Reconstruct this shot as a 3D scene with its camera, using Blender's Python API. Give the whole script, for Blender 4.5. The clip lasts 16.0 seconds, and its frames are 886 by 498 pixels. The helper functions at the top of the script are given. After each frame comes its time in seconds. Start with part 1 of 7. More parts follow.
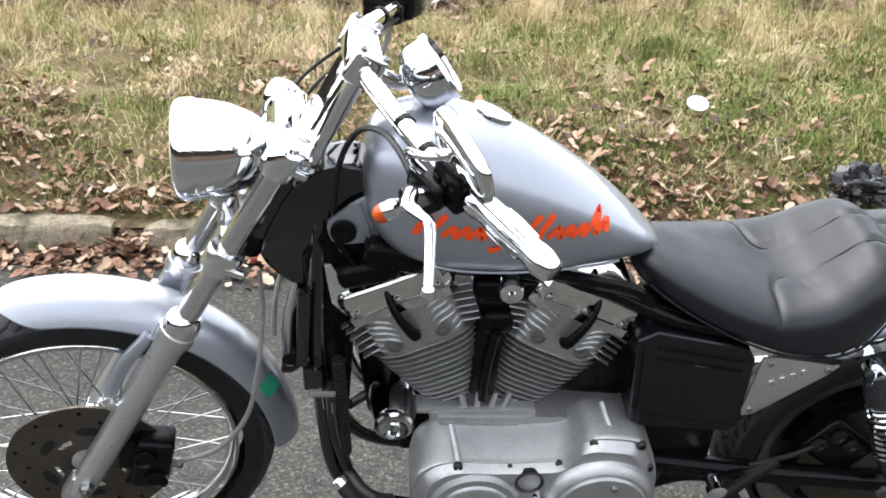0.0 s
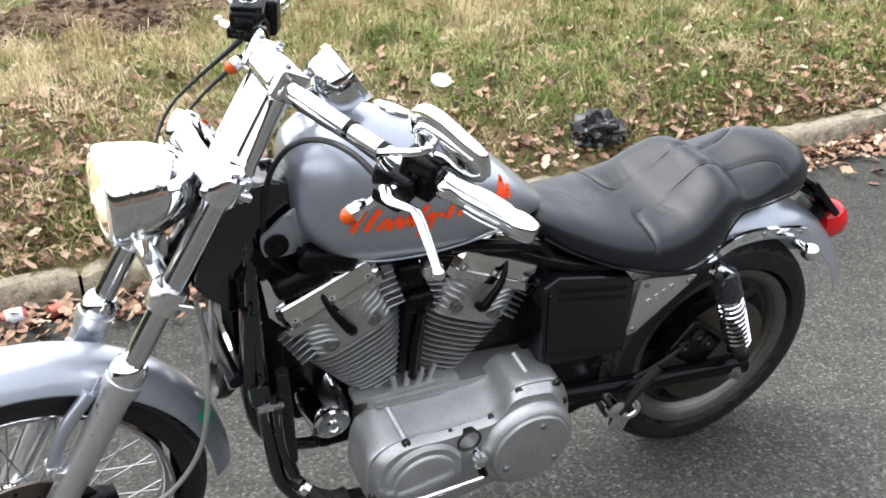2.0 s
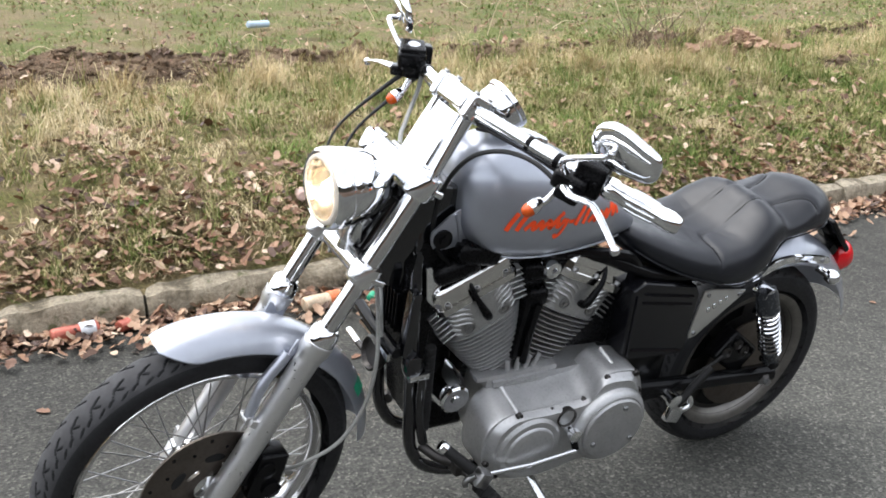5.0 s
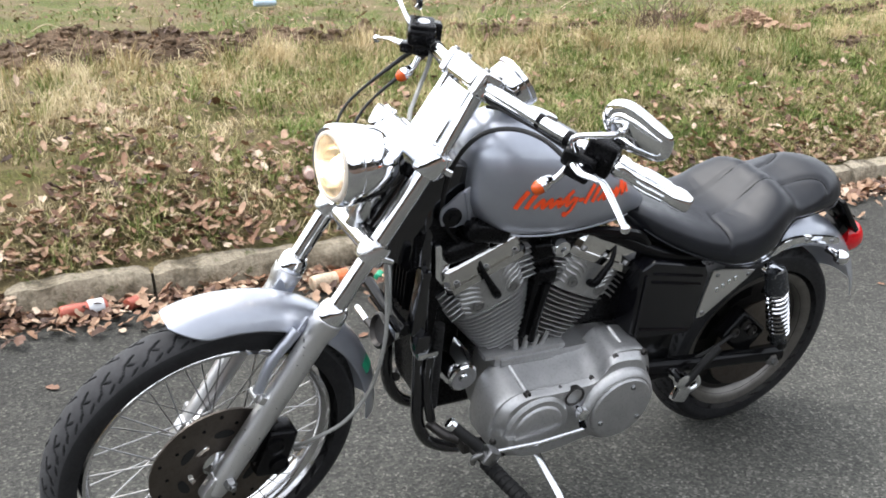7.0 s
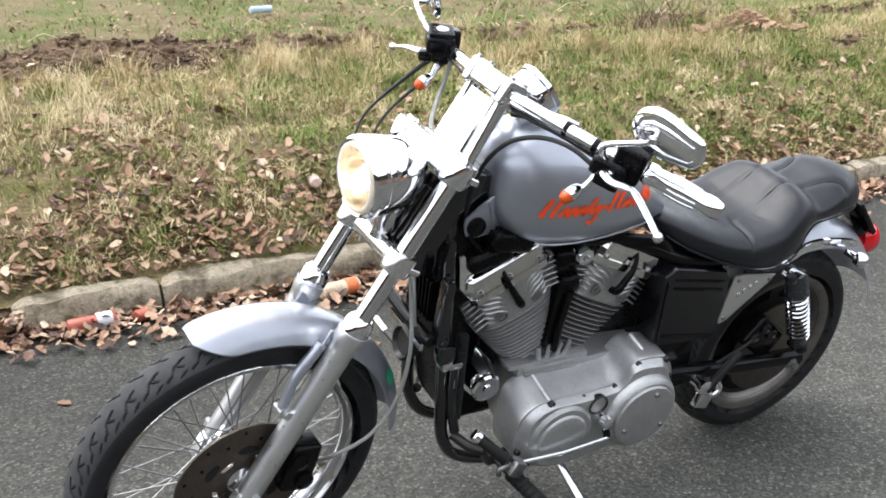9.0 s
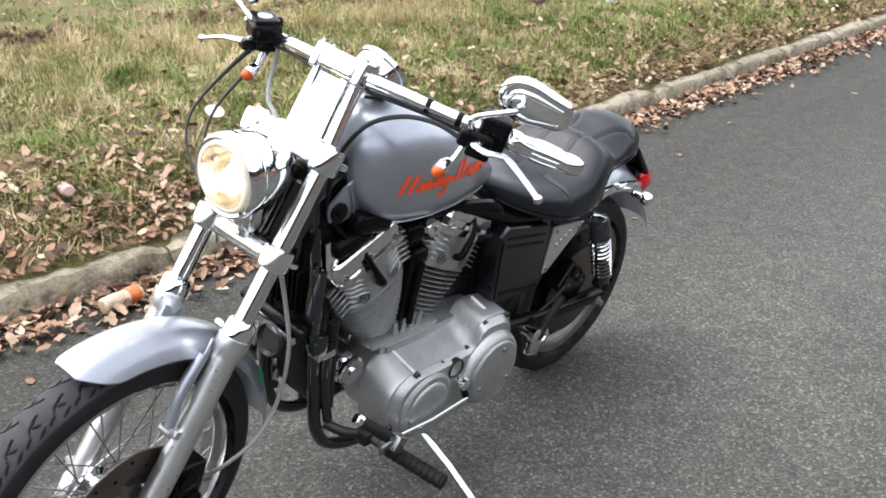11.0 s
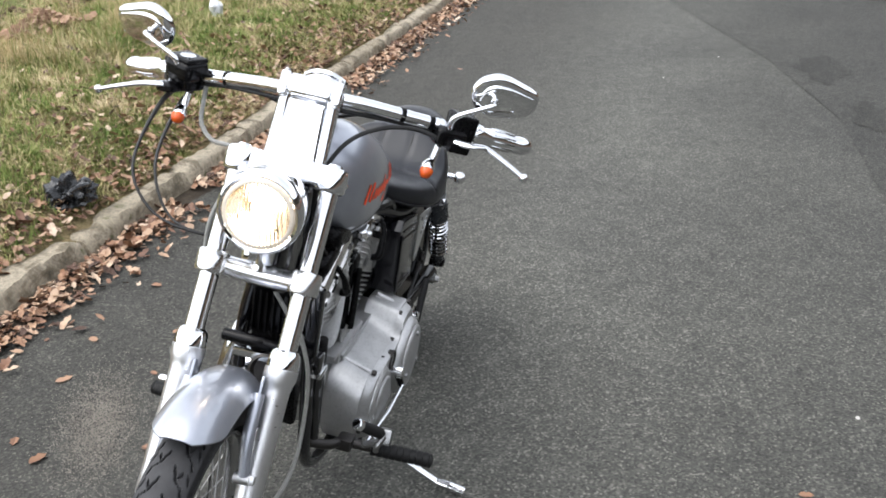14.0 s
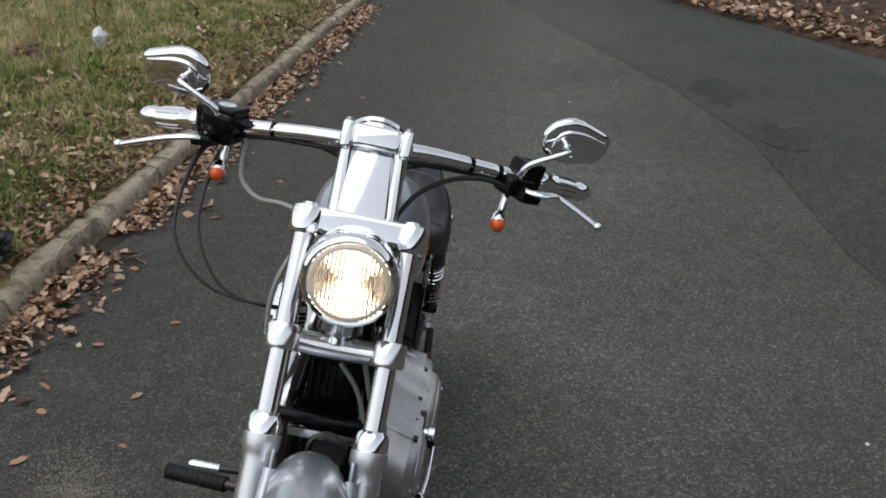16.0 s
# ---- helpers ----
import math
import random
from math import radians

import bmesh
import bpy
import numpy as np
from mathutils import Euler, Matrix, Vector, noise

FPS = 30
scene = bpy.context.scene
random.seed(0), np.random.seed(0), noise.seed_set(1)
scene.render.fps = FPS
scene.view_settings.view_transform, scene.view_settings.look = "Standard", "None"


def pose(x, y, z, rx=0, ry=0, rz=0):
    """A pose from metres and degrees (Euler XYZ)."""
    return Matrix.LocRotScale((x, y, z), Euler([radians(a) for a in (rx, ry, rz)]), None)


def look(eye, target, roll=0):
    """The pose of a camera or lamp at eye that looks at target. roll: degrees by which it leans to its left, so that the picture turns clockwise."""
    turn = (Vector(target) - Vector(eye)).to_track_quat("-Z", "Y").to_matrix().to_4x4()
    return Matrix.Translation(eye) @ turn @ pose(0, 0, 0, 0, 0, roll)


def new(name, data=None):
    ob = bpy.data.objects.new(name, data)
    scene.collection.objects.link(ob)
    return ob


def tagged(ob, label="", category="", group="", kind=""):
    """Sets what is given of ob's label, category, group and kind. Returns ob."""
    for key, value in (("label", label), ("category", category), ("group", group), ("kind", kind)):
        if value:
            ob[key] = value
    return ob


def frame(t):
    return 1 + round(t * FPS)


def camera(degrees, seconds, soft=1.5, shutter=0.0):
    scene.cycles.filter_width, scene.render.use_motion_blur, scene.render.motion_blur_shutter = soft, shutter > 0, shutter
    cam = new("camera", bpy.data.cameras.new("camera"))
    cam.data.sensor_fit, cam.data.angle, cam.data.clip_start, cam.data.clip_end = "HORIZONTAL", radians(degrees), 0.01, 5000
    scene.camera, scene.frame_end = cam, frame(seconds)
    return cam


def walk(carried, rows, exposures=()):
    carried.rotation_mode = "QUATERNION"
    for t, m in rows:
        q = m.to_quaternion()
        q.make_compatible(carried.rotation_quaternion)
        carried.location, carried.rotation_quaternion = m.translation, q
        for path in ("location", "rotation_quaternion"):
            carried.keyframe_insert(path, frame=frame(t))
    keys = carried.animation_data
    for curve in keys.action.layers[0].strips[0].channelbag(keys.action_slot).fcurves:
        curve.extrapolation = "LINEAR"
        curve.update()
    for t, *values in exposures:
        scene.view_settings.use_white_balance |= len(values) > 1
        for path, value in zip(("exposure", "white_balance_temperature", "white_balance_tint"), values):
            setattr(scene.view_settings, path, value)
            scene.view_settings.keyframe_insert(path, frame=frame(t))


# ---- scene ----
cam = camera(48.4, 16.0, soft=1.8)
PATH = [
    (0, (0.674, -1.774, 1.48), (0.718, 0.055, 0.673), 1.4),
    (0.5, (0.558, -1.725, 1.487), (0.793, 0.085, 0.67), 0.2),
    (1, (0.378, -1.713, 1.507), (0.843, 0.037, 0.659), -1.6),
    (1.5, (0.313, -1.734, 1.514), (0.857, -0.009, 0.661), -2.5),
    (2, (0.268, -1.809, 1.517), (0.913, -0.103, 0.696), -2.7),
    (2.5, (0.158, -1.876, 1.531), (0.771, -0.127, 0.779), -1.5),
    (3, (0.002, -1.854, 1.542), (0.722, -0.113, 0.872), -0.8),
    (3.5, (-0.179, -1.825, 1.551), (0.677, -0.153, 0.864), -0.9),
    (4, (-0.246, -1.895, 1.547), (0.596, -0.208, 0.88), -0.1),
    (4.2, (-0.262, -1.939, 1.539), (0.572, -0.252, 0.863), 0.5),
    (6.3, (-0.317, -2.056, 1.522), (0.494, -0.358, 0.844), 1.9),
    (6.5, (-0.313, -2.037, 1.522), (0.487, -0.337, 0.837), 1.9),
    (7, (-0.31, -2.026, 1.519), (0.497, -0.34, 0.807), 1.5),
    (7.5, (-0.329, -2.031, 1.521), (0.474, -0.349, 0.794), 1.9),
    (8, (-0.324, -1.99, 1.525), (0.469, -0.298, 0.813), 1.7),
    (8.2, (-0.33, -1.982, 1.526), (0.464, -0.286, 0.823), 1.3),
    (10.3, (-0.525, -1.928, 1.52), (0.554, -0.419, 0.772), -0.8),
    (10.5, (-0.577, -1.879, 1.525), (0.6, -0.448, 0.774), -2.0),
    (11, (-0.655, -1.776, 1.537), (0.659, -0.467, 0.789), -0.2),
    (11.5, (-0.649, -1.615, 1.543), (0.714, -0.331, 0.84), 0.1),
    (12, (-0.672, -1.473, 1.542), (0.787, -0.319, 0.808), 0.2),
    (12.5, (-0.803, -1.324, 1.563), (0.767, -0.36, 0.784), -3.7),
    (13, (-0.94, -1.262, 1.575), (0.71, -0.458, 0.78), -3.4),
    (13.5, (-1.121, -1.227, 1.583), (0.585, -0.526, 0.809), -4.5),
    (14, (-1.26, -1.094, 1.6), (0.512, -0.557, 0.842), -2.7),
    (14.5, (-1.365, -0.898, 1.611), (0.431, -0.487, 0.834), -4.3),
    (15, (-1.362, -0.802, 1.623), (0.467, -0.447, 0.894), -2.1),
    (15.5, (-1.255, -0.711, 1.632), (0.594, -0.402, 0.937), -3.1),
    (16, (-1.181, -0.627, 1.627), (0.665, -0.381, 0.898), -1.8),
]
EXPOSURE = [(0, 2.12), (1.5, 2.13), (2.5, 2.1), (3.5, 1.94), (4.2, 1.87), (6.3, 1.93), (8.2, 1.97), (10.5, 2.02), (11.5, 2.0), (13, 1.83), (14, 1.72), (14.5, 1.63), (15, 1.41), (15.5, 1.0), (16, 0.57)]
walk(cam, [(t, look(eye, target, roll)) for t, eye, target, roll in PATH], EXPOSURE)

# ---- world and light: thin overcast, brighter towards the front of the machine ----
world = bpy.data.worlds.new("overcast_sky")
scene.world = world
world.use_nodes = True
wn, wl = world.node_tree.nodes, world.node_tree.links
sky = wn.new("ShaderNodeTexSky")
sky.sky_type, sky.sun_disc = "NISHITA", False
sky.sun_elevation, sky.sun_rotation = radians(64), radians(-40)
sky.air_density, sky.dust_density, sky.ozone_density = 1.0, 2.0, 1.2
pale = wn.new("ShaderNodeHueSaturation")
pale.inputs["Saturation"].default_value = 0.26
wl.new(sky.outputs[0], pale.inputs["Color"])
back = wn["Background"]
wl.new(pale.outputs[0], back.inputs["Color"])
back.inputs["Strength"].default_value = 0.15

sun_data = bpy.data.lights.new("sun", "SUN")
sun_data.energy, sun_data.angle, sun_data.color = 0.565, radians(76), (0.98, 0.985, 1.0)
sun = new("sun", sun_data)
sun.matrix_world = look((-1.8, 0.9, 7.5), (0, 0, 0))


# ---- materials ----
def nodes_of(name):
    m = bpy.data.materials.new(name)
    m.use_nodes = True
    nt = m.node_tree
    return m, nt, nt.nodes["Principled BSDF"]


def link(nt, a, b):
    nt.links.new(a, b)


def ramp(nt, fac, stops):
    r = nt.nodes.new("ShaderNodeValToRGB")
    e = r.color_ramp.elements
    while len(e) < len(stops):
        e.new(0.5)
    for k, (p, c) in zip(e, stops):
        k.position, k.color = p, (*c, 1) if len(c) == 3 else c
    link(nt, fac, r.inputs[0])
    return r.outputs[0]


def noise_of(nt, scale, detail=4.0, rough=0.55, coord="Object"):
    tc = nt.nodes.new("ShaderNodeTexCoord")
    n = nt.nodes.new("ShaderNodeTexNoise")
    n.inputs["Scale"].default_value, n.inputs["Detail"].default_value = scale, detail
    n.inputs["Roughness"].default_value = rough
    link(nt, tc.outputs[coord], n.inputs["Vector"])
    return n


def bump(nt, height, bsdf, strength, distance):
    b = nt.nodes.new("ShaderNodeBump")
    b.inputs["Strength"].default_value, b.inputs["Distance"].default_value = strength, distance
    link(nt, height, b.inputs["Height"])
    link(nt, b.outputs[0], bsdf.inputs["Normal"])


def surface(name, color, rough=0.5, metal=0.0, vary=0.15, scale=25.0, rvary=0.1, relief=0.0, relief_scale=400.0, coat=0.0, grime=0.0, grime_color=(0.09, 0.07, 0.05), gloss=0.5):
    """A surface with colour drift at two scales, uneven gloss, fine relief and some grime."""
    m, nt, b = nodes_of(name)
    n1, n2 = noise_of(nt, scale), noise_of(nt, scale * 7, 3)
    lo = [c * (1 - vary) for c in color]
    hi = [min(1, c * (1 + vary)) for c in color]
    c1 = ramp(nt, n1.outputs[0], [(0.3, lo), (0.7, hi)])
    mix = nt.nodes.new("ShaderNodeMix")
    mix.data_type = "RGBA"
    mix.inputs[6].default_value = (*grime_color, 1)
    link(nt, c1, mix.inputs[6])
    mix.inputs[7].default_value = (*grime_color, 1)
    g = ramp(nt, n2.outputs[0], [(0.52, (0, 0, 0)), (0.78, (grime, grime, grime))])
    link(nt, g, mix.inputs[0])
    link(nt, mix.outputs[2], b.inputs["Base Color"])
    r = ramp(nt, n2.outputs[0], [(0.3, (max(0, rough - rvary),) * 3), (0.7, (min(1, rough + rvary),) * 3)])
    link(nt, r, b.inputs["Roughness"])
    b.inputs["Metallic"].default_value = metal
    b.inputs["Specular IOR Level"].default_value = gloss
    b.inputs["Coat Weight"].default_value = coat
    b.inputs["Coat Roughness"].default_value = 0.035
    if relief:
        bump(nt, noise_of(nt, relief_scale, 3).outputs[0], b, 0.6, relief)
    return m


CHROME = surface("chrome", (0.80, 0.81, 0.83), 0.045, 1.0, 0.02, 12, 0.025)
DULL_CHROME = surface("dull_chrome", (0.68, 0.69, 0.70), 0.13, 1.0, 0.05, 15, 0.05)
PAINT = surface("silver_paint", (0.365, 0.385, 0.435), 0.40, 0.8, 0.03, 40, 0.03, coat=1.0)
ALLOY = surface("cast_alloy", (0.46, 0.46, 0.46), 0.47, 0.9, 0.08, 22, 0.07, 0.0002, 600, grime=0.18)
FORK_ALLOY = surface("polished_alloy", (0.66, 0.66, 0.665), 0.33, 0.95, 0.05, 14, 0.06, 0.00008, 800, grime=0.06)
CLAMP_ALLOY = surface("bright_clamp", (0.78, 0.78, 0.785), 0.20, 1.0, 0.03, 14, 0.04)
ROCKER = surface("rocker_alloy", (0.68, 0.67, 0.66), 0.075, 1.0, 0.06, 12, 0.04, grime=0.12)
TUBE_STEEL = surface("fork_tube_steel", (0.70, 0.70, 0.71), 0.085, 1.0, 0.03, 12, 0.04)
FIN = surface("finned_alloy", (0.42, 0.42, 0.415), 0.42, 0.85, 0.12, 40, 0.08, 0.0002, 600, grime=0.45)
# near-black in place of the shade between fins and inside disc slots
GAP_SHADE = surface("gap_shade", (0.012, 0.012, 0.012), 0.6, 0.0, 0.2, 40, gloss=0.2)
BLACK = surface("black_enamel", (0.0035, 0.0035, 0.004), 0.20, 0.0, 0.3, 20, 0.06, grime=0.02, gloss=0.15)
BLACK_PLASTIC = surface("black_plastic", (0.0030, 0.0030, 0.0034), 0.28, 0.0, 0.25, 30, 0.06, 0.00005, 900, grime=0.03, gloss=0.10)
RUBBER = surface("rubber", (0.006, 0.006, 0.006), 0.6, 0.0, 0.25, 20, 0.1, 0.0002, 500, grime=0.10, grime_color=(0.042, 0.038, 0.035), gloss=0.25)
TYRE = surface("tyre_rubber", (0.011, 0.011, 0.012), 0.62, 0.0, 0.25, 20, 0.1, 0.0002, 500, grime=0.08, grime_color=(0.04, 0.037, 0.034), gloss=0.3)
TREAD = surface("dusty_tread", (0.040, 0.040, 0.042), 0.75, 0.0, 0.25, 30, 0.1, 0.0003, 400, grime=0.25, grime_color=(0.075, 0.070, 0.064), gloss=0.25)
BOX_PLASTIC = surface("box_plastic", (0.0045, 0.0045, 0.006), 0.13, 0.0, 0.25, 30, 0.04, 0.00004, 900, gloss=0.40)
GLOSS_BLACK = surface("gloss_black", (0.004, 0.004, 0.005), 0.06, 0.0, 0.2, 20, 0.02, coat=0.6)
LEATHER = surface("black_vinyl", (0.0070, 0.0080, 0.0112), 0.40, 0.0, 0.15, 8, 0.05, 0.00012, 450, gloss=0.43)
STEEL = surface("brake_steel", (0.112, 0.096, 0.083), 0.42, 0.9, 0.18, 18, 0.1, 0.0001, 300, grime=0.3, grime_color=(0.066, 0.040, 0.026))
PLATE = surface("brushed_plate", (0.62, 0.62, 0.61), 0.32, 0.95, 0.03, 30, 0.04)
BOLT = surface("bolt_steel", (0.30, 0.30, 0.30), 0.35, 1.0, 0.1, 80)
RIM = surface("dull_rim", (0.50, 0.50, 0.51), 0.17, 1.0, 0.08, 15, 0.06, grime=0.2)
DARK_STEEL = surface("dark_steel", (0.045, 0.042, 0.040), 0.4, 0.8, 0.15, 18, 0.1)
ORANGE = surface("orange_decal", (0.86, 0.075, 0.010), 0.4, 0.0, 0.05, 30, 0.05)
CABLE = surface("black_cable", (0.010, 0.010, 0.010), 0.45, 0.0, 0.2, 40, gloss=0.3)
GREY_CABLE = surface("braided_hose", (0.224, 0.224, 0.211), 0.45, 0.3, 0.15, 200, 0.1, 0.0002, 900)
RED_LENS = surface("red_lens", (0.50, 0.008, 0.012), 0.12, 0.0, 0.1, 30, 0.05)
AMBER = surface("amber_lens", (0.52, 0.075, 0.008), 0.18, 0.0, 0.1, 60, 0.05)
REFLECTOR = surface("lamp_reflector", (0.93, 0.84, 0.72), 0.10, 1.0, 0.05, 40, 0.05)
FLANGE = surface("lit_flange_cream", (0.62, 0.56, 0.47), 0.30, 0.0, 0.1, 40, 0.1)
SHROUD = surface("grey_black_shroud", (0.022, 0.024, 0.027), 0.25, 0.0, 0.2, 20, 0.05, gloss=0.5)
GREEN = surface("green_sticker", (0.02, 0.30, 0.16), 0.4, 0.0, 0.1, 60)
WHITE_DIAL = surface("dial_face", (0.75, 0.75, 0.72), 0.4, 0.0, 0.04, 40)

GLASS, gnt, gb = nodes_of("lamp_glass")
gb.inputs["Base Color"].default_value = (1.0, 0.97, 0.92, 1)
gb.inputs["Transmission Weight"].default_value = 1.0
gb.inputs["Roughness"].default_value = 0.02
gb.inputs["IOR"].default_value = 1.33
gw = gnt.nodes.new("ShaderNodeTexWave")
gw.wave_type, gw.bands_direction = "BANDS", "Y"
gw.inputs["Scale"].default_value = 46
gtc = gnt.nodes.new("ShaderNodeTexCoord")
link(gnt, gtc.outputs["Object"], gw.inputs["Vector"])
bump(gnt, gw.outputs[0], gb, 0.9, 0.004)

MIRROR, mnt, mb = nodes_of("mirror_glass")
mb.inputs["Base Color"].default_value = (0.9, 0.9, 0.9, 1)
mb.inputs["Metallic"].default_value = 1.0
mb.inputs["Roughness"].default_value = 0.02

BULB, bnt, bb = nodes_of("bulb_glow")
bb.inputs["Emission Color"].default_value = (1.0, 0.87, 0.68, 1)
bb.inputs["Emission Strength"].default_value = 7.5
# ---- shapes ----
def bm_new():
    return bmesh.new()


def add_rings(bm, rings, cap=True, closed=False):
    """Skin a run of rings (lists of points) into one surface."""
    vs = [[bm.verts.new(p) for p in r] for r in rings]
    n = len(vs[0])
    pairs = list(zip(vs, vs[1:])) + ([(vs[-1], vs[0])] if closed else [])
    for a, b in pairs:
        for i in range(n):
            j = (i + 1) % n
            bm.faces.new((a[i], a[j], b[j], b[i]))
    if cap and not closed:
        bm.faces.new(list(reversed(vs[0])))
        bm.faces.new(vs[-1])
    return vs


def basis(d):
    d = Vector(d).normalized()
    a = Vector((0, 0, 1)) if abs(d.z) < 0.9 else Vector((1, 0, 0))
    u = d.cross(a).normalized()
    return u, d.cross(u).normalized(), d


def lathe(bm, profile, at=(0, 0, 0), axis=(0, 1, 0), seg=32, cap=True):
    """Turn a profile of (radius, height along axis) round an axis."""
    u, v, d = basis(axis)
    at = Vector(at)
    rings = []
    for r, h in profile:
        rings.append([at + d * h + (u * math.cos(t) + v * math.sin(t)) * max(r, 1e-5) for t in (2 * math.pi * k / seg for k in range(seg))])
    return add_rings(bm, rings, cap)


def spline(points, per=6):
    """A smooth line through points."""
    p = [Vector(q) for q in points]
    p = [p[0] * 2 - p[1]] + p + [p[-1] * 2 - p[-2]]
    out = []
    for k in range(1, len(p) - 2):
        for s in range(per):
            t = s / per
            a, b, c, d = p[k - 1], p[k], p[k + 1], p[k + 2]
            out.append(0.5 * ((2 * b) + (c - a) * t + (2 * a - 5 * b + 4 * c - d) * t * t + (3 * b - a - 3 * c + d) * t ** 3))
    out.append(p[-2])
    return out


def tube(bm, points, radius, seg=12, smooth=True, per=6, ends=0.0):
    """A pipe along points; radius may be one number or one for each point."""
    line = spline(points, per) if smooth and len(points) > 2 else [Vector(q) for q in points]
    n = len(line)
    radii = [radius] * n if isinstance(radius, (int, float)) else list(np.interp(np.linspace(0, 1, n), np.linspace(0, 1, len(radius)), radius))
    u = None
    rings = []
    for k, q in enumerate(line):
        d = (line[min(k + 1, n - 1)] - line[max(k - 1, 0)]).normalized()
        if u is None:
            u = basis(d)[0]
        u = (u - d * u.dot(d)).normalized()
        v = d.cross(u)
        rings.append([q + (u * math.cos(t) + v * math.sin(t)) * radii[k] for t in (2 * math.pi * i / seg for i in range(seg))])
    return add_rings(bm, rings)


def box(bm, at, size, turn=None, bevel=0.004, segs=2):
    """A block with rounded edges; turn: a 3x3 matrix."""
    made = bmesh.ops.create_cube(bm, size=1.0)["verts"]
    m = Matrix.Translation(at) @ (turn.to_4x4() if turn else Matrix()) @ Matrix.Diagonal((*size, 1))
    bmesh.ops.transform(bm, matrix=m, verts=made)
    if bevel:
        es = list({e for v in made for e in v.link_edges})
        bmesh.ops.bevel(bm, geom=es, offset=bevel, segments=segs, affect="EDGES", profile=0.6)


def slab(bm, outline, y0, y1, bevel=0.004, segs=2):
    """An outline in the x-z plane given thickness from y0 to y1, with rounded rims."""
    a = [bm.verts.new((x, y0, z)) for x, z in outline]
    b = [bm.verts.new((x, y1, z)) for x, z in outline]
    n = len(a)
    fs = [bm.faces.new(a), bm.faces.new(list(reversed(b)))]
    for i in range(n):
        j = (i + 1) % n
        fs.append(bm.faces.new((a[j], a[i], b[i], b[j])))
    if bevel:
        es = list({e for f in fs[:2] for e in f.edges})
        bmesh.ops.bevel(bm, geom=es, offset=bevel, segments=segs, affect="EDGES", profile=0.6)


def rounded(points, per=5):
    """A closed outline smoothed through its points."""
    p = [Vector((x, 0, z)) for x, z in points]
    n = len(p)
    out = []
    for k in range(n):
        a, b, c, d = p[k - 1], p[k], p[(k + 1) % n], p[(k + 2) % n]
        for s in range(per):
            t = s / per
            q = 0.5 * ((2 * b) + (c - a) * t + (2 * a - 5 * b + 4 * c - d) * t * t + (3 * b - a - 3 * c + d) * t ** 3)
            out.append((q.x, q.z))
    return out


def ball(bm, at, r, seg=16, squash=(1, 1, 1)):
    made = bmesh.ops.create_uvsphere(bm, u_segments=seg, v_segments=seg // 2, radius=r)["verts"]
    bmesh.ops.transform(bm, matrix=Matrix.Translation(at) @ Matrix.Diagonal((*squash, 1)), verts=made)


def bolt(bm, at, axis, r=0.006, h=0.006):
    lathe(bm, [(r, 0), (r, h * 0.8), (r * 0.85, h), (r * 0.45, h), (r * 0.45, h * 0.5)], at, axis, 10)


def finish(name, bm, material, angle=38):
    bmesh.ops.recalc_face_normals(bm, faces=bm.faces)
    lim = radians(angle)
    for f in bm.faces:
        f.smooth = True
    for e in bm.edges:
        e.smooth = len(e.link_faces) == 2 and e.calc_face_angle(0) < lim
    me = bpy.data.meshes.new(name)
    bm.to_mesh(me)
    bm.free()
    me.materials.append(material)
    return me


def part(name, bm, material, parent, label="", angle=38):
    ob = new(name, finish(name, bm, material, angle))
    ob.parent = parent
    if label:
        ob["label"] = label
    return ob


def thing(name, bm, material, at, label, category, group="", kind="", angle=38):
    ob = new(name, finish(name, bm, material, angle))
    ob.matrix_world = at if isinstance(at, Matrix) else Matrix.Translation(at)
    return tagged(ob, label, category, group, kind)


# ---- the place: road, kerb, grass bank, field ----
def kerb_y(x):
    """The kerb's road side; the kerb bends slightly away up the road."""
    return 1.50 + 0.045 * max(0.0, x - 1.5)


def rise(x, d):
    """Height of the bank d metres behind the kerb's face."""
    h = float(np.interp(d, [0.0, 0.12, 0.25, 0.45, 0.7, 1.2, 2.0, 2.3, 2.9, 3.6, 8, 30, 400], [0.07, 0.095, 0.165, 0.27, 0.355, 0.42, 0.455, 0.46, 0.42, 0.45, 0.48, 0.6, 2.0]))
    if d > 0.1:
        a = min(1.0, d) * 0.05
        h += a * noise.noise((x * 0.9, d * 0.9, 0.0)) + 0.045 * min(1, d) * noise.noise((x * 3.4, d * 3.4, 4.0)) + 0.022 * min(1, d * 2) * noise.noise((x * 9, d * 9, 6.0))
    s = soil(x, d)
    if s > 0:
        h += s * (0.10 * noise.noise((x * 2.2, d * 4.0, 9.0)) + 0.07 * noise.noise((x * 7, d * 7, 2.0)) + 0.05)
    return h


def soil(x, d):
    """Where the turf is broken up: a ragged ploughed strip and some bare patches."""
    mid = 2.72 + 0.15 * noise.noise((x * 0.5, 3.0, 1.0))
    w = 0.62 * float(np.interp(x, [-6, 0.9, 1.8, 3.0, 5, 9, 14], [1, 1, 0.45, 0.22, 0.3, 0.2, 0.2])) + 0.16 * noise.noise((x * 1.3, 7.0, 2.0))
    bare = 0.26 + 0.10 * noise.noise((x * 4.0, d * 4.0, 5.0)) - math.hypot((x - 5.4) * 0.7, d - 1.5)
    return max(0.0, min(1.0, max(w - abs(d - mid), bare) / 0.15))


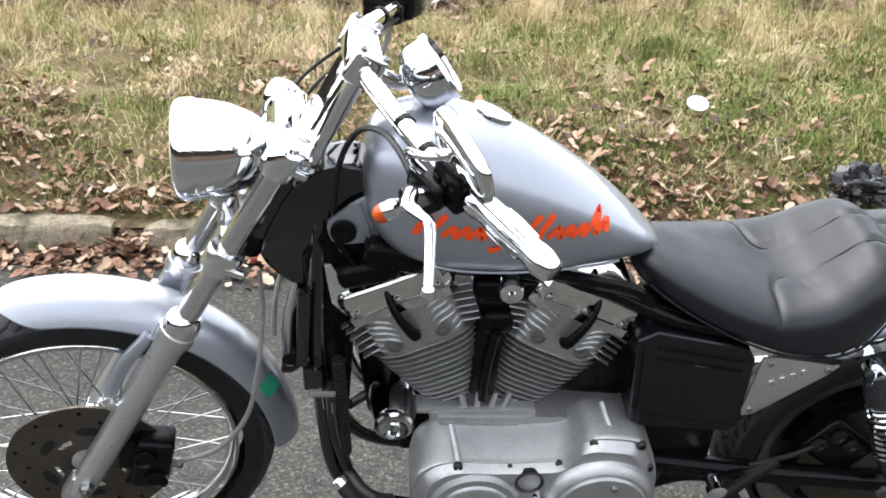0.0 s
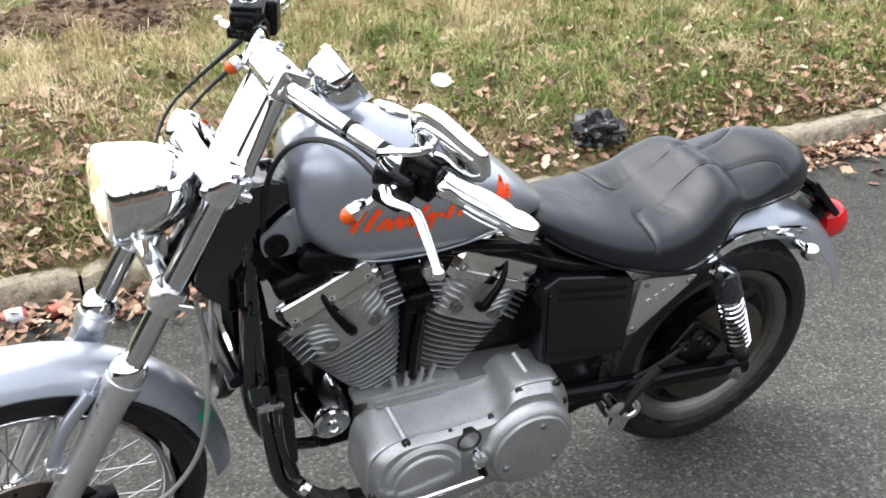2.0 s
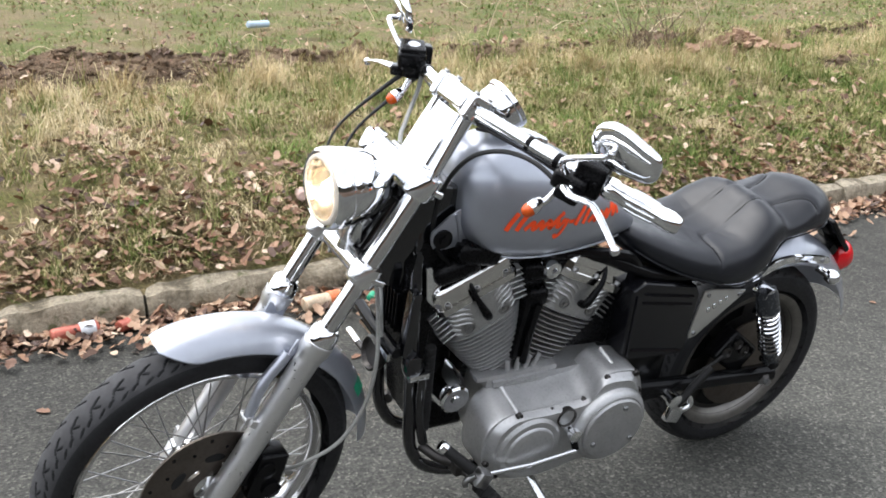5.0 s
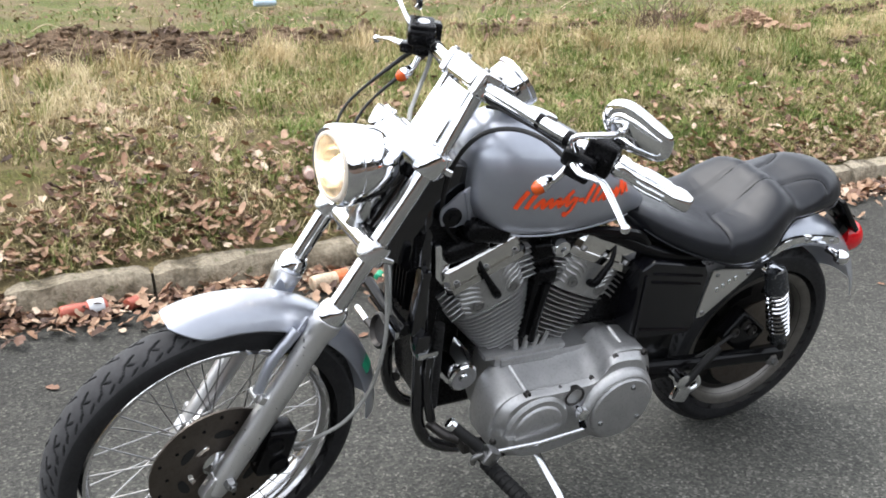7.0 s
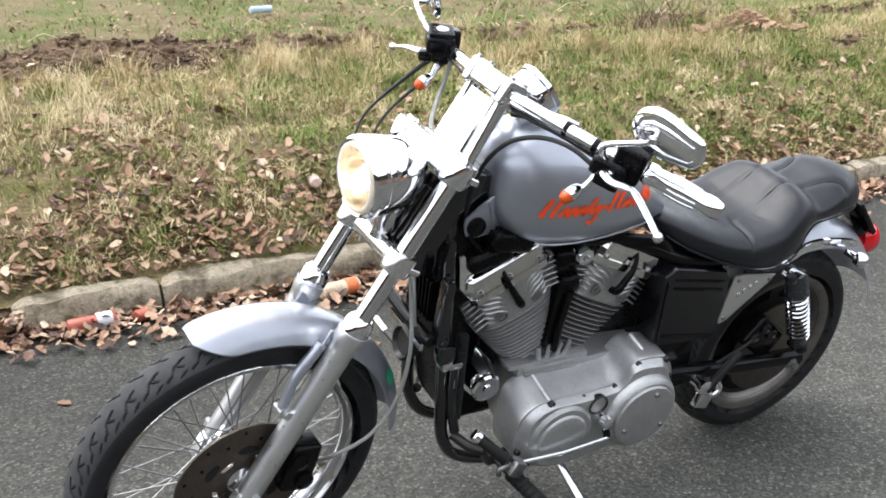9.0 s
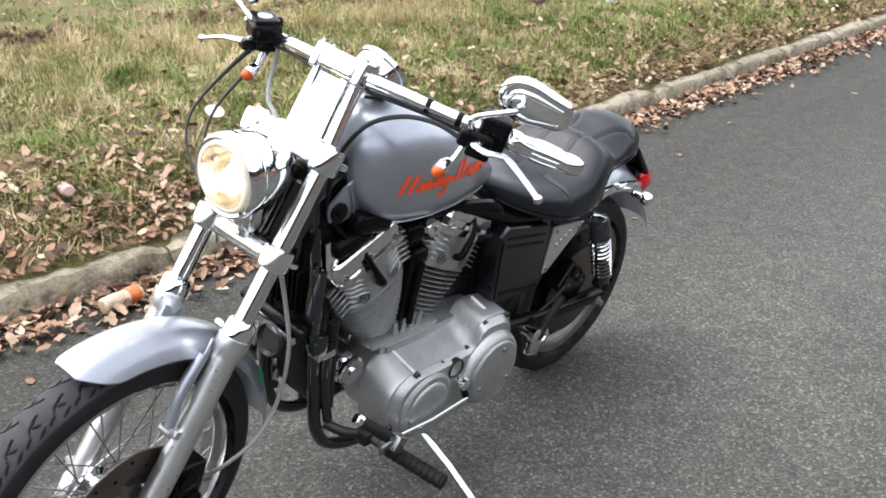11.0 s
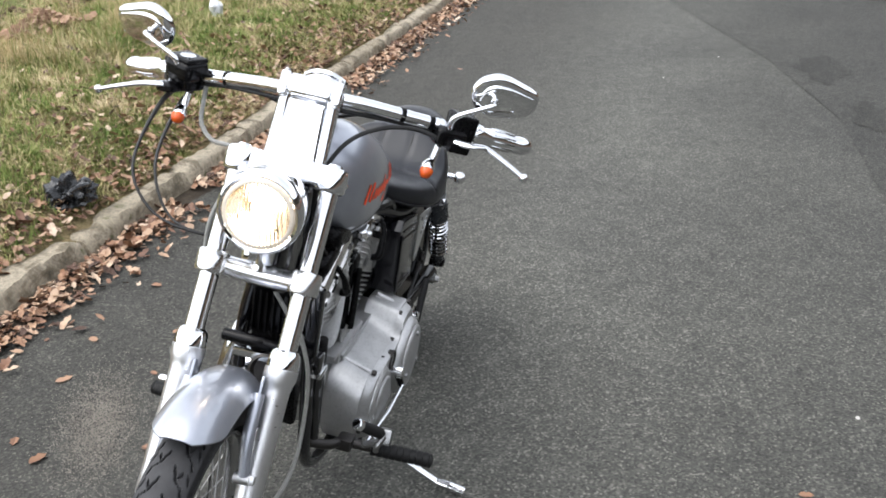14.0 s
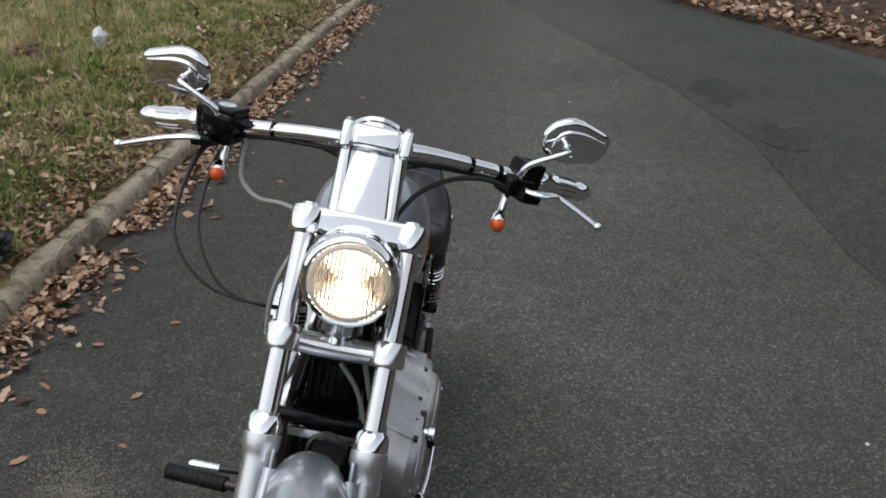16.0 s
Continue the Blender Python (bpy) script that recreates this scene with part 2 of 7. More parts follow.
def earth_material(name, stops, relief, patch=3.0):
    m, nt, b = nodes_of(name)
    n1, n2 = noise_of(nt, patch, 5, 0.65), noise_of(nt, 60, 4, 0.7)
    c1 = ramp(nt, n1.outputs[0], stops)
    c2 = ramp(nt, n2.outputs[0], [(0.3, (0.45, 0.45, 0.45)), (0.7, (1.25, 1.22, 1.15))])
    mx = nt.nodes.new("ShaderNodeMix")
    mx.data_type, mx.blend_type = "RGBA", "MULTIPLY"
    mx.inputs[0].default_value = 1.0
    link(nt, c1, mx.inputs[6])
    link(nt, c2, mx.inputs[7])
    link(nt, mx.outputs[2], b.inputs["Base Color"])
    b.inputs["Roughness"].default_value = 0.95
    b.inputs["Specular IOR Level"].default_value = 0.15
    bump(nt, n2.outputs[0], b, 0.9, relief)
    return m


TURF = earth_material("matted_turf", [(0.32, (0.102, 0.084, 0.042)), (0.48, (0.204, 0.162, 0.090)), (0.62, (0.120, 0.120, 0.042)), (0.75, (0.240, 0.198, 0.114))], 0.02)
SOIL = earth_material("bare_soil", [(0.35, (0.085, 0.058, 0.040)), (0.55, (0.20, 0.140, 0.095)), (0.8, (0.30, 0.22, 0.155))], 0.03)
FIELD = earth_material("field_turf", [(0.32, (0.125, 0.105, 0.055)), (0.45, (0.13, 0.155, 0.050)), (0.56, (0.21, 0.165, 0.100)), (0.66, (0.17, 0.165, 0.070)), (0.78, (0.24, 0.19, 0.12))], 0.02, 1.6)
LITTER_EARTH = earth_material("leafy_earth", [(0.35, (0.046, 0.029, 0.019)), (0.6, (0.098, 0.065, 0.046)), (0.8, (0.156, 0.111, 0.078))], 0.03, 8)


def asphalt(name, k):
    m, nt, b = nodes_of(name)
    tc = nt.nodes.new("ShaderNodeTexCoord")
    vo = nt.nodes.new("ShaderNodeTexVoronoi")
    vo.inputs["Scale"].default_value = 150
    link(nt, tc.outputs["Object"], vo.inputs["Vector"])
    hsv = nt.nodes.new("ShaderNodeSeparateColor")
    link(nt, vo.outputs["Color"], hsv.inputs[0])
    stones = ramp(nt, hsv.outputs[0], [(0.0, (0.030, 0.030, 0.028)), (0.40, (0.048, 0.048, 0.044)), (0.72, (0.062, 0.062, 0.056)), (0.92, (0.086, 0.085, 0.076)), (1.0, (0.14, 0.137, 0.122))])
    n1 = noise_of(nt, 0.7, 5, 0.6)
    n2 = noise_of(nt, 9, 4, 0.6)
    w1 = ramp(nt, n1.outputs[0], [(0.3, (0.86 * k, 0.86 * k, 0.86 * k)), (0.7, (1.13 * k, 1.13 * k, 1.11 * k))])
    w2 = ramp(nt, n2.outputs[0], [(0.3, (0.82, 0.82, 0.82)), (0.7, (1.12, 1.12, 1.12))])
    # paler lane, wandering edges: wheel wear plus painted sky sheen, lifting the machine's shade
    pos = nt.nodes.new("ShaderNodeSeparateXYZ")
    link(nt, tc.outputs["Object"], pos.inputs[0])
    drift = nt.nodes.new("ShaderNodeMath")
    drift.operation = "MULTIPLY_ADD"
    drift.inputs[1].default_value = 0.9
    link(nt, n1.outputs[0], drift.inputs[0])
    link(nt, pos.outputs["Y"], drift.inputs[2])
    lane = nt.nodes.new("ShaderNodeMapRange")
    for slot, v in (("From Min", -2.6), ("From Max", 1.4)):
        lane.inputs[slot].default_value = v
    link(nt, drift.outputs[0], lane.inputs["Value"])
    w3 = ramp(nt, lane.outputs[0], [(0.0, (0.84, 0.84, 0.84)), (0.28, (0.90, 0.90, 0.89)), (0.44, (1.02, 1.02, 1.00)), (0.56, (1.20, 1.20, 1.18)), (0.67, (1.28, 1.28, 1.26)), (0.78, (1.08, 1.075, 1.05)), (0.92, (0.86, 0.845, 0.82)), (1.0, (0.80, 0.785, 0.76))])
    last = stones
    for w in (w1, w2, w3):
        mx = nt.nodes.new("ShaderNodeMix")
        mx.data_type, mx.blend_type = "RGBA", "MULTIPLY"
        mx.inputs[0].default_value = 1.0
        link(nt, last, mx.inputs[6])
        link(nt, w, mx.inputs[7])
        last = mx.outputs[2]
    link(nt, last, b.inputs["Base Color"])
    b.inputs["Roughness"].default_value = 0.88
    b.inputs["Specular IOR Level"].default_value = 0.22
    bump(nt, vo.outputs["Distance"], b, 0.6, 0.004)
    return m


ASPHALT = asphalt("asphalt", 1.0)

# road sheet out to the horizon
bm = bm_new()
xs = [-400, -60, -12, -4, 0, 4, 8, 14, 40, 120, 400]
ys = [-400, -80, -20, -8, -4, -2, 0, 1.0]
grid = [[bm.verts.new((x, y, 0)) for y in ys] + [bm.verts.new((x, kerb_y(x) + 0.06, 0))] for x in xs]
for a, b in zip(grid, grid[1:]):
    for j in range(len(ys)):
        bm.faces.new((a[j], a[j + 1], b[j + 1], b[j]))
thing("road", bm, ASPHALT, (0, 0, 0), "worn grey asphalt road", "road", kind="structure")

# tar repair band and patch, a few mm proud, edge running up the road
PATCH = asphalt("patched_asphalt", 0.78)
bm = bm_new()
left = [(2.2, -1.98), (2.96, -1.84), (4.8, -1.74), (6.43, -1.38), (8.86, -0.62), (14, 0.9), (30, 5.0)]
va = [bm.verts.new((x, y, 0.004)) for x, y in left]
vb = [bm.verts.new((x + 1.5, y - 1.15 - 0.1 * k, 0.004)) for k, (x, y) in enumerate(left)]
for k in range(len(left) - 1):
    bm.faces.new((va[k], va[k + 1], vb[k + 1], vb[k]))
thing("road_patch", bm, PATCH, (0, 0, 0), "darker repaired strip in the asphalt", "road", kind="structure")

# dark oily stains along the patch edge
STAIN = asphalt("oily_asphalt", 0.48)
for cx, cy, rx, ry in ((6.15, -1.72, 0.36, 0.16), (4.86, -1.93, 0.34, 0.13)):
    bm = bm_new()
    rim = []
    for k in range(40):
        a = 2 * math.pi * k / 40
        f = 1 + 0.7 * noise.noise((math.cos(a) * 1.7 + cx, math.sin(a) * 1.7, cy))
        rim.append(bm.verts.new((math.cos(a) * rx * f, math.sin(a) * ry * f, 0.0)))
    bm.faces.new(rim)
    thing("road_stain", bm, STAIN, (cx, cy, 0.0075), "dark oily stain soaked into the asphalt", "stain", kind="structure")

# bank and field behind the kerb
xv = sorted(set([-400, -150, -60, -30, -16, -9, -6, 14, 18, 26, 45, 90, 200, 400] + [round(-4.5 + 0.09 * k, 3) for k in range(190)]))
dv = [0.05, 0.10, 0.13] + [0.13 + 0.075 * k for k in range(1, 62)] + [5.2, 6, 7, 9, 12, 17, 26, 45, 90, 200, 400]
verts, faces, mats = [], [], []
for x in xv:
    for d in dv:
        verts.append((x, kerb_y(min(x, 60.0)) + d, rise(x, d)))
nd = len(dv)
for i in range(len(xv) - 1):
    for j in range(nd - 1):
        faces.append((i * nd + j, (i + 1) * nd + j, (i + 1) * nd + j + 1, i * nd + j + 1))
        d, x = dv[j], xv[i]
        mats.append(1 if soil(x, d) > 0.25 else (2 if d > 3.0 else 0))
me = bpy.data.meshes.new("grass_bank")
me.from_pydata(verts, [], faces)
for m_ in (TURF, SOIL, FIELD):
    me.materials.append(m_)
me.polygons.foreach_set("material_index", mats)
me.polygons.foreach_set("use_smooth", [True] * len(faces))
tagged(new("ground", me), "rough grass bank and green field behind the kerb", "ground", kind="structure")

# leafy ground on the far side of the bend
bm = bm_new()
edge = [(-40, -21.5), (4.0, -4.85), (7.6, -3.14), (9.2, -2.58), (11.2, -1.80), (14.0, -0.7), (30, 6.0)]
rows = []
for k, (x, y) in enumerate(edge):
    rows.append([bm.verts.new((x + 0.05 * i, y - o, z)) for i, (o, z) in enumerate(((0, 0.004), (0.12, 0.07), (0.6, 0.12), (3, 0.3), (40, 1.5), (200, 4)))])
for a, b in zip(rows, rows[1:]):
    for j in range(5):
        bm.faces.new((a[j], a[j + 1], b[j + 1], b[j]))
thing("far_verge", bm, LITTER_EARTH, (0, 0, 0), "brown leaf-covered verge across the road", "ground", kind="structure")


# grass blades, growing in tufts that lean together
def strands(name, tufts, per, xr, dr, length, width, stops, seed, label, lean=0.9, thin=0.0, spread=0.045, mat_name="grass"):
    rng = np.random.default_rng(seed)
    base, size, way, tone = [], [], [], []
    for k in range(tufts):
        x = rng.uniform(*xr)
        d = dr[0] + (dr[1] - dr[0]) * rng.uniform() ** 1.2
        c = noise.noise((x * 2.1, d * 2.1, seed)) + 0.6 * noise.noise((x * 6, d * 6, seed))
        if c < thin - 0.6 * rng.uniform() or soil(x, d) > 0.3:
            continue
        m = int(per * rng.uniform(0.4, 1.6))
        a = rng.uniform(0, 2 * np.pi)
        big = rng.uniform(0.6, 1.3) * (1 + 0.5 * c)
        z = rise(x, d) - 0.006
        slope = rise(x, d + 0.05) - z
        off = rng.normal(0, spread, (m, 2))
        for q in range(m):
            base.append((x + off[q, 0], kerb_y(x) + max(0.14, d + off[q, 1]), z + off[q, 1] * slope / 0.05))
            size.append(big)
            way.append(a + off[q, 0] * 9)
            tone.append(c)
    base = np.array(base)
    m = len(base)
    L = rng.uniform(*length, m) * np.array(size)
    a = np.array(way) + rng.normal(0, 0.8, m)
    b = a + rng.normal(0, 0.6, m)
    tilt = np.abs(rng.normal(lean, 0.35, m)).clip(0.05, 1.45)
    w = rng.uniform(*width, m)
    side = np.stack([-np.sin(a), np.cos(a), 0 * a], 1) * w[:, None]
    dirm = np.stack([np.cos(a) * np.sin(tilt * 0.55), np.sin(a) * np.sin(tilt * 0.55), np.cos(tilt * 0.55)], 1)
    dirt = np.stack([np.cos(b) * np.sin(tilt * 1.5), np.sin(b) * np.sin(tilt * 1.5), np.cos(tilt * 1.5).clip(-0.4, 1)], 1)
    mid = base + dirm * (L * 0.5)[:, None]
    tip = mid + dirt * (L * 0.55)[:, None]
    v = np.stack([base - side, base + side, mid + side * 0.8, mid - side * 0.8, tip], 1).reshape(-1, 3)
    i = (np.arange(m) * 5)[:, None]
    f4 = (i + np.array([[0, 1, 2, 3]])).tolist()
    f3 = (i + np.array([[3, 2, 4]])).tolist()
    me = bpy.data.meshes.new(name)
    me.from_pydata(v.tolist(), [], f4 + f3)
    mt, nt, bs = nodes_of(mat_name)
    geo = nt.nodes.new("ShaderNodeNewGeometry")
    pn = noise_of(nt, 3.4, 5, 0.72)
    ad = nt.nodes.new("ShaderNodeMath")
    ad.operation = "MULTIPLY_ADD"
    ad.inputs[1].default_value = 0.46
    link(nt, geo.outputs["Random Per Island"], ad.inputs[0])
    sc = nt.nodes.new("ShaderNodeMath")
    sc.operation = "MULTIPLY_ADD"
    sc.inputs[1].default_value, sc.inputs[2].default_value = 3.0, -1.22
    link(nt, pn.outputs[0], sc.inputs[0])
    link(nt, sc.outputs[0], ad.inputs[2])
    # the turf grows greener up the road
    pos = nt.nodes.new("ShaderNodeSeparateXYZ")
    link(nt, geo.outputs["Position"], pos.inputs[0])
    fresh = nt.nodes.new("ShaderNodeMapRange")
    for slot, v in (("From Min", 0.3), ("From Max", 3.0), ("To Min", -0.05), ("To Max", 0.075)):
        fresh.inputs[slot].default_value = v
    link(nt, pos.outputs["X"], fresh.inputs["Value"])
    less = nt.nodes.new("ShaderNodeMath")
    less.operation = "SUBTRACT"
    link(nt, ad.outputs[0], less.inputs[0])
    link(nt, fresh.outputs[0], less.inputs[1])
    link(nt, ramp(nt, less.outputs[0], stops), bs.inputs["Base Color"])
    bs.inputs["Roughness"].default_value = 0.75
    bs.inputs["Specular IOR Level"].default_value = 0.2
    me.materials.append(mt)
    return tagged(new(name, me), label, "grass", kind="stuff")


STRAW = [(0.05, (0.10, 0.145, 0.030)), (0.28, (0.20, 0.215, 0.068)), (0.48, (0.345, 0.295, 0.145)), (0.75, (0.48, 0.39, 0.225)), (1.0, (0.59, 0.49, 0.32))]
LUSH = [(0.1, (0.085, 0.130, 0.026)), (0.5, (0.165, 0.205, 0.055)), (0.8, (0.27, 0.27, 0.105)), (1.0, (0.38, 0.32, 0.17))]
strands("grass", 5200, 20, (-2.6, 9.5), (0.14, 3.3), (0.05, 0.13), (0.0014, 0.0032), STRAW, 3, "long straw-yellow and green winter grass in matted tufts", 1.22, -0.25, 0.05)
strands("grass_tufts", 1100, 22, (-2.6, 9.5), (0.2, 3.2), (0.04, 0.09), (0.0018, 0.0038), LUSH, 11, "tufts of fresh green grass", 0.7, 0.12, 0.035, "green_grass")
strands("verge_grass", 3400, 20, (0.9, 9.5), (0.25, 3.2), (0.04, 0.10), (0.0018, 0.0038), LUSH, 15, "fresh green grass among the straw", 1.1, -0.2, 0.045, "verge_green")
strands("tall_grass", 700, 20, (-2.6, 9.0), (1.1, 2.6), (0.12, 0.24), (0.0014, 0.0030), STRAW, 21, "taller pale dry grass along the broken soil", 0.8, 0.05, 0.04, "dry_grass")
strands("dry_tussocks", 150, 70, (-2.4, 7.0), (1.5, 2.3), (0.10, 0.20), (0.0013, 0.0026), [(0.0, (0.26, 0.21, 0.10)), (0.5, (0.44, 0.34, 0.18)), (1.0, (0.56, 0.45, 0.27))], 51, "pale dry tussocks before the broken soil", 0.75, 0.0, 0.05, "tussock_straw")
strands("field_grass", 3800, 10, (-4.0, 13.0), (2.9, 9.0), (0.03, 0.07), (0.003, 0.006), [(0.1, (0.085, 0.130, 0.028)), (0.40, (0.15, 0.185, 0.05)), (0.65, (0.27, 0.23, 0.115)), (1.0, (0.40, 0.32, 0.19))], 31, "short green and withered grass of the field", 0.9, -0.2, 0.09, "field_grass")

# clods of broken soil
rng = np.random.default_rng(77)
ico = [Vector(v) for v in ((0, 0, 1), (0.89, 0, 0.45), (0.28, 0.85, 0.45), (-0.72, 0.53, 0.45), (-0.72, -0.53, 0.45), (0.28, -0.85, 0.45), (0.72, 0.53, -0.45), (-0.28, 0.85, -0.45), (-0.89, 0, -0.45), (-0.28, -0.85, -0.45), (0.72, -0.53, -0.45), (0, 0, -1))]
icf = [(0, 1, 2), (0, 2, 3), (0, 3, 4), (0, 4, 5), (0, 5, 1), (1, 6, 2), (2, 7, 3), (3, 8, 4), (4, 9, 5), (5, 10, 1), (2, 6, 7), (3, 7, 8), (4, 8, 9), (5, 9, 10), (1, 10, 6), (11, 7, 6), (11, 8, 7), (11, 9, 8), (11, 10, 9), (11, 6, 10)]
verts, faces = [], []
for k in range(18000):
    x, d = rng.uniform(-3.5, 10.0), rng.uniform(1.2, 3.6)
    f = soil(x, d)
    if f < rng.uniform(0.05, 0.9):
        continue
    s = 0.008 + 0.034 * rng.uniform() ** 2.6
    jit = rng.uniform(0.55, 1.25, 12)
    z = rise(x, d)
    n0 = len(verts)
    for q, g in zip(ico, jit):
        verts.append((x + q.x * s * g * 1.3, kerb_y(x) + d + q.y * s * g, z + q.z * s * g * 0.8))
    faces += [(a + n0, b + n0, c + n0) for a, b, c in icf]
me = bpy.data.meshes.new("soil_clods")
me.from_pydata(verts, [], faces)
me.materials.append(SOIL)
tagged(new("soil_clods", me), "crumbling brown clods of dug soil", "soil", kind="stuff")


# earth slumped into the broken gap of the kerb
bm = bm_new()
for v in bmesh.ops.create_icosphere(bm, subdivisions=4, radius=1.0)["verts"]:
    q = v.co.normalized()
    f = 1 + 0.30 * noise.noise(q * 2.5) + 0.12 * noise.noise(q * 8)
    v.co = Vector((q.x * 0.10 * f, q.y * 0.10 * f, q.z * 0.085 * f))
thing("earth_fill", bm, SOIL, (-0.385, 1.60, 0.0), "brown earth slumped into a gap in the kerb", "soil", kind="stuff")

# dark silt washed against the kerb
SILT = earth_material("gutter_silt", [(0.35, (0.030, 0.024, 0.018)), (0.6, (0.052, 0.042, 0.032)), (0.8, (0.075, 0.062, 0.047))], 0.004, 14)
bm = bm_new()
rows = []
for k in range(620):
    x = -3.0 + 0.02 * k
    w = max(0.02, 0.13 + 0.10 * noise.noise((x * 1.3, 2.0, 8.0)) + 0.06 * noise.noise((x * 6.0, 5.0, 1.0)) + 0.025 * noise.noise((x * 21.0, 1.0, 4.0)))
    rows.append([bm.verts.new((x, kerb_y(x) + 0.02 - (w + 0.02) * f, 0.0005 + 0.012 * (1 - f) ** 2 + 0.003 * (1 - f) * noise.noise((x * 18, f * 5, 2.0)))) for f in (0, 0.25, 0.5, 0.75, 1.0)])
for a, b in zip(rows, rows[1:]):
    for j in range(4):
        bm.faces.new((a[j], a[j + 1], b[j + 1], b[j]))
thing("silt", bm, SILT, (0, 0, 0), "dark silt and leaf mould washed against the kerb", "dirt", kind="stuff")

# fallen leaves
LEAFMAT, lnt, lb = nodes_of("dead_leaf")
lg = lnt.nodes.new("ShaderNodeNewGeometry")
link(lnt, ramp(lnt, lg.outputs["Random Per Island"], [(0.0, (0.045, 0.022, 0.013)), (0.25, (0.130, 0.062, 0.034)), (0.45, (0.235, 0.122, 0.066)), (0.68, (0.310, 0.190, 0.115)), (0.86, (0.39, 0.27, 0.18)), (1.0, (0.50, 0.39, 0.29))]), lb.inputs["Base Color"])
lb.inputs["Roughness"].default_value = 0.62
bump(lnt, noise_of(lnt, 160, 3).outputs[0], lb, 0.5, 0.002)

LEAF = np.array([(-0.5, 0.0), (-0.32, 0.20), (-0.10, 0.27), (0.05, 0.20), (0.22, 0.26), (0.36, 0.12), (0.5, 0.0), (0.36, -0.12), (0.20, -0.25), (0.04, -0.19), (-0.12, -0.28), (-0.34, -0.19)])


def leaf_cloud(name, places, seed, label, size=(0.035, 0.085), stack=0.02):
    rng = np.random.default_rng(seed)
    m = len(places)
    p = np.array(places)
    s = rng.uniform(*size, m)
    yaw, curl = rng.uniform(0, 2 * np.pi, m), rng.uniform(-0.1, 0.9, m)
    tx, ty = rng.normal(0, 0.35, m), rng.normal(0, 0.35, m)
    out = np.concatenate([LEAF, [[-0.25, 0.0], [0.0, 0.0], [0.25, 0.0]]])
    u = out[:, 0][None] * s[:, None]
    v = out[:, 1][None] * s[:, None] * rng.uniform(0.8, 1.25, m)[:, None]
    w = (np.abs(out[:, 1])[None] * 1.0 + 0.5 * out[:, 0][None] ** 2) * (curl * s)[:, None] + rng.normal(0, 0.04, (m, len(out))) * s[:, None]
    w = w + u * tx[:, None] + v * ty[:, None]
    w = w - w.min(1, keepdims=True)
    X = u * np.cos(yaw)[:, None] - v * np.sin(yaw)[:, None] + p[:, 0:1]
    Y = u * np.sin(yaw)[:, None] + v * np.cos(yaw)[:, None] + p[:, 1:2]
    Z = w + p[:, 2:3] + rng.uniform(0, stack, m)[:, None]
    verts = np.stack([X, Y, Z], 2).reshape(-1, 3)
    n = len(out)
    tri = [(0, 1, 12), (1, 2, 12), (2, 13, 12), (2, 3, 13), (3, 4, 13), (4, 14, 13), (4, 5, 14), (5, 6, 14), (6, 7, 14), (7, 8, 14), (8, 13, 14), (8, 9, 13), (9, 10, 13), (10, 12, 13), (10, 11, 12), (11, 0, 12)]
    faces = (np.arange(m)[:, None, None] * n + np.array(tri)[None]).reshape(-1, 3).tolist()
    me = bpy.data.meshes.new(name)
    me.from_pydata(verts.tolist(), [], faces)
    me.materials.append(LEAFMAT)
    return tagged(new(name, me), label, "leaves", kind="stuff")


rng = np.random.default_rng(8)
spots = []
for k in range(5200):
    x = rng.uniform(-1.8, 11.0)
    d = -abs(rng.normal(0, 0.13)) - 0.005
    if d < -0.42 or noise.noise((x * 1.9, 5.0, 1.0)) < -0.55 + 0.5 * abs(d):
        continue
    spots.append((x, kerb_y(x) + d, 0.002))
for k in range(90):
    spots.append((rng.uniform(-0.46, -0.30), 1.50 + rng.uniform(-0.08, 0.16), rng.uniform(0.002, 0.05)))
leaf_cloud("gutter_leaves", spots, 1, "brown dead leaves drifted along the kerb", (0.022, 0.066), 0.024)
spots = []
for k in range(5600):
    x = rng.uniform(-2.0, 11.0)
    d = 0.10 + abs(rng.normal(0, 0.5))
    if d > 2.6 or noise.noise((x * 1.4, d * 1.8, 3.0)) < -0.55 + 0.40 * d + 0.45 * rng.uniform():
        continue
    spots.append((x, kerb_y(x) + d, rise(x, d) + 0.012))
for k in range(2400):
    x, d = rng.uniform(-2.0, 1.7), 0.10 + abs(rng.normal(0, 0.6))
    if d < 2.6 and noise.noise((x * 1.4, d * 1.8, 3.0)) > -0.5 + 0.35 * d + 0.4 * rng.uniform():
        spots.append((x, kerb_y(x) + d, rise(x, d) + 0.014))
for k in range(900):
    x, d = rng.uniform(1.2, 6.0), 0.12 + abs(rng.normal(0, 0.30))
    if noise.noise((x * 1.4, d * 1.8, 3.0)) > -0.45 + 0.3 * rng.uniform():
        spots.append((x, kerb_y(x) + d, rise(x, d) + 0.016))
spots = [q for q in spots if q[0] < 1.1 or q[1] - kerb_y(q[0]) < 0.30 or rng.uniform() < 0.6]
for k in range(500):
    x, d = rng.uniform(2.5, 9.0), 0.11 + abs(rng.normal(0, 0.18))
    spots.append((x, kerb_y(x) + d, rise(x, d) + 0.016))
for k in range(2000):
    x, d = rng.uniform(-2.2, 10.5), rng.uniform(0.2, 3.1)
    spots.append((x, kerb_y(x) + d, rise(x, d) + 0.02))
chaff = [(x, kerb_y(x) + d, rise(x, d) + 0.012) for x, d in zip(rng.uniform(-3.5, 12.0, 5200), rng.uniform(3.0, 8.5, 5200))]
leaf_cloud("field_chaff", chaff, 4, "pale chaff and leaf scraps strewn over the field", (0.018, 0.050), 0.012)
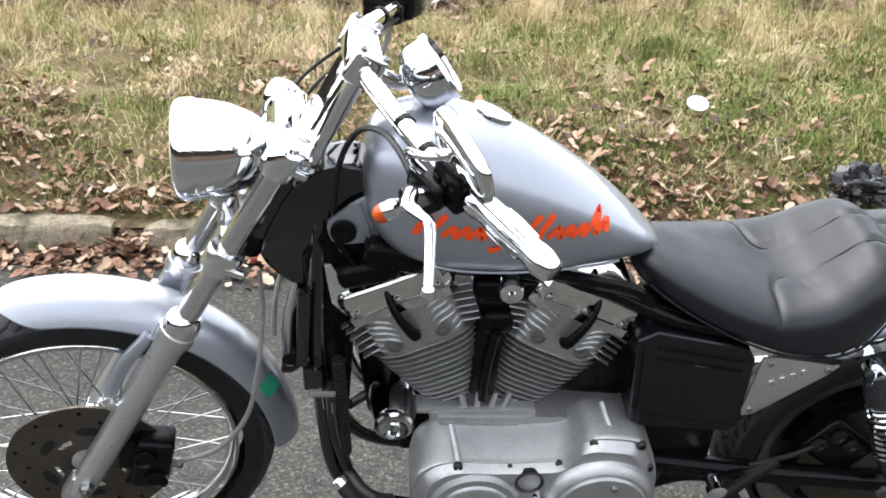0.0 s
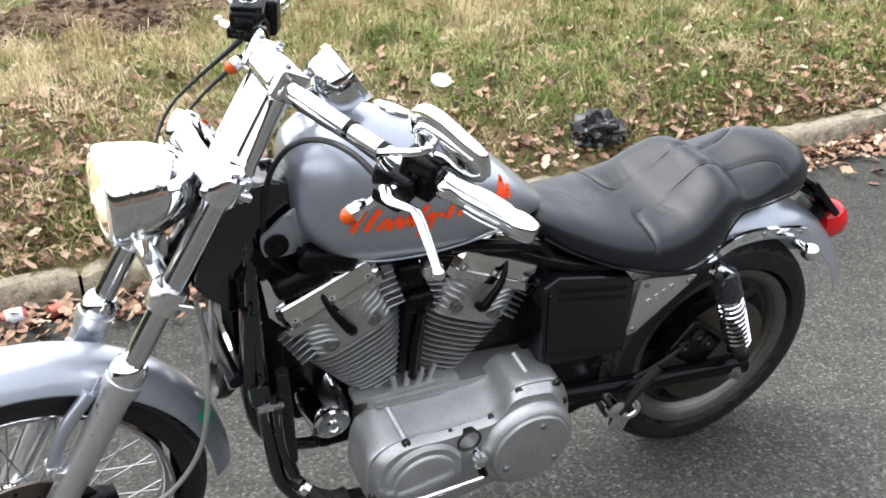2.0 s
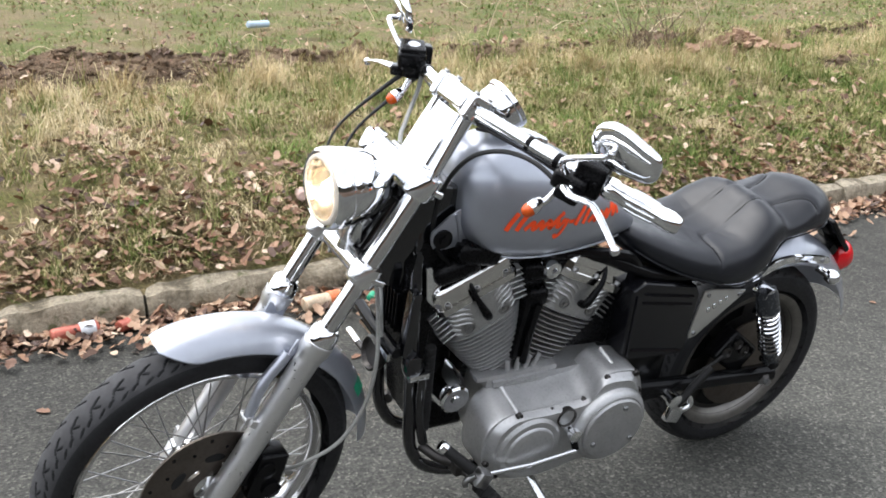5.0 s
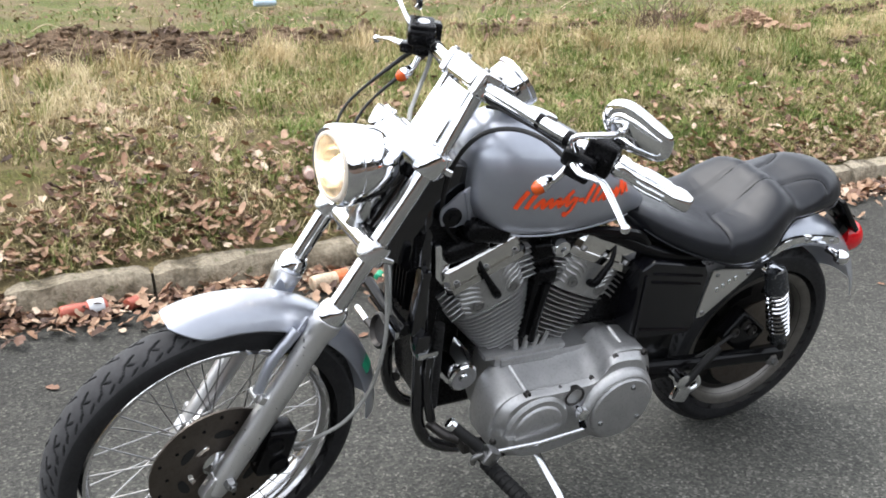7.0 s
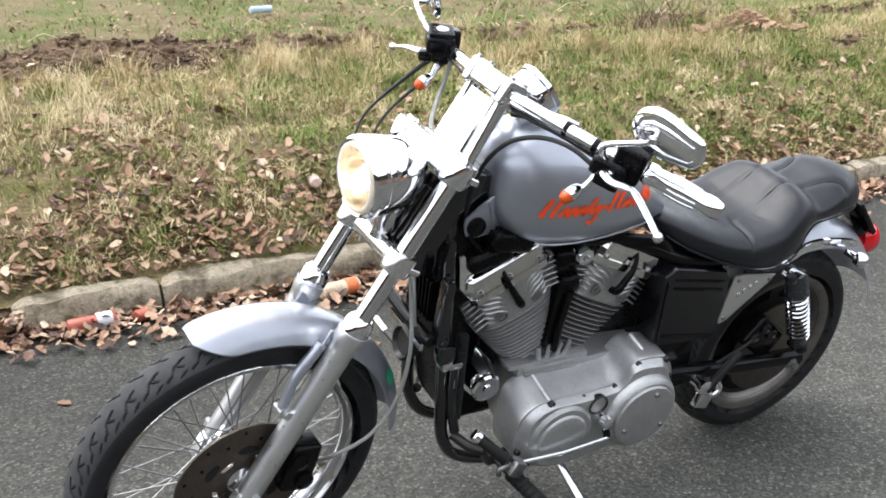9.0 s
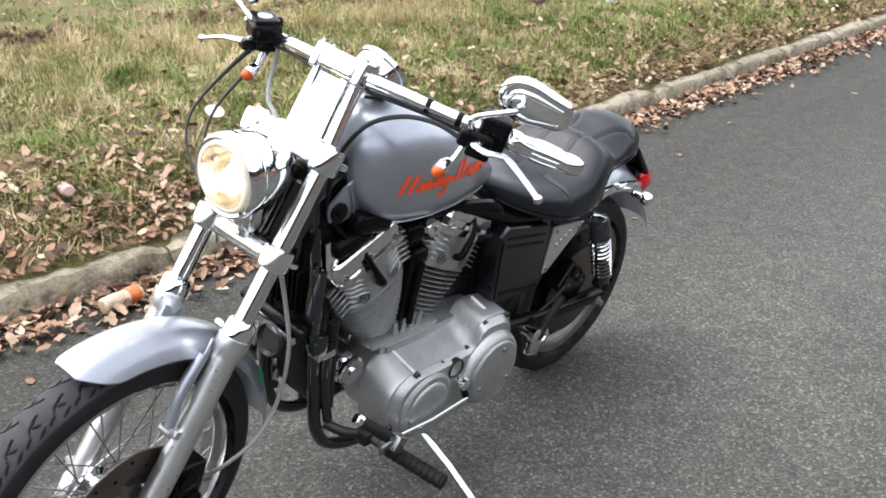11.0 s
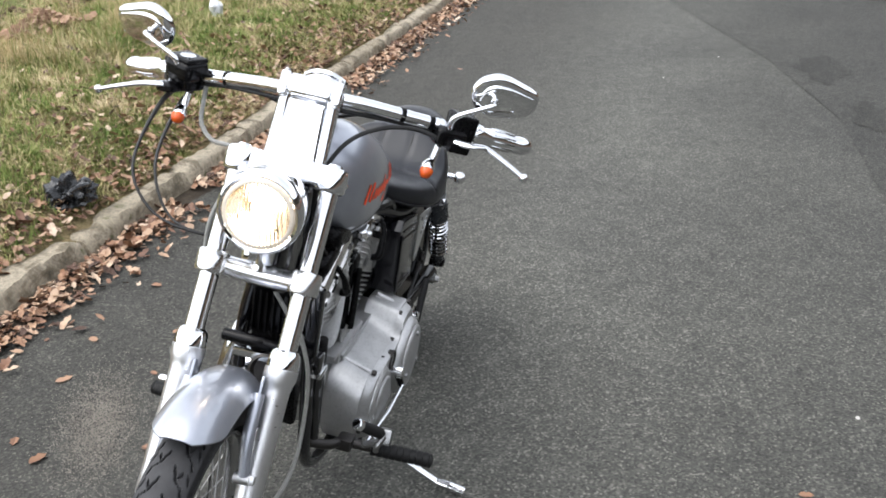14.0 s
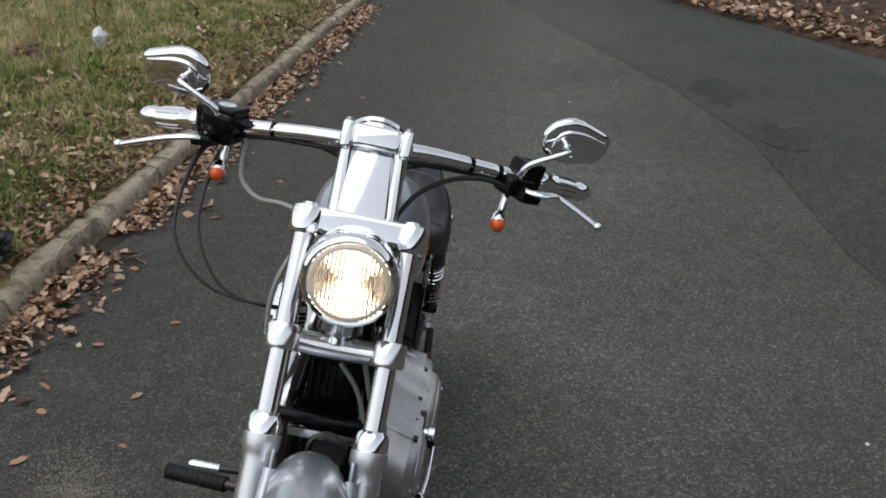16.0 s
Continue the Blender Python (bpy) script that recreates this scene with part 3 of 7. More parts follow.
leaf_cloud("bank_leaves", spots, 2, "brown dead leaves lying in the grass", (0.024, 0.062), 0.024)
spots = []
for k in range(2600):
    t = rng.uniform(0, 1)
    x = 5.5 + 9.0 * t
    y = -3.3 + (x - 7.6) * 0.425 - abs(rng.normal(0, 0.9)) + 0.1
    spots.append((x, y, 0.05 + 0.05 * min(1.5, abs(y + 3.3 - (x - 7.6) * 0.425))))
leaf_cloud("verge_leaves", spots, 3, "carpet of brown leaves across the road", (0.05, 0.11), 0.03)


def loose_leaf(x, y, s, seed):
    r2 = np.random.default_rng(seed)
    b2 = bm_new()
    yaw = r2.uniform(0, 6.28)
    pts = []
    c_ = r2.uniform(0.2, 0.7)
    for a0, b0 in list(LEAF) + [(-0.25, 0), (0.0, 0), (0.25, 0)]:
        u, v = a0 * s, b0 * s * 1.1
        pts.append(b2.verts.new((u * math.cos(yaw) - v * math.sin(yaw), u * math.sin(yaw) + v * math.cos(yaw), abs(b0) * c_ * s + 0.3 * a0 * a0 * s)))
    for t in [(0, 1, 12), (1, 2, 12), (2, 13, 12), (2, 3, 13), (3, 4, 13), (4, 14, 13), (4, 5, 14), (5, 6, 14), (6, 7, 14), (7, 8, 14), (8, 13, 14), (8, 9, 13), (9, 10, 13), (10, 12, 13), (10, 11, 12), (11, 0, 12)]:
        b2.faces.new([pts[i] for i in t])
    thing("fallen_leaf", b2, LEAFMAT, (x, y, 0.002), "brown dead leaf lying on the asphalt", "leaf", "leaves on the road")


for k, (x, y, s) in enumerate([(0.842, 0.469, 0.055), (0.723, 0.763, 0.06), (1.016, -1.354, 0.04), (1.428, 1.054, 0.05), (2.627, 1.253, 0.06), (0.789, 0.896, 0.045), (1.15, 0.98, 0.06), (1.9, 1.08, 0.05), (-0.23, 0.91, 0.05), (3.3, 1.12, 0.05), (2.1, 0.86, 0.045), (1.55, 0.78, 0.05), (3.9, 0.95, 0.05), (4.7, 1.1, 0.05), (0.35, 1.05, 0.05), (2.9, 0.55, 0.03), (6.0, 0.9, 0.05), (1.25, 0.7, 0.035)]):
    loose_leaf(x, y, s, 40 + k)

# small pale chips on the asphalt
CHIP = surface("pale_chip", (0.422, 0.408, 0.374), 0.7, 0, 0.1, 50)
for x, y in ((1.43, -1.517), (6.59, -1.0), (5.84, -0.64)):
    bm = bm_new()
    ball(bm, (0, 0, 0.003), 0.007, 8, (1.4, 1, 0.5))
    thing("stone_chip", bm, CHIP, (x, y, 0), "pale stone chip lying on the asphalt", "stone", "chips on the road")

# dusty smear on the asphalt beside the front wheel
SAND = surface("dry_sand", (0.225, 0.205, 0.178), 0.95, 0, 0.3, 20, 0.05, 0.002, 200, gloss=0.2)
bm = bm_new()
for k in range(9000):
    r1, r2_ = rng.normal(0, 0.17), rng.normal(0, 0.045)
    x, y, r = 0.93 + r1 * 0.78 + r2_, 0.70 + r1 * 0.5 - r2_, rng.uniform(0.0010, 0.0027)
    a = rng.uniform(0, 6.28)
    ps = [bm.verts.new((x + r * math.cos(a + q), y + r * math.sin(a + q), 0.0004)) for q in (0, 2.1, 4.2)] + [bm.verts.new((x, y, 0.0004 + r))]
    for q in ((0, 1, 3), (1, 2, 3), (2, 0, 3)):
        bm.faces.new([ps[w] for w in q])
thing("sand", bm, SAND, (0, 0, 0), "thin scatter of dry sand on the asphalt", "sand", kind="stuff")

# litter
CAN_RED = surface("red_can", (0.34, 0.085, 0.055), 0.35, 0.3, 0.25, 30, 0.1, grime=0.4)
CAN_ORANGE = surface("orange_print", (0.55, 0.13, 0.035), 0.4, 0.1, 0.3, 30, 0.1, grime=0.6, grime_color=(0.5, 0.4, 0.3))
CAN_CREAM = surface("cream_can", (0.52, 0.42, 0.30), 0.4, 0.2, 0.3, 25, 0.1, grime=0.8, grime_color=(0.40, 0.085, 0.020))
WHITE_PLASTIC = surface("white_plastic", (0.530, 0.544, 0.558), 0.35, 0, 0.06, 20, 0.05)
BAG = surface("black_bag", (0.012, 0.013, 0.014), 0.25, 0, 0.3, 20, 0.1)
PINK = surface("faded_can", (0.422, 0.299, 0.258), 0.45, 0, 0.3, 30, 0.1)


def can(name, at, yaw, r, L, mat, label, crush=0.25, pitch=0.0):
    b2 = bm_new()
    rings = []
    for f, rr in ((0, 0.75), (0.03, 0.95), (0.08, 1), (0.3, 1), (0.5, 0.97), (0.7, 1), (0.92, 1), (0.97, 0.92), (1.0, 0.72)):
        ring = []
        for k in range(20):
            a = 2 * math.pi * k / 20
            q = 1 + crush * 0.35 * noise.noise((f * 4, math.cos(a) * 1.3, math.sin(a) * 1.3 + yaw))
            ring.append(Vector(((f - 0.5) * L, math.cos(a) * r * rr * q, math.sin(a) * r * rr * q * (1 - crush * 0.3))))
        rings.append(ring)
    add_rings(b2, rings)
    return thing(name, b2, mat, Matrix.Translation(at) @ Matrix.Rotation(yaw, 4, "Z") @ Matrix.Rotation(pitch, 4, "Y"), label, "can")


c1 = can("drink_can", (-0.08, 1.41, 0.034), 0.12, 0.030, 0.165, CAN_RED, "crushed red and white drink can lying in the gutter leaves")
bm = bm_new()
lathe(bm, [(0.0301, -0.030), (0.0306, -0.028), (0.0306, 0.022), (0.0301, 0.024)], (0.045, 0, 0.0), (1, 0, 0), 20)
part("pale_band", bm, WHITE_PLASTIC, c1)
can("drink_can", (0.09, 1.42, 0.028), 0.5, 0.026, 0.05, CAN_RED, "torn piece of a red can in the gutter leaves", 0.6)
carton = can("drink_can", (0.82, 1.335, 0.040), 0.15, 0.033, 0.165, CAN_CREAM, "crushed cream and orange carton can in the gutter leaves")
bm = bm_new()
lathe(bm, [(0.0328, -0.022), (0.0335, -0.020), (0.0335, 0.024), (0.0328, 0.026)], (0.043, 0, 0.0), (1, 0, 0), 20)
part("orange_band", bm, CAN_ORANGE, carton, "faded orange printed band")
can("bottle_cap", (1.03, 1.36, 0.018), 0.9, 0.014, 0.05, GREEN, "green plastic scrap beside the kerb")
d2 = 0.43
can("faded_can", (0.930, kerb_y(0.930) + d2, rise(0.930, d2) + 0.040), 1.35, 0.026, 0.15, PINK, "faded pink and white can lying in the grass", 0.4, 0.15)

xd, dd = 1.813, 0.690
bm = bm_new()
lathe(bm, [(0.0, 0.0), (0.038, 0.0), (0.044, 0.004), (0.046, 0.009), (0.042, 0.008), (0.036, 0.005), (0.0, 0.004)], (0, 0, 0), (0, 0, 1), 28)
thing("plastic_lid", bm, WHITE_PLASTIC, Matrix.Translation((xd, kerb_y(xd) + dd, rise(xd, dd) + 0.072)) @ Matrix.Rotation(radians(28), 4, "X"), "round white plastic lid lying in the grass", "lid")

xb, db = 2.36, 0.235
bm = bm_new()
made = bmesh.ops.create_icosphere(bm, subdivisions=4, radius=0.10)["verts"]
for v in made:
    q = v.co.normalized()
    f = 1 + 0.55 * noise.noise(q * 2.3) + 0.25 * noise.noise(q * 6)
    v.co = Vector((q.x * 0.108 * f, q.y * 0.095 * f, max(-0.03, q.z * 0.090 * f)))
bg = thing("rubbish_bag", bm, BAG, (xb, kerb_y(xb) + db, rise(xb, db) + 0.03), "crumpled shiny black plastic bag lying in the grass", "bag", angle=20)
bm = bm_new()
tube(bm, [(-0.10, -0.03, 0.02), (-0.05, -0.08, 0.06), (0.04, -0.085, 0.05), (0.11, -0.02, 0.02)], [0.006, 0.012, 0.012, 0.005], 7)
part("bag_fold", bm, BAG, bg)

xw, dw = 1.87, 4.48
can("water_bottle", (xw, kerb_y(xw) + dw, rise(xw, dw) + 0.05), 0.2, 0.030, 0.19, surface("clear_blue_bottle", (0.40, 0.50, 0.60), 0.15, 0, 0.15, 20), "pale blue plastic bottle lying in the field", 0.15)

xs_, ds_ = 5.81, 1.12
bm = bm_new()
tube(bm, [(0, 0, 0.0), (0.01, 0.01, 0.20), (-0.02, 0.0, 0.42), (-0.06, 0.02, 0.62)], [0.006, 0.005, 0.004, 0.002], 7)
st_ = thing("dead_plant", bm, surface("dry_stem", (0.10, 0.07, 0.05), 0.8), (xs_, kerb_y(xs_) + ds_, rise(xs_, ds_)), "dark dry stem with a white plastic scrap caught on it", "twig")
bm = bm_new()
made = bmesh.ops.create_icosphere(bm, subdivisions=3, radius=0.05)["verts"]
for v in made:
    q = v.co.normalized()
    f = 1 + 0.4 * noise.noise(q * 2.0 + Vector((4, 1, 2)))
    v.co = Vector((q.x * 0.055 * f, q.y * 0.045 * f, q.z * 0.085 * f + 0.07))
part("plastic_scrap", bm, WHITE_PLASTIC, st_, "white plastic scrap")

# heap of reddish spoil and a broken bush at the edge of the field
xh, dh = 4.85, 2.05
bm = bm_new()
random.seed(12)
for k in range(200):
    a, r = random.uniform(0, 6.28), abs(random.gauss(0, 0.13))
    s = random.uniform(0.02, 0.06)
    box(bm, (math.cos(a) * r * 1.7, math.sin(a) * r * 0.7, max(0.0, 0.13 - r * 0.6) * random.uniform(0.3, 1.0)), (s, s * 0.7, s * 0.5), Matrix.Rotation(a, 3, "Z") @ Matrix.Rotation(r * 3, 3, "X"), 0)
thing("spoil_heap", bm, surface("reddish_spoil", (0.30, 0.185, 0.125), 0.9, 0, 0.3, 6, 0.05, 0.002, 80), (xh, kerb_y(xh) + dh, rise(xh, dh) + 0.02), "small heap of reddish broken spoil", "heap", kind="stuff")
TWIG = surface("bare_twig", (0.13, 0.09, 0.06), 0.85)
for x, d, n in ((4.2, 2.42, 26), (4.4, 2.28, 20)):
    bm = bm_new()
    for k in range(n):
        a, t = random.uniform(0, 6.28), random.uniform(0.2, 1.0)
        L = random.uniform(0.15, 0.45)
        tip = Vector((math.cos(a) * math.sin(t) * L, math.sin(a) * math.sin(t) * L, math.cos(t) * L))
        o = Vector((random.gauss(0, 0.06), random.gauss(0, 0.06), 0))
        tube(bm, [o, o + tip * 0.5 + Vector((random.gauss(0, 0.02), random.gauss(0, 0.02), 0.02)), o + tip], [0.004, 0.003, 0.0015], 5, True, 3)
    thing("bare_shrub", bm, TWIG, (x, kerb_y(x) + d, rise(x, d)), "small leafless shrub of thin brown twigs", "shrub")
for k in range(26):
    x, d = random.uniform(-1, 6), random.uniform(2.7, 5.5)
    a, L = random.uniform(0, 6.28), random.uniform(0.15, 0.4)
    bm = bm_new()
    tube(bm, [(0, 0, 0), (math.cos(a) * L * 0.5, math.sin(a) * L * 0.5, 0.05 + 0.10 * (k % 3)), (math.cos(a) * L, math.sin(a) * L, 0.03 + 0.16 * (k % 3))], [0.004, 0.0035, 0.002], 5, True, 3)
    thing("dry_stalk", bm, surface("pale_stalk", (0.55, 0.46, 0.30), 0.8), (x, kerb_y(x) + d, rise(x, d) + 0.03), "pale dry stalk lying on the soil", "stalk", "stalks in the field")

# dark woods far off on every side, closing the place
WOODS = earth_material("bare_woods", [(0.35, (0.02, 0.018, 0.014)), (0.6, (0.05, 0.043, 0.034)), (0.8, (0.035, 0.042, 0.022))], 0.2, 0.4)
bm = bm_new()
low, top = [], []
for k in range(180):
    a = 2 * math.pi * k / 180
    h = 10.5 - 5.5 * math.sin(a) + 3.0 * noise.noise((math.cos(a) * 9, math.sin(a) * 9, 3)) + 2.5 * noise.noise((math.cos(a) * 40, math.sin(a) * 40, 7))
    low.append(Vector((math.cos(a) * 62, math.sin(a) * 62, -1)))
    top.append(Vector((math.cos(a) * 64, math.sin(a) * 64, h)))
add_rings(bm, [low, top, [p + Vector((p.x * 0.02, p.y * 0.02, -0.5)) for p in top]], False)
thing("backdrop", bm, WOODS, (0, 0, 0), "dark bare woods far off round the place", "woods", kind="structure")
# ---- the motorcycle, built upright along x (front at -x) and then leaned on its side stand ----
LEAN = Matrix.Translation((0, -0.07, 0)) @ Matrix.Rotation(radians(3.0), 4, "Z") @ Matrix.Rotation(radians(11.5), 4, "X")
bike = new("motorcycle")
bike.matrix_world = LEAN
tagged(bike, "silver cruiser motorcycle with black seat leaning on its side stand", "motorcycle")

AXLE = Vector((0.035, 0, 0.352))
UP = Vector((0.507, 0, 0.862))
BACK = Vector((0.862, 0, -0.507))
PIVOT = AXLE + BACK * 0.05
STEER = Matrix.Translation(PIVOT) @ Matrix.Rotation(radians(5.5), 4, UP) @ Matrix.Translation(-PIVOT)


def fp(name, bm, material, parent, label="", angle=38):
    """A part that turns with the steering."""
    bmesh.ops.transform(bm, matrix=STEER, verts=bm.verts)
    return part(name, bm, material, parent, label, angle)


def along(s, y=0.0, b=0.0):
    """A place s metres up the fork from the axle, y to the side, b behind it."""
    return AXLE + UP * s + Vector((0, y, 0)) + BACK * b


# front wheel
def tyre_mesh(bm, at, radius, width, rim, seg, cross, groove, pitches=40):
    """A tyre with its tread cut by broken zigzag grooves; tread faces take the second material."""
    rings, flags = [], []
    for k in range(seg):
        a = 2 * math.pi * k / seg
        ring = []
        for j in range(cross + 1):
            t = -1 + 2 * j / cross
            ph = t * radians(118)
            w = math.sin(ph) if abs(ph) < math.pi / 2 else math.copysign(1 - 0.10 * (abs(ph) - math.pi / 2), ph)
            h = (radius - rim) * (0.5 + 0.5 * math.cos(ph)) if abs(ph) < math.pi else 0
            r = rim + max(h, 0.0)
            y = w * width / 2
            cut = False
            if groove and abs(t) < 0.60:
                u = (a / (2 * math.pi) * pitches + (0.5 if t > 0 else 0.0)) % 1.0
                v = abs(t)
                bolt_ = 0.09 + 0.24 * u + (0.10 if u > 0.62 else 0.10 * max(0.0, (u - 0.46) / 0.16))
                cut = (abs(v - bolt_) < 0.017 and u < 0.93) or (abs(v - 0.30 + 0.22 * u) < 0.016 and 0.12 < u < 0.36) or (abs(v - 0.36 - 0.26 * u) < 0.016 and 0.05 < u < 0.42)
                if cut:
                    r -= groove
            flags.append(cut or abs(t) > 0.56)
            ring.append(Vector(at) + Vector((math.cos(a) * r, y, math.sin(a) * r)))
        rings.append(ring)
    vs = [[bm.verts.new(p) for p in r] for r in rings]
    for k in range(seg):
        a, b = vs[k], vs[(k + 1) % seg]
        for j in range(cross):
            f = bm.faces.new((a[j], a[j + 1], b[j + 1], b[j]))
            f.material_index = 0 if flags[k * (cross + 1) + j] or flags[k * (cross + 1) + j + 1] else 1


def front_wheel():
    bm = bm_new()
    lathe(bm, [(0.012, -0.075), (0.036, -0.06), (0.036, -0.052), (0.022, -0.045), (0.022, 0.045), (0.036, 0.052), (0.036, 0.06), (0.012, 0.075)], AXLE, (0, 1, 0), 24)
    hub = fp("front_wheel", bm, DULL_CHROME, bike, "laced front wheel with chrome rim")
    bm = bm_new()
    tyre_mesh(bm, AXLE, 0.350, 0.092, 0.268, 640, 96, 0.005)
    fp("tyre", bm, TYRE, hub, "black front tyre with zigzag tread", 50).data.materials.append(TREAD)
    bm = bm_new()
    prof = [(0.272, -0.036), (0.278, -0.034), (0.276, -0.028), (0.264, -0.022), (0.257, -0.010), (0.255, 0), (0.257, 0.010), (0.264, 0.022), (0.276, 0.028), (0.278, 0.034), (0.272, 0.036), (0.262, 0.0)]
    u, v, d = basis((0, 1, 0))
    rings = [[AXLE + d * h + (u * math.cos(t) + v * math.sin(t)) * r for r, h in prof] for t in (2 * math.pi * k / 96 for k in range(96))]
    add_rings(bm, rings, False, True)
    fp("rim", bm, RIM, hub, "dull chrome rim")
    for k in range(40):
        side = -1 if k % 2 else 1
        lace = 1 if (k // 2) % 2 else -1
        a = 2 * math.pi * (k + 0.5) / 40
        h = a - lace * radians(62)
        p = AXLE + Vector((math.cos(h) * 0.034, side * 0.055, math.sin(h) * 0.034))
        q = AXLE + Vector((math.cos(a) * 0.258, side * 0.006, math.sin(a) * 0.258))
        bm = bm_new()
        tube(bm, [p, q], 0.0017, 6, False)
        fp("spoke", bm, BOLT, hub)
    # brake disc on the left
    bm = bm_new()
    seg = 64
    for y0, y1, r0, r1 in ((-0.062, -0.057, 0.070, 0.152),):
        o0 = [AXLE + Vector((math.cos(t) * r0, y0, math.sin(t) * r0)) for t in (2 * math.pi * k / seg for k in range(seg))]
        o1 = [AXLE + Vector((math.cos(t) * r1, y0, math.sin(t) * r1)) for t in (2 * math.pi * k / seg for k in range(seg))]
        i1 = [p + Vector((0, y1 - y0, 0)) for p in o1]
        i0 = [p + Vector((0, y1 - y0, 0)) for p in o0]
        add_rings(bm, [o0, o1, i1, i0], False, True)
    disc = fp("brake_disc", bm, STEEL, hub, "drilled steel brake disc, browned by rust")
    bm = bm_new()
    rings = []
    lathe(bm, [(0.034, -0.060), (0.060, -0.062), (0.060, -0.056), (0.034, -0.055)], AXLE, (0, 1, 0), 32)
    for k in range(5):
        a = 2 * math.pi * k / 5 + 0.3
        turn = Matrix.Rotation(-a, 3, "Y")
        box(bm, AXLE + Vector((math.cos(a) * 0.062, -0.0595, math.sin(a) * 0.062)), (0.05, 0.0065, 0.050), turn, 0.002)
    fp("disc_carrier", bm, STEEL, hub)
    for k in range(10):
        a = 2 * math.pi * k / 10
        for r, o in ((0.114, 0), (0.136, 0.30)):
            bm = bm_new()
            lathe(bm, [(0.0, -0.0635), (0.004, -0.0635), (0.0042, -0.0615)], AXLE + Vector((math.cos(a + o) * r, 0, math.sin(a + o) * r)), (0, 1, 0), 8)
            fp("disc_hole", bm, BLACK, disc)
    for k in range(6):
        a = 2 * math.pi * (k + 0.4) / 6
        bm = bm_new()
        ring = []
        for q in range(16):
            t = 2 * math.pi * q / 16
            f, g = a + 0.26 * math.cos(t), 0.087 + 0.010 * math.sin(t)
            ring.append((math.cos(f) * g, math.sin(f) * g))
        add_rings(bm, [[AXLE + Vector((x, y0, z)) for x, z in ring] for y0 in (-0.0634, -0.0615)])
        fp("disc_slot", bm, GAP_SHADE, disc, "dark oval slot")
    # axle nuts
    for y, sgn in ((-0.118, -1), (0.118, 1)):
        bm = bm_new()
        lathe(bm, [(0.014, 0), (0.014, 0.012), (0.010, 0.016), (0.007, 0.016), (0.007, 0.024)], AXLE + Vector((0, y, 0)), (0, sgn, 0), 6)
        fp("axle_nut", bm, BOLT, hub)


front_wheel()


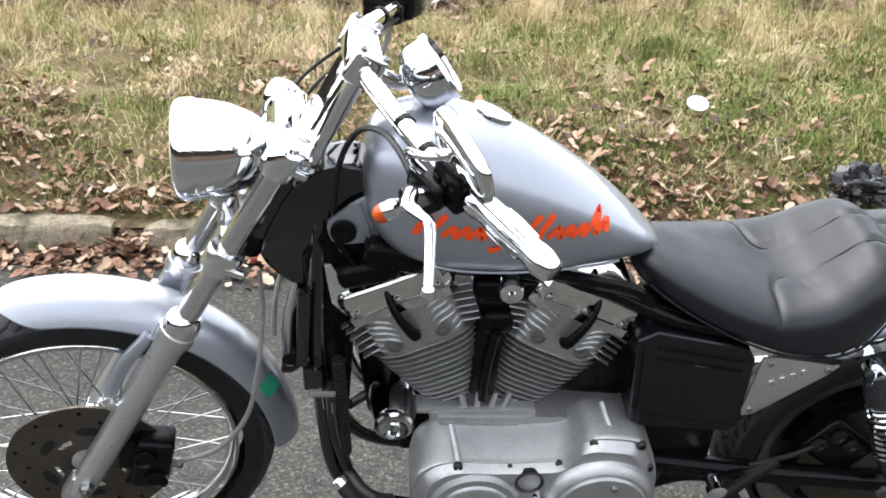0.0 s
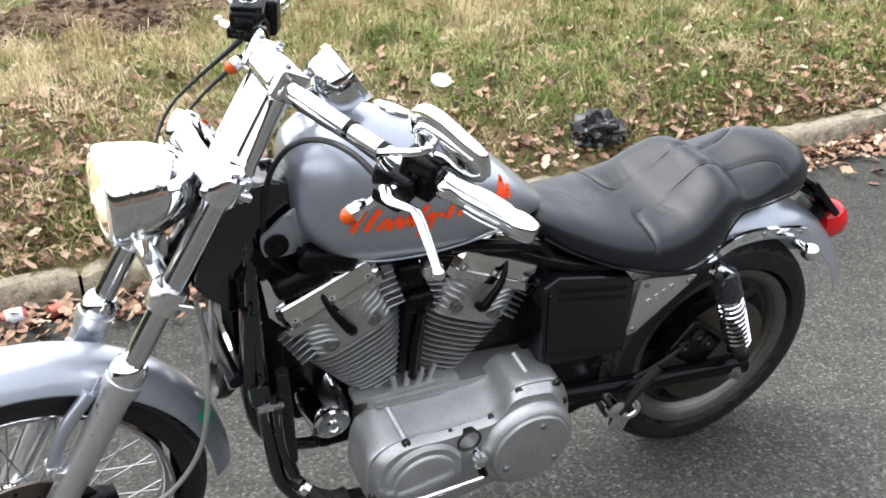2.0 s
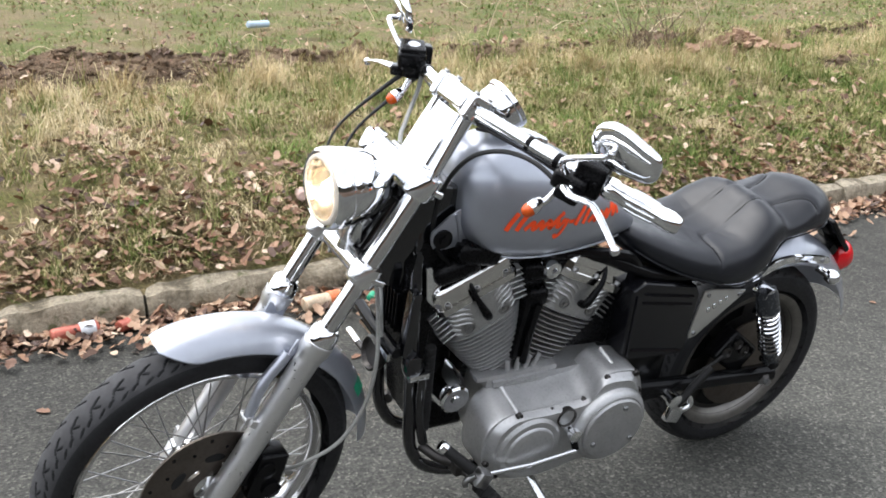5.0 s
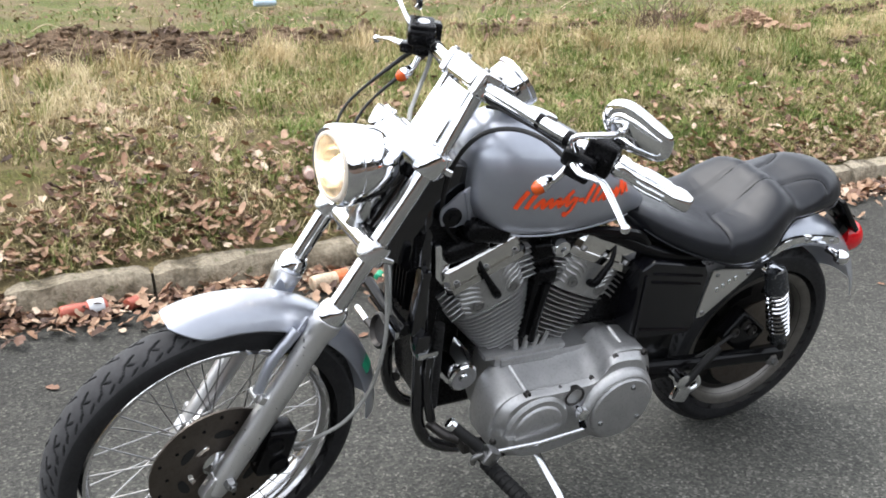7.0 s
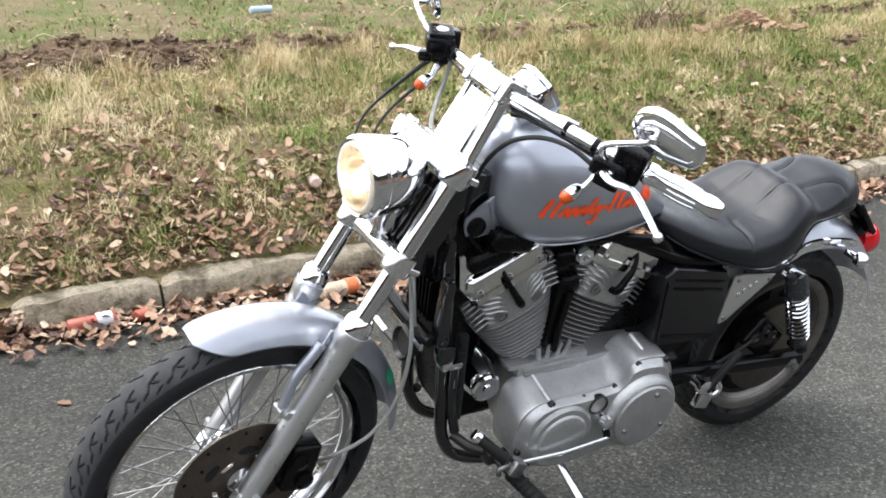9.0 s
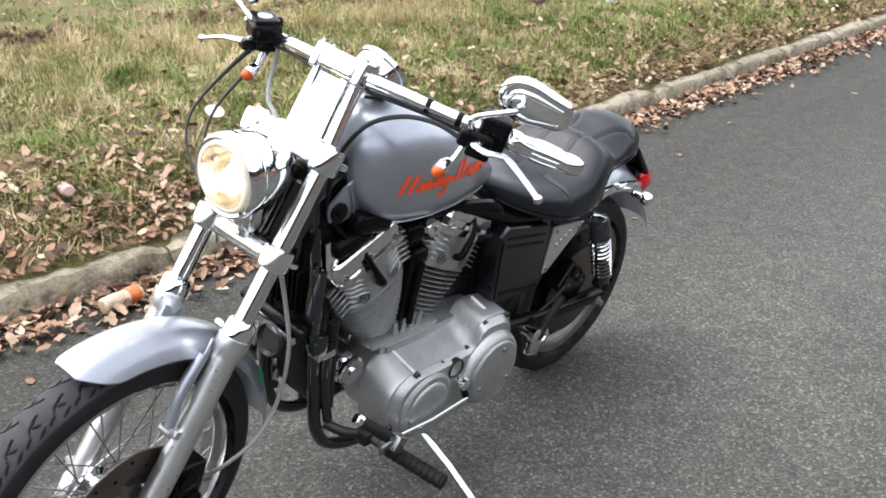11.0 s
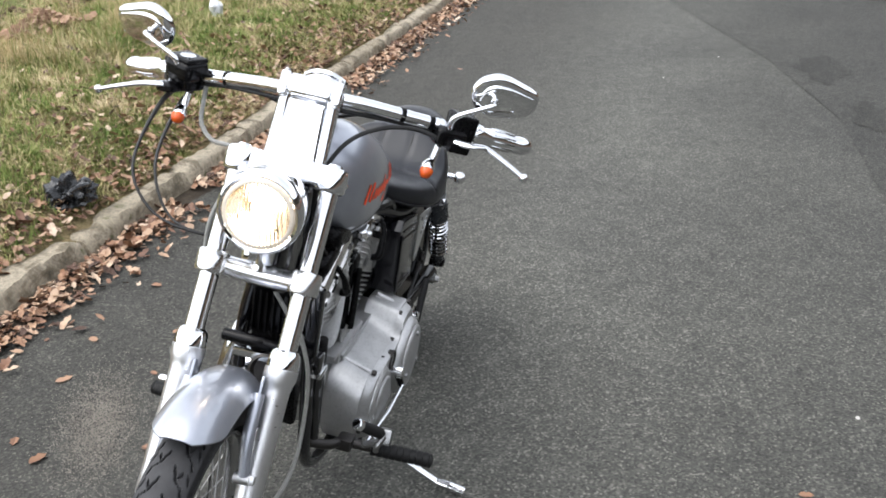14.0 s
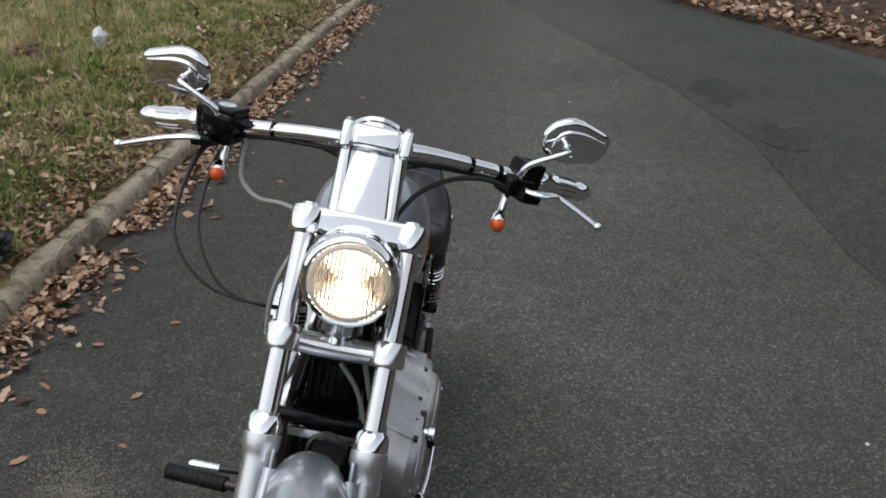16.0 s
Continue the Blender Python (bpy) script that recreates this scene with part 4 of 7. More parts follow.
def fork():
    for y in (-0.094, 0.094):
        bm = bm_new()
        lathe(bm, [(0.012, -0.055), (0.022, -0.045), (0.026, -0.01), (0.0265, 0.05), (0.0265, 0.37), (0.029, 0.385), (0.033, 0.395), (0.033, 0.415), (0.026, 0.418)], along(0, y), UP, 32)
        # axle lug
        box(bm, along(-0.035, y, -0.01), (0.04, 0.03, 0.06), Matrix.Rotation(radians(30.5), 3, "Y"), 0.008)
        leg = fp("fork_leg", bm, FORK_ALLOY, bike, "polished alloy fork slider")
        bm = bm_new()
        lathe(bm, [(0.0195, 0.40), (0.0195, 0.815)], along(0, y), UP, 28)
        fp("fork_tube", bm, TUBE_STEEL, leg, "chrome fork tube")
        bm = bm_new()
        lathe(bm, [(0.031, 0.414), (0.032, 0.420), (0.031, 0.436), (0.0285, 0.446), (0.0225, 0.452), (0.0195, 0.452)], along(0, y), UP, 28)
        fp("dust_cap", bm, CHROME, leg, "chrome dust cap")
        # mudguard bracket and lug
        bm = bm_new()
        lathe(bm, [(0.011, 0), (0.011, 0.03)], along(0.20, y, -0.038), (0, -1 if y > 0 else 1, 0), 12)
        box(bm, along(0.20, y, -0.022), (0.036, 0.020, 0.020), Matrix.Rotation(radians(30.5), 3, "Y"), 0.006)
        fp("bracket_lug", bm, FORK_ALLOY, leg)
        bm = bm_new()
        s = 1 if y > 0 else -1
        tube(bm, [along(0.205, y - s * 0.012, -0.040), along(0.28, s * 0.073, -0.046), along(0.36, s * 0.068, -0.030)], [0.011, 0.013, 0.013], 10)
        box(bm, along(0.37, s * 0.069, -0.005), (0.05, 0.006, 0.05), Matrix.Rotation(radians(30.5), 3, "Y"), 0.003)
        br = fp("fender_bracket", bm, PAINT, leg, "grey painted mudguard bracket")
        bm = bm_new()
        bolt(bm, along(0.375, s * 0.073, -0.01), (0, s, 0), 0.006)
        fp("bracket_bolt", bm, BOLT, br)
    # lower clamp
    turn = Matrix.Rotation(radians(30.5), 3, "Y")
    bm = bm_new()
    for y in (-0.094, 0.094):
        lathe(bm, [(0.0215, 0.562), (0.030, 0.564), (0.032, 0.570), (0.032, 0.602), (0.030, 0.608), (0.0215, 0.610)], along(0, y), UP, 28)
    tube(bm, [along(0.585, -0.085, 0.005), along(0.583, -0.04, 0.014), along(0.583, 0.04, 0.014), along(0.585, 0.085, 0.005)], [0.021, 0.022, 0.022, 0.021], 14)
    clamp = fp("lower_clamp", bm, CLAMP_ALLOY, bike, "polished lower fork clamp")
    for y in (-0.124, 0.124):
        bm = bm_new()
        lathe(bm, [(0.007, -0.02), (0.007, 0.012), (0.004, 0.014)], along(0.586, y * 0.97, 0.022), BACK, 12)
        fp("clamp_bolt", bm, CHROME, clamp)
    # upper clamp
    bm = bm_new()
    for y in (-0.094, 0.094):
        lathe(bm, [(0.0215, 0.770), (0.028, 0.772), (0.031, 0.778), (0.031, 0.812), (0.028, 0.820), (0.016, 0.822), (0.013, 0.828)], along(0, y), UP, 28)
    box(bm, along(0.800, 0, 0.010), (0.062, 0.214, 0.046), turn, 0.010, 4)
    box(bm, along(0.806, 0, 0.034), (0.060, 0.120, 0.044), turn, 0.010, 3)
    up = fp("upper_clamp", bm, CHROME, bike, "chrome upper fork clamp")
    for y in (-0.128, 0.128):
        bm = bm_new()
        lathe(bm, [(0.008, -0.012), (0.008, 0.008), (0.005, 0.010)], along(0.798, y * 0.90, 0.030), BACK, 12)
        fp("clamp_bolt", bm, CHROME, up)
    # steering stem
    bm = bm_new()
    lathe(bm, [(0.03, 0.56), (0.033, 0.60), (0.033, 0.74), (0.03, 0.76)], along(0, 0, 0.05), UP, 24)
    fp("steering_stem", bm, BLACK, bike)


fork()


def mudguard(bm, at, radius, half, a0, a1, lip, steps=34, cross=14, thick=0.003, flare=0.0):
    """A wheel cover: an arc of a crowned section, with a rolled lip."""
    outer = []
    for k in range(steps + 1):
        f = k / steps
        a = radians(a0 + (a1 - a0) * f)
        end = min(1.0, f / 0.06 + 0.74, (1 - f) / 0.13 + 0.10)
        ring = []
        for j in range(cross + 1):
            t = -1 + 2 * j / cross
            hw = half * math.sqrt(max(0.01, 1 - (1 - end) ** 2))
            y = t * hw
            drop = lip * abs(t * hw / half) ** 2.6 + 0.012 * (1 - hw / half)
            r = radius - drop + flare * (f ** 3)
            ring.append(Vector(at) + Vector((math.cos(a) * r, y, math.sin(a) * r)))
        outer.append(ring)
    c = Vector(at)
    rings = []
    for r in outer:
        inner = [p + (c + Vector((0, p.y, 0)) - p).normalized() * thick for p in reversed(r)]
        rings.append(r + inner)
    add_rings(bm, rings)


bm = bm_new()
mudguard(bm, AXLE + Vector((0, 0, 0.0)), 0.398, 0.065, 0, 104.5, 0.045, 64)
guard = fp("front_mudguard", bm, PAINT, bike, "silver painted front mudguard", 30)
bm = bm_new()
a = radians(24)
quad = []
for da, ys in ((radians(2.8), 1), (radians(-2.8), 1)):
    quad.append([AXLE + Vector((math.cos(a + da) * (0.401 - 0.045 * (abs(y) / 0.065) ** 2.6), y, math.sin(a + da) * (0.401 - 0.045 * (abs(y) / 0.065) ** 2.6))) for y in (-0.032, -0.042, -0.051, -0.057)])
vs = [[bm.verts.new(p) for p in q] for q in quad]
for j in range(3):
    bm.faces.new((vs[0][j], vs[0][j + 1], vs[1][j + 1], vs[1][j]))
fp("sticker", bm, GREEN, guard, "small green inspection sticker")


def front_caliper():
    bm = bm_new()
    turn = Matrix.Rotation(radians(14), 3, "Y")
    at = AXLE + Vector((0.118, -0.068, 0.012))
    box(bm, at, (0.072, 0.062, 0.125), turn, 0.014, 3)
    box(bm, at + Vector((-0.035, 0.0, 0.02)), (0.045, 0.03, 0.08), turn, 0.008)
    lathe(bm, [(0.022, 0), (0.022, 0.008), (0.017, 0.010), (0.015, 0.006)], at + Vector((0.004, -0.03, -0.030)), (0, -1, 0), 18)
    lathe(bm, [(0.022, 0), (0.022, 0.008), (0.017, 0.010), (0.015, 0.006)], at + Vector((-0.008, -0.03, 0.030)), (0, -1, 0), 18)
    cal = fp("front_caliper", bm, BLACK, bike, "black front brake caliper")
    bm = bm_new()
    bolt(bm, at + Vector((0.042, -0.02, 0.0)), (0.9, -0.4, 0), 0.010, 0.016)
    fp("hose_union", bm, BOLT, cal)
    bm = bm_new()
    tube(bm, [at + Vector((0.04, -0.02, 0.0)), (0.225, -0.126, 0.412), (0.29, -0.140, 0.455), (0.345, -0.136, 0.530), (0.372, -0.122, 0.635), (0.386, -0.085, 0.725), (0.386, -0.060, 0.800)], 0.0046, 8)
    fp("brake_hose", bm, GREY_CABLE, cal, "pale grey brake hose")


front_caliper()


# headlamp
def headlamp():
    at = Vector((0.278, 0, 1.008))
    ax = Vector((1, 0, -0.03)).normalized()
    bm = bm_new()
    lathe(bm, [(0.0795, 0.012), (0.0805, 0.03), (0.0786, 0.05), (0.0731, 0.078), (0.0611, 0.108), (0.0444, 0.132), (0.0259, 0.146), (0.0093, 0.152), (0.0000, 0.153)], at, ax, 48, False)
    lamp = fp("headlamp", bm, CHROME, bike, "bullet-shaped chrome headlamp, switched on", 60)
    bm = bm_new()
    u, v, d = basis(ax)
    prof = [(0.0809, 0.028), (0.0828, 0.024), (0.0828, 0.004), (0.0805, -0.004), (0.0759, -0.008), (0.0712, -0.006), (0.0694, 0.000), (0.0722, 0.010)]
    rings = [[at + d * h + (u * math.cos(t) + v * math.sin(t)) * r for r, h in prof] for t in (2 * math.pi * k / 56 for k in range(56))]
    add_rings(bm, rings, False, True)
    fp("headlamp_rim", bm, CHROME, lamp, "chrome rim")
    bm = bm_new()
    lathe(bm, [(0.0708, 0.004), (0.0684, -0.004), (0.0555, -0.010), (0.0370, -0.014), (0.0185, -0.016), (0.0000, -0.0165)], at, ax, 48, False)
    lens = fp("headlamp_lens", bm, GLASS, lamp, "fluted glass lens", 60)
    lens.visible_shadow = False
    # cream ring: the lamplight on the glass flange is put into its colour
    bm = bm_new()
    lathe(bm, [(0.0700, -0.0050), (0.0690, -0.0085), (0.0640, -0.0105), (0.0610, -0.0100), (0.0610, -0.0085), (0.0690, -0.0040)], at, ax, 56, False)
    fp("lens_flange", bm, FLANGE, lamp, "pale edge of the lens, lamp glow in its colour", 60)
    bm = bm_new()
    lathe(bm, [(0.0708, 0.006), (0.0648, 0.022), (0.0537, 0.040), (0.0370, 0.055), (0.0185, 0.063), (0.0000, 0.065)], at, ax, 40, False)
    fp("headlamp_reflector", bm, REFLECTOR, lamp, "warm silvered reflector", 60)
    bm = bm_new()
    lathe(bm, [(0.0000, 0.016), (0.0065, 0.019), (0.0083, 0.028), (0.0074, 0.05), (0.0111, 0.06)], at, ax, 14)
    fp("bulb", bm, BULB, lamp, "glowing bulb")
    bm = bm_new()
    tube(bm, [at + Vector((0.06, 0, -0.075)), at + Vector((0.06, 0, -0.125)), along(0.59, 0, -0.002)], 0.014, 12)
    box(bm, at + Vector((0.065, 0, -0.105)), (0.035, 0.05, 0.05), None, 0.008)
    fp("headlamp_mount", bm, DULL_CHROME, lamp)


headlamp()


# handlebar, risers and controls
def handlebar():
    c = Vector((0.567, 0, 1.165))
    # the far half of the bar droops slightly
    side = lambda s, x, y, z: Vector((x, s * y, z)) if s < 0 else Vector((x, y * 1.035, z - 0.062 * y))  # noqa: E731
    bm = bm_new()
    tube(bm, [side(-1, 0.690, 0.335, 1.122), side(-1, 0.640, 0.250, 1.138), side(-1, 0.585, 0.120, 1.160), side(-1, 0.567, 0.05, 1.165), c, side(1, 0.567, 0.05, 1.165), side(1, 0.585, 0.120, 1.160), side(1, 0.640, 0.250, 1.138), side(1, 0.690, 0.335, 1.122)], 0.0145, 20)
    bar = fp("handlebar", bm, CHROME, bike, "wide chrome handlebar")
    for s in (-1, 1):
        for y, x, z in ((0.185, 0.6125, 1.1492), (0.245, 0.6375, 1.1388)):
            bm = bm_new()
            lathe(bm, [(0.0148, -0.006), (0.0160, -0.005), (0.0160, 0.005), (0.0148, 0.006)], side(s, x, y, z), (0.38, s * 0.9, -0.13), 20)
            fp("bar_strap", bm, BLACK_PLASTIC, bar, "black strap round the bar")
        bm = bm_new()
        tube(bm, [side(s, x, y, z - 0.0175) for x, y, z in ((0.572, 0.065, 1.158), (0.586, 0.120, 1.156), (0.6125, 0.185, 1.1492), (0.6375, 0.245, 1.1368), (0.668, 0.295, 1.124))], 0.0048, 8)
        fp("switch_wire", bm, CABLE, bar, "black switch wire strapped under the bar")
    # riser with cover plate
    foot, head = along(0.815, 0, 0.047), c + Vector((-0.004, 0, -0.004))
    d = (head - foot).normalized()
    for y in (-0.050, 0.050):
        bm = bm_new()
        lathe(bm, [(0.019, 0), (0.0155, 0.012), (0.0145, (head - foot).length - 0.02), (0.022, (head - foot).length), (0.022, (head - foot).length + 0.012)], foot + Vector((0, y, 0)), d, 22)
        fp("riser", bm, CHROME, bar, "chrome handlebar riser")
    turn = Matrix(((d.z, 0, d.x), (0, 1, 0), (-d.x, 0, d.z)))
    bm = bm_new()
    low, high = along(0.826, 0, 0.030), along(0.946, 0, 0.034)
    ring = []
    for q, w in ((low, 0.046), (high, 0.037)):
        ring.append([q + BACK * b0 + Vector((0, y0, 0)) for b0, y0 in ((-0.004, -w + 0.004), (-0.006, 0.0), (-0.004, w - 0.004), (0.0, w), (0.008, w), (0.008, -w), (0.0, -w))])
    add_rings(bm, ring)
    fp("riser_plate", bm, CHROME, bar, "flat chrome plate between the risers")
    bm = bm_new()
    box(bm, c + Vector((0.000, 0, 0.006)), (0.052, 0.094, 0.046), turn, 0.012, 3)
    for y in (-0.056, 0.056):
        box(bm, c + Vector((0.0, y, 0.003)), (0.054, 0.022, 0.056), turn, 0.009, 3)
    fp("bar_clamp", bm, CHROME, bar, "chrome top clamp")
    for y in (-0.056, 0.056):
        for x in (-0.019, 0.019):
            bm = bm_new()
            bolt(bm, c + turn @ Vector((x, 0, 0.028)) + Vector((0, y, 0)), d, 0.0065, 0.007)
            fp("clamp_bolt", bm, BOLT, bar)
    # speedometer behind the clamp
    face = Vector((0.825, 0, 0.566))
    at = Vector((0.648, 0, 1.112))
    bm = bm_new()
    lathe(bm, [(0.0, -0.008), (0.036, -0.006), (0.050, 0.004), (0.0545, 0.02), (0.0545, 0.044), (0.058, 0.046), (0.058, 0.056), (0.050, 0.058), (0.047, 0.052)], at, face, 40, False)
    sp = fp("speedometer", bm, CHROME, bar, "round chrome speedometer", 50)
    bm = bm_new()
    lathe(bm, [(0.0465, 0.050), (0.0, 0.050)], at, face, 32, False)
    fp("dial", bm, WHITE_DIAL, sp)
    bm = bm_new()
    tube(bm, [at + face * 0.01, Vector((0.62, 0, 1.115)), c + Vector((0.01, 0, -0.02))], 0.012, 10)
    fp("speedometer_bracket", bm, CHROME, sp)
    for s in (-1, 1):
        p0, p1 = side(s, 0.690, 0.335, 1.122), side(s, 0.770, 0.460, 1.092)
        g = (p1 - p0).normalized()
        L = (p1 - p0).length
        bm = bm_new()
        lathe(bm, [(0.019, -0.005), (0.0225, 0.0), (0.0225, 0.014), (0.0195, 0.019), (0.0205, 0.04), (0.0215, L * 0.45), (0.0190, L - 0.040), (0.0205, L - 0.034), (0.0205, L - 0.020), (0.0165, L - 0.004), (0.0125, L), (0.0, L + 0.001)], p0, g, 24)
        gr = fp("grip", bm, CHROME, bar, "ribbed chrome hand grip")
        for k in range(10):
            a = 2 * math.pi * k / 10
            u, v, _ = basis(g)
            o = (u * math.cos(a) + v * math.sin(a))
            bm = bm_new()
            tube(bm, [p0 + g * 0.045 + o * 0.0203, p0 + g * (L * 0.45) + o * 0.0213, p0 + g * (L - 0.050) + o * 0.0193], 0.0022, 6)
            fp("grip_rib", bm, DULL_CHROME, gr)
        # switch housing
        q = side(s, 0.672, 0.305, 1.128)
        w = (side(s, 0.690, 0.335, 1.122) - side(s, 0.640, 0.250, 1.138)).normalized()
        tu = Matrix((w, Vector((0, 0, 1)).cross(w).normalized(), w.cross(Vector((0, 0, 1)).cross(w)).normalized())).transposed()
        bm = bm_new()
        box(bm, q + Vector((0, 0, 0.004)), (0.060, 0.050, 0.066), tu, 0.009, 3)
        sw = fp("switch_housing", bm, BLACK_PLASTIC, bar, "black switch housing")
        for k in range(3):
            bm = bm_new()
            box(bm, q + tu @ Vector((-0.016 + 0.016 * k, 0.024 * s, 0.006)), (0.010, 0.008, 0.014), tu, 0.002)
            fp("switch", bm, BLACK, sw)
        # lever perch and lever
        pv = side(s, 0.622, 0.308, 1.108)
        bm = bm_new()
        box(bm, side(s, 0.645, 0.285, 1.118), (0.070, 0.056, 0.040), tu, 0.012, 3)
        box(bm, pv, (0.050, 0.046, 0.024), tu, 0.008)
        pe = fp("lever_perch", bm, BLACK, bar, "black lever bracket")
        bm = bm_new()
        lathe(bm, [(0.007, -0.014), (0.007, 0.014), (0.004, 0.016)], pv, (0, 0, 1), 12)
        fp("pivot_pin", bm, CHROME, pe)
        bm = bm_new()
        if s < 0:
            bends = [pv + Vector((-0.012, 0.002, 0.012)), side(s, 0.602, 0.338, 1.121), side(s, 0.615, 0.360, 1.120), side(s, 0.624, 0.377, 1.115), side(s, 0.619, 0.420, 1.097), side(s, 0.612, 0.463, 1.077)]
        else:
            bends = [pv + Vector((-0.004, -0.002, 0.004)), Vector((0.604, 0.350, 1.092)), Vector((0.610, 0.390, 1.080)), Vector((0.621, 0.438, 1.060)), Vector((0.634, 0.486, 1.038))]
        line = spline(bends, 6)
        rings = []
        n = len(line)
        for k, p in enumerate(line):
            dd = (line[min(k + 1, n - 1)] - line[max(k - 1, 0)]).normalized()
            f = k / (n - 1)
            a_, b_ = 0.0108 * (1 - 0.40 * f), 0.0066 * (1 - 0.28 * f)
            u = dd.cross(Vector((0, 0, 1))).normalized()
            v = dd.cross(u)
            rings.append([p + u * math.cos(t) * a_ + v * math.sin(t) * b_ for t in (2 * math.pi * i / 12 for i in range(12))])
        add_rings(bm, rings)
        ball(bm, line[-1], 0.0098, 14)
        fp("lever", bm, CHROME, bar, "chrome clutch lever" if s < 0 else "chrome brake lever")
        # turn signal under the bar
        t0 = side(s, 0.628, 0.272, 1.098)
        t1 = side(s, 0.582, 0.262, 1.058) if s < 0 else Vector((0.598, 0.286, 1.040))
        bm = bm_new()
        tube(bm, [t0, (t0 + t1) / 2 + Vector((0.004, 0, -0.006)), t1], 0.0075, 10)
        ts = fp("turn_signal", bm, CHROME, bar, "small bullet turn signal with amber lens")
        ax = Vector((-0.85, 0, -0.5)).normalized()
        bm = bm_new()
        lathe(bm, [(0.0, -0.026), (0.008, -0.023), (0.0135, -0.010), (0.0148, 0.004), (0.0140, 0.006)], t1, ax, 20, False)
        fp("signal_shell", bm, CHROME, ts, "", 60)
        bm = bm_new()
        lathe(bm, [(0.0143, 0.004), (0.0138, 0.012), (0.010, 0.020), (0.004, 0.023), (0.0, 0.0235)], t1, ax, 20, False)
        fp("signal_lens", bm, AMBER, ts, "amber lens", 60)
        # mirror: teardrop shell with a curved rib, glass to the rear
        mc = side(s, 0.661, 0.383, 1.226)
        out = Vector((0.263, s * 0.963, 0.05)).normalized()
        nor = Vector((-0.932, s * 0.267, -0.237)).normalized()
        out = (out - nor * out.dot(nor)).normalized()
        upv = out.cross(nor).normalized()
        if upv.z < 0:
            upv = -upv
        nut = mc - out * 0.020 - upv * 0.008
        bm = bm_new()
        tube(bm, [side(s, 0.628, 0.286, 1.132), side(s, 0.612, 0.288, 1.152), side(s, 0.604, 0.299, 1.176), side(s, 0.608, 0.345, 1.202), side(s, 0.617, 0.368, 1.213), nut + nor * 0.018, nut], [0.0075, 0.0070, 0.0062, 0.0058, 0.0058, 0.006, 0.006], 12)
        mi = fp("mirror", bm, CHROME, bar, "chrome mirror on a bent stem")
        bm = bm_new()
        lathe(bm, [(0.010, 0.006), (0.011, 0.014), (0.008, 0.020), (0.0, 0.021)], nut, nor, 14)
        fp("mirror_nut", bm, CHROME, mi)
        shape = [(-0.070, 0.003), (-0.064, 0.024), (-0.049, 0.040), (-0.024, 0.049), (0.000, 0.046), (0.030, 0.034), (0.064, 0.018), (0.073, 0.0), (0.068, -0.028), (0.050, -0.044), (0.018, -0.048), (-0.018, -0.048), (-0.043, -0.041), (-0.062, -0.023)]
        sm = rounded(shape, 4)
        bm = bm_new()
        rings = []
        for f, h in ((1.0, -0.004), (1.02, 0.0), (1.0, 0.006), (0.95, 0.010), (0.78, 0.013), (0.5, 0.0155), (0.2, 0.0165)):
            rings.append([mc + out * (a0 * f) + upv * (b0 * f) + nor * h for a0, b0 in sm])
        add_rings(bm, rings)
        fp("mirror_shell", bm, CHROME, mi, "teardrop chrome mirror shell", 50)
        bm = bm_new()
        arc = [(-0.050, -0.010), (-0.043, 0.012), (-0.026, 0.023), (0.0, 0.022), (0.026, 0.015), (0.058, 0.005)]
        tube(bm, [mc + out * a0 + upv * b0 + nor * 0.012 for a0, b0 in arc], [0.004, 0.006, 0.0075, 0.0075, 0.006, 0.003], 10)
        fp("mirror_rib", bm, CHROME, mi)
        bm = bm_new()
        rings = [[mc + out * (a0 * f) + upv * (b0 * f) + nor * -0.0055 for a0, b0 in sm] for f in (0.95, 0.5)]
        add_rings(bm, rings)
        fp("mirror_glass", bm, MIRROR, mi, "mirror glass")
    # brake fluid reservoir on the right
    q = Vector((0.630, 0.290, 1.132))
    bm = bm_new()
    box(bm, q, (0.064, 0.074, 0.044), Matrix.Rotation(radians(-28), 3, "Z"), 0.015, 4)
    res = fp("brake_reservoir", bm, BLACK, bar, "black brake fluid reservoir")
    bm = bm_new()
    box(bm, q + Vector((0, 0, 0.024)), (0.058, 0.068, 0.010), Matrix.Rotation(radians(-28), 3, "Z"), 0.005, 3)
    fp("reservoir_lid", bm, BLACK_PLASTIC, res)
    bm = bm_new()
    lathe(bm, [(0.017, 0.028), (0.017, 0.030), (0.013, 0.0305), (0.011, 0.0298), (0.0, 0.0298)], q, (0, 0, 1), 24)
    fp("emblem", bm, DULL_CHROME, res)
    # cables
    def cable(points, r, mat, name, label=""):
        b2 = bm_new()
        tube(b2, points, r, 8)
        fp(name, b2, mat, bar, label)
    cable([Vector((0.618, -0.285, 1.112)), Vector((0.600, -0.22, 1.130)), Vector((0.580, -0.15, 1.120)), Vector((0.553, -0.09, 1.082)), Vector((0.528, -0.055, 1.01)), Vector((0.515, -0.05, 0.92)), Vector((0.515, -0.055, 0.80))], 0.005, CABLE, "clutch_cable", "black clutch cable")
    cable([Vector((0.650, 0.290, 1.108)), Vector((0.602, 0.335, 1.045)), Vector((0.475, 0.330, 0.950)), Vector((0.415, 0.250, 0.885)), Vector((0.40, 0.13, 0.875)), Vector((0.45, 0.06, 0.875))], [0.0058, 0.0058, 0.0034, 0.0032, 0.0032, 0.0032, 0.0032], CABLE, "throttle_cable", "black throttle cable")
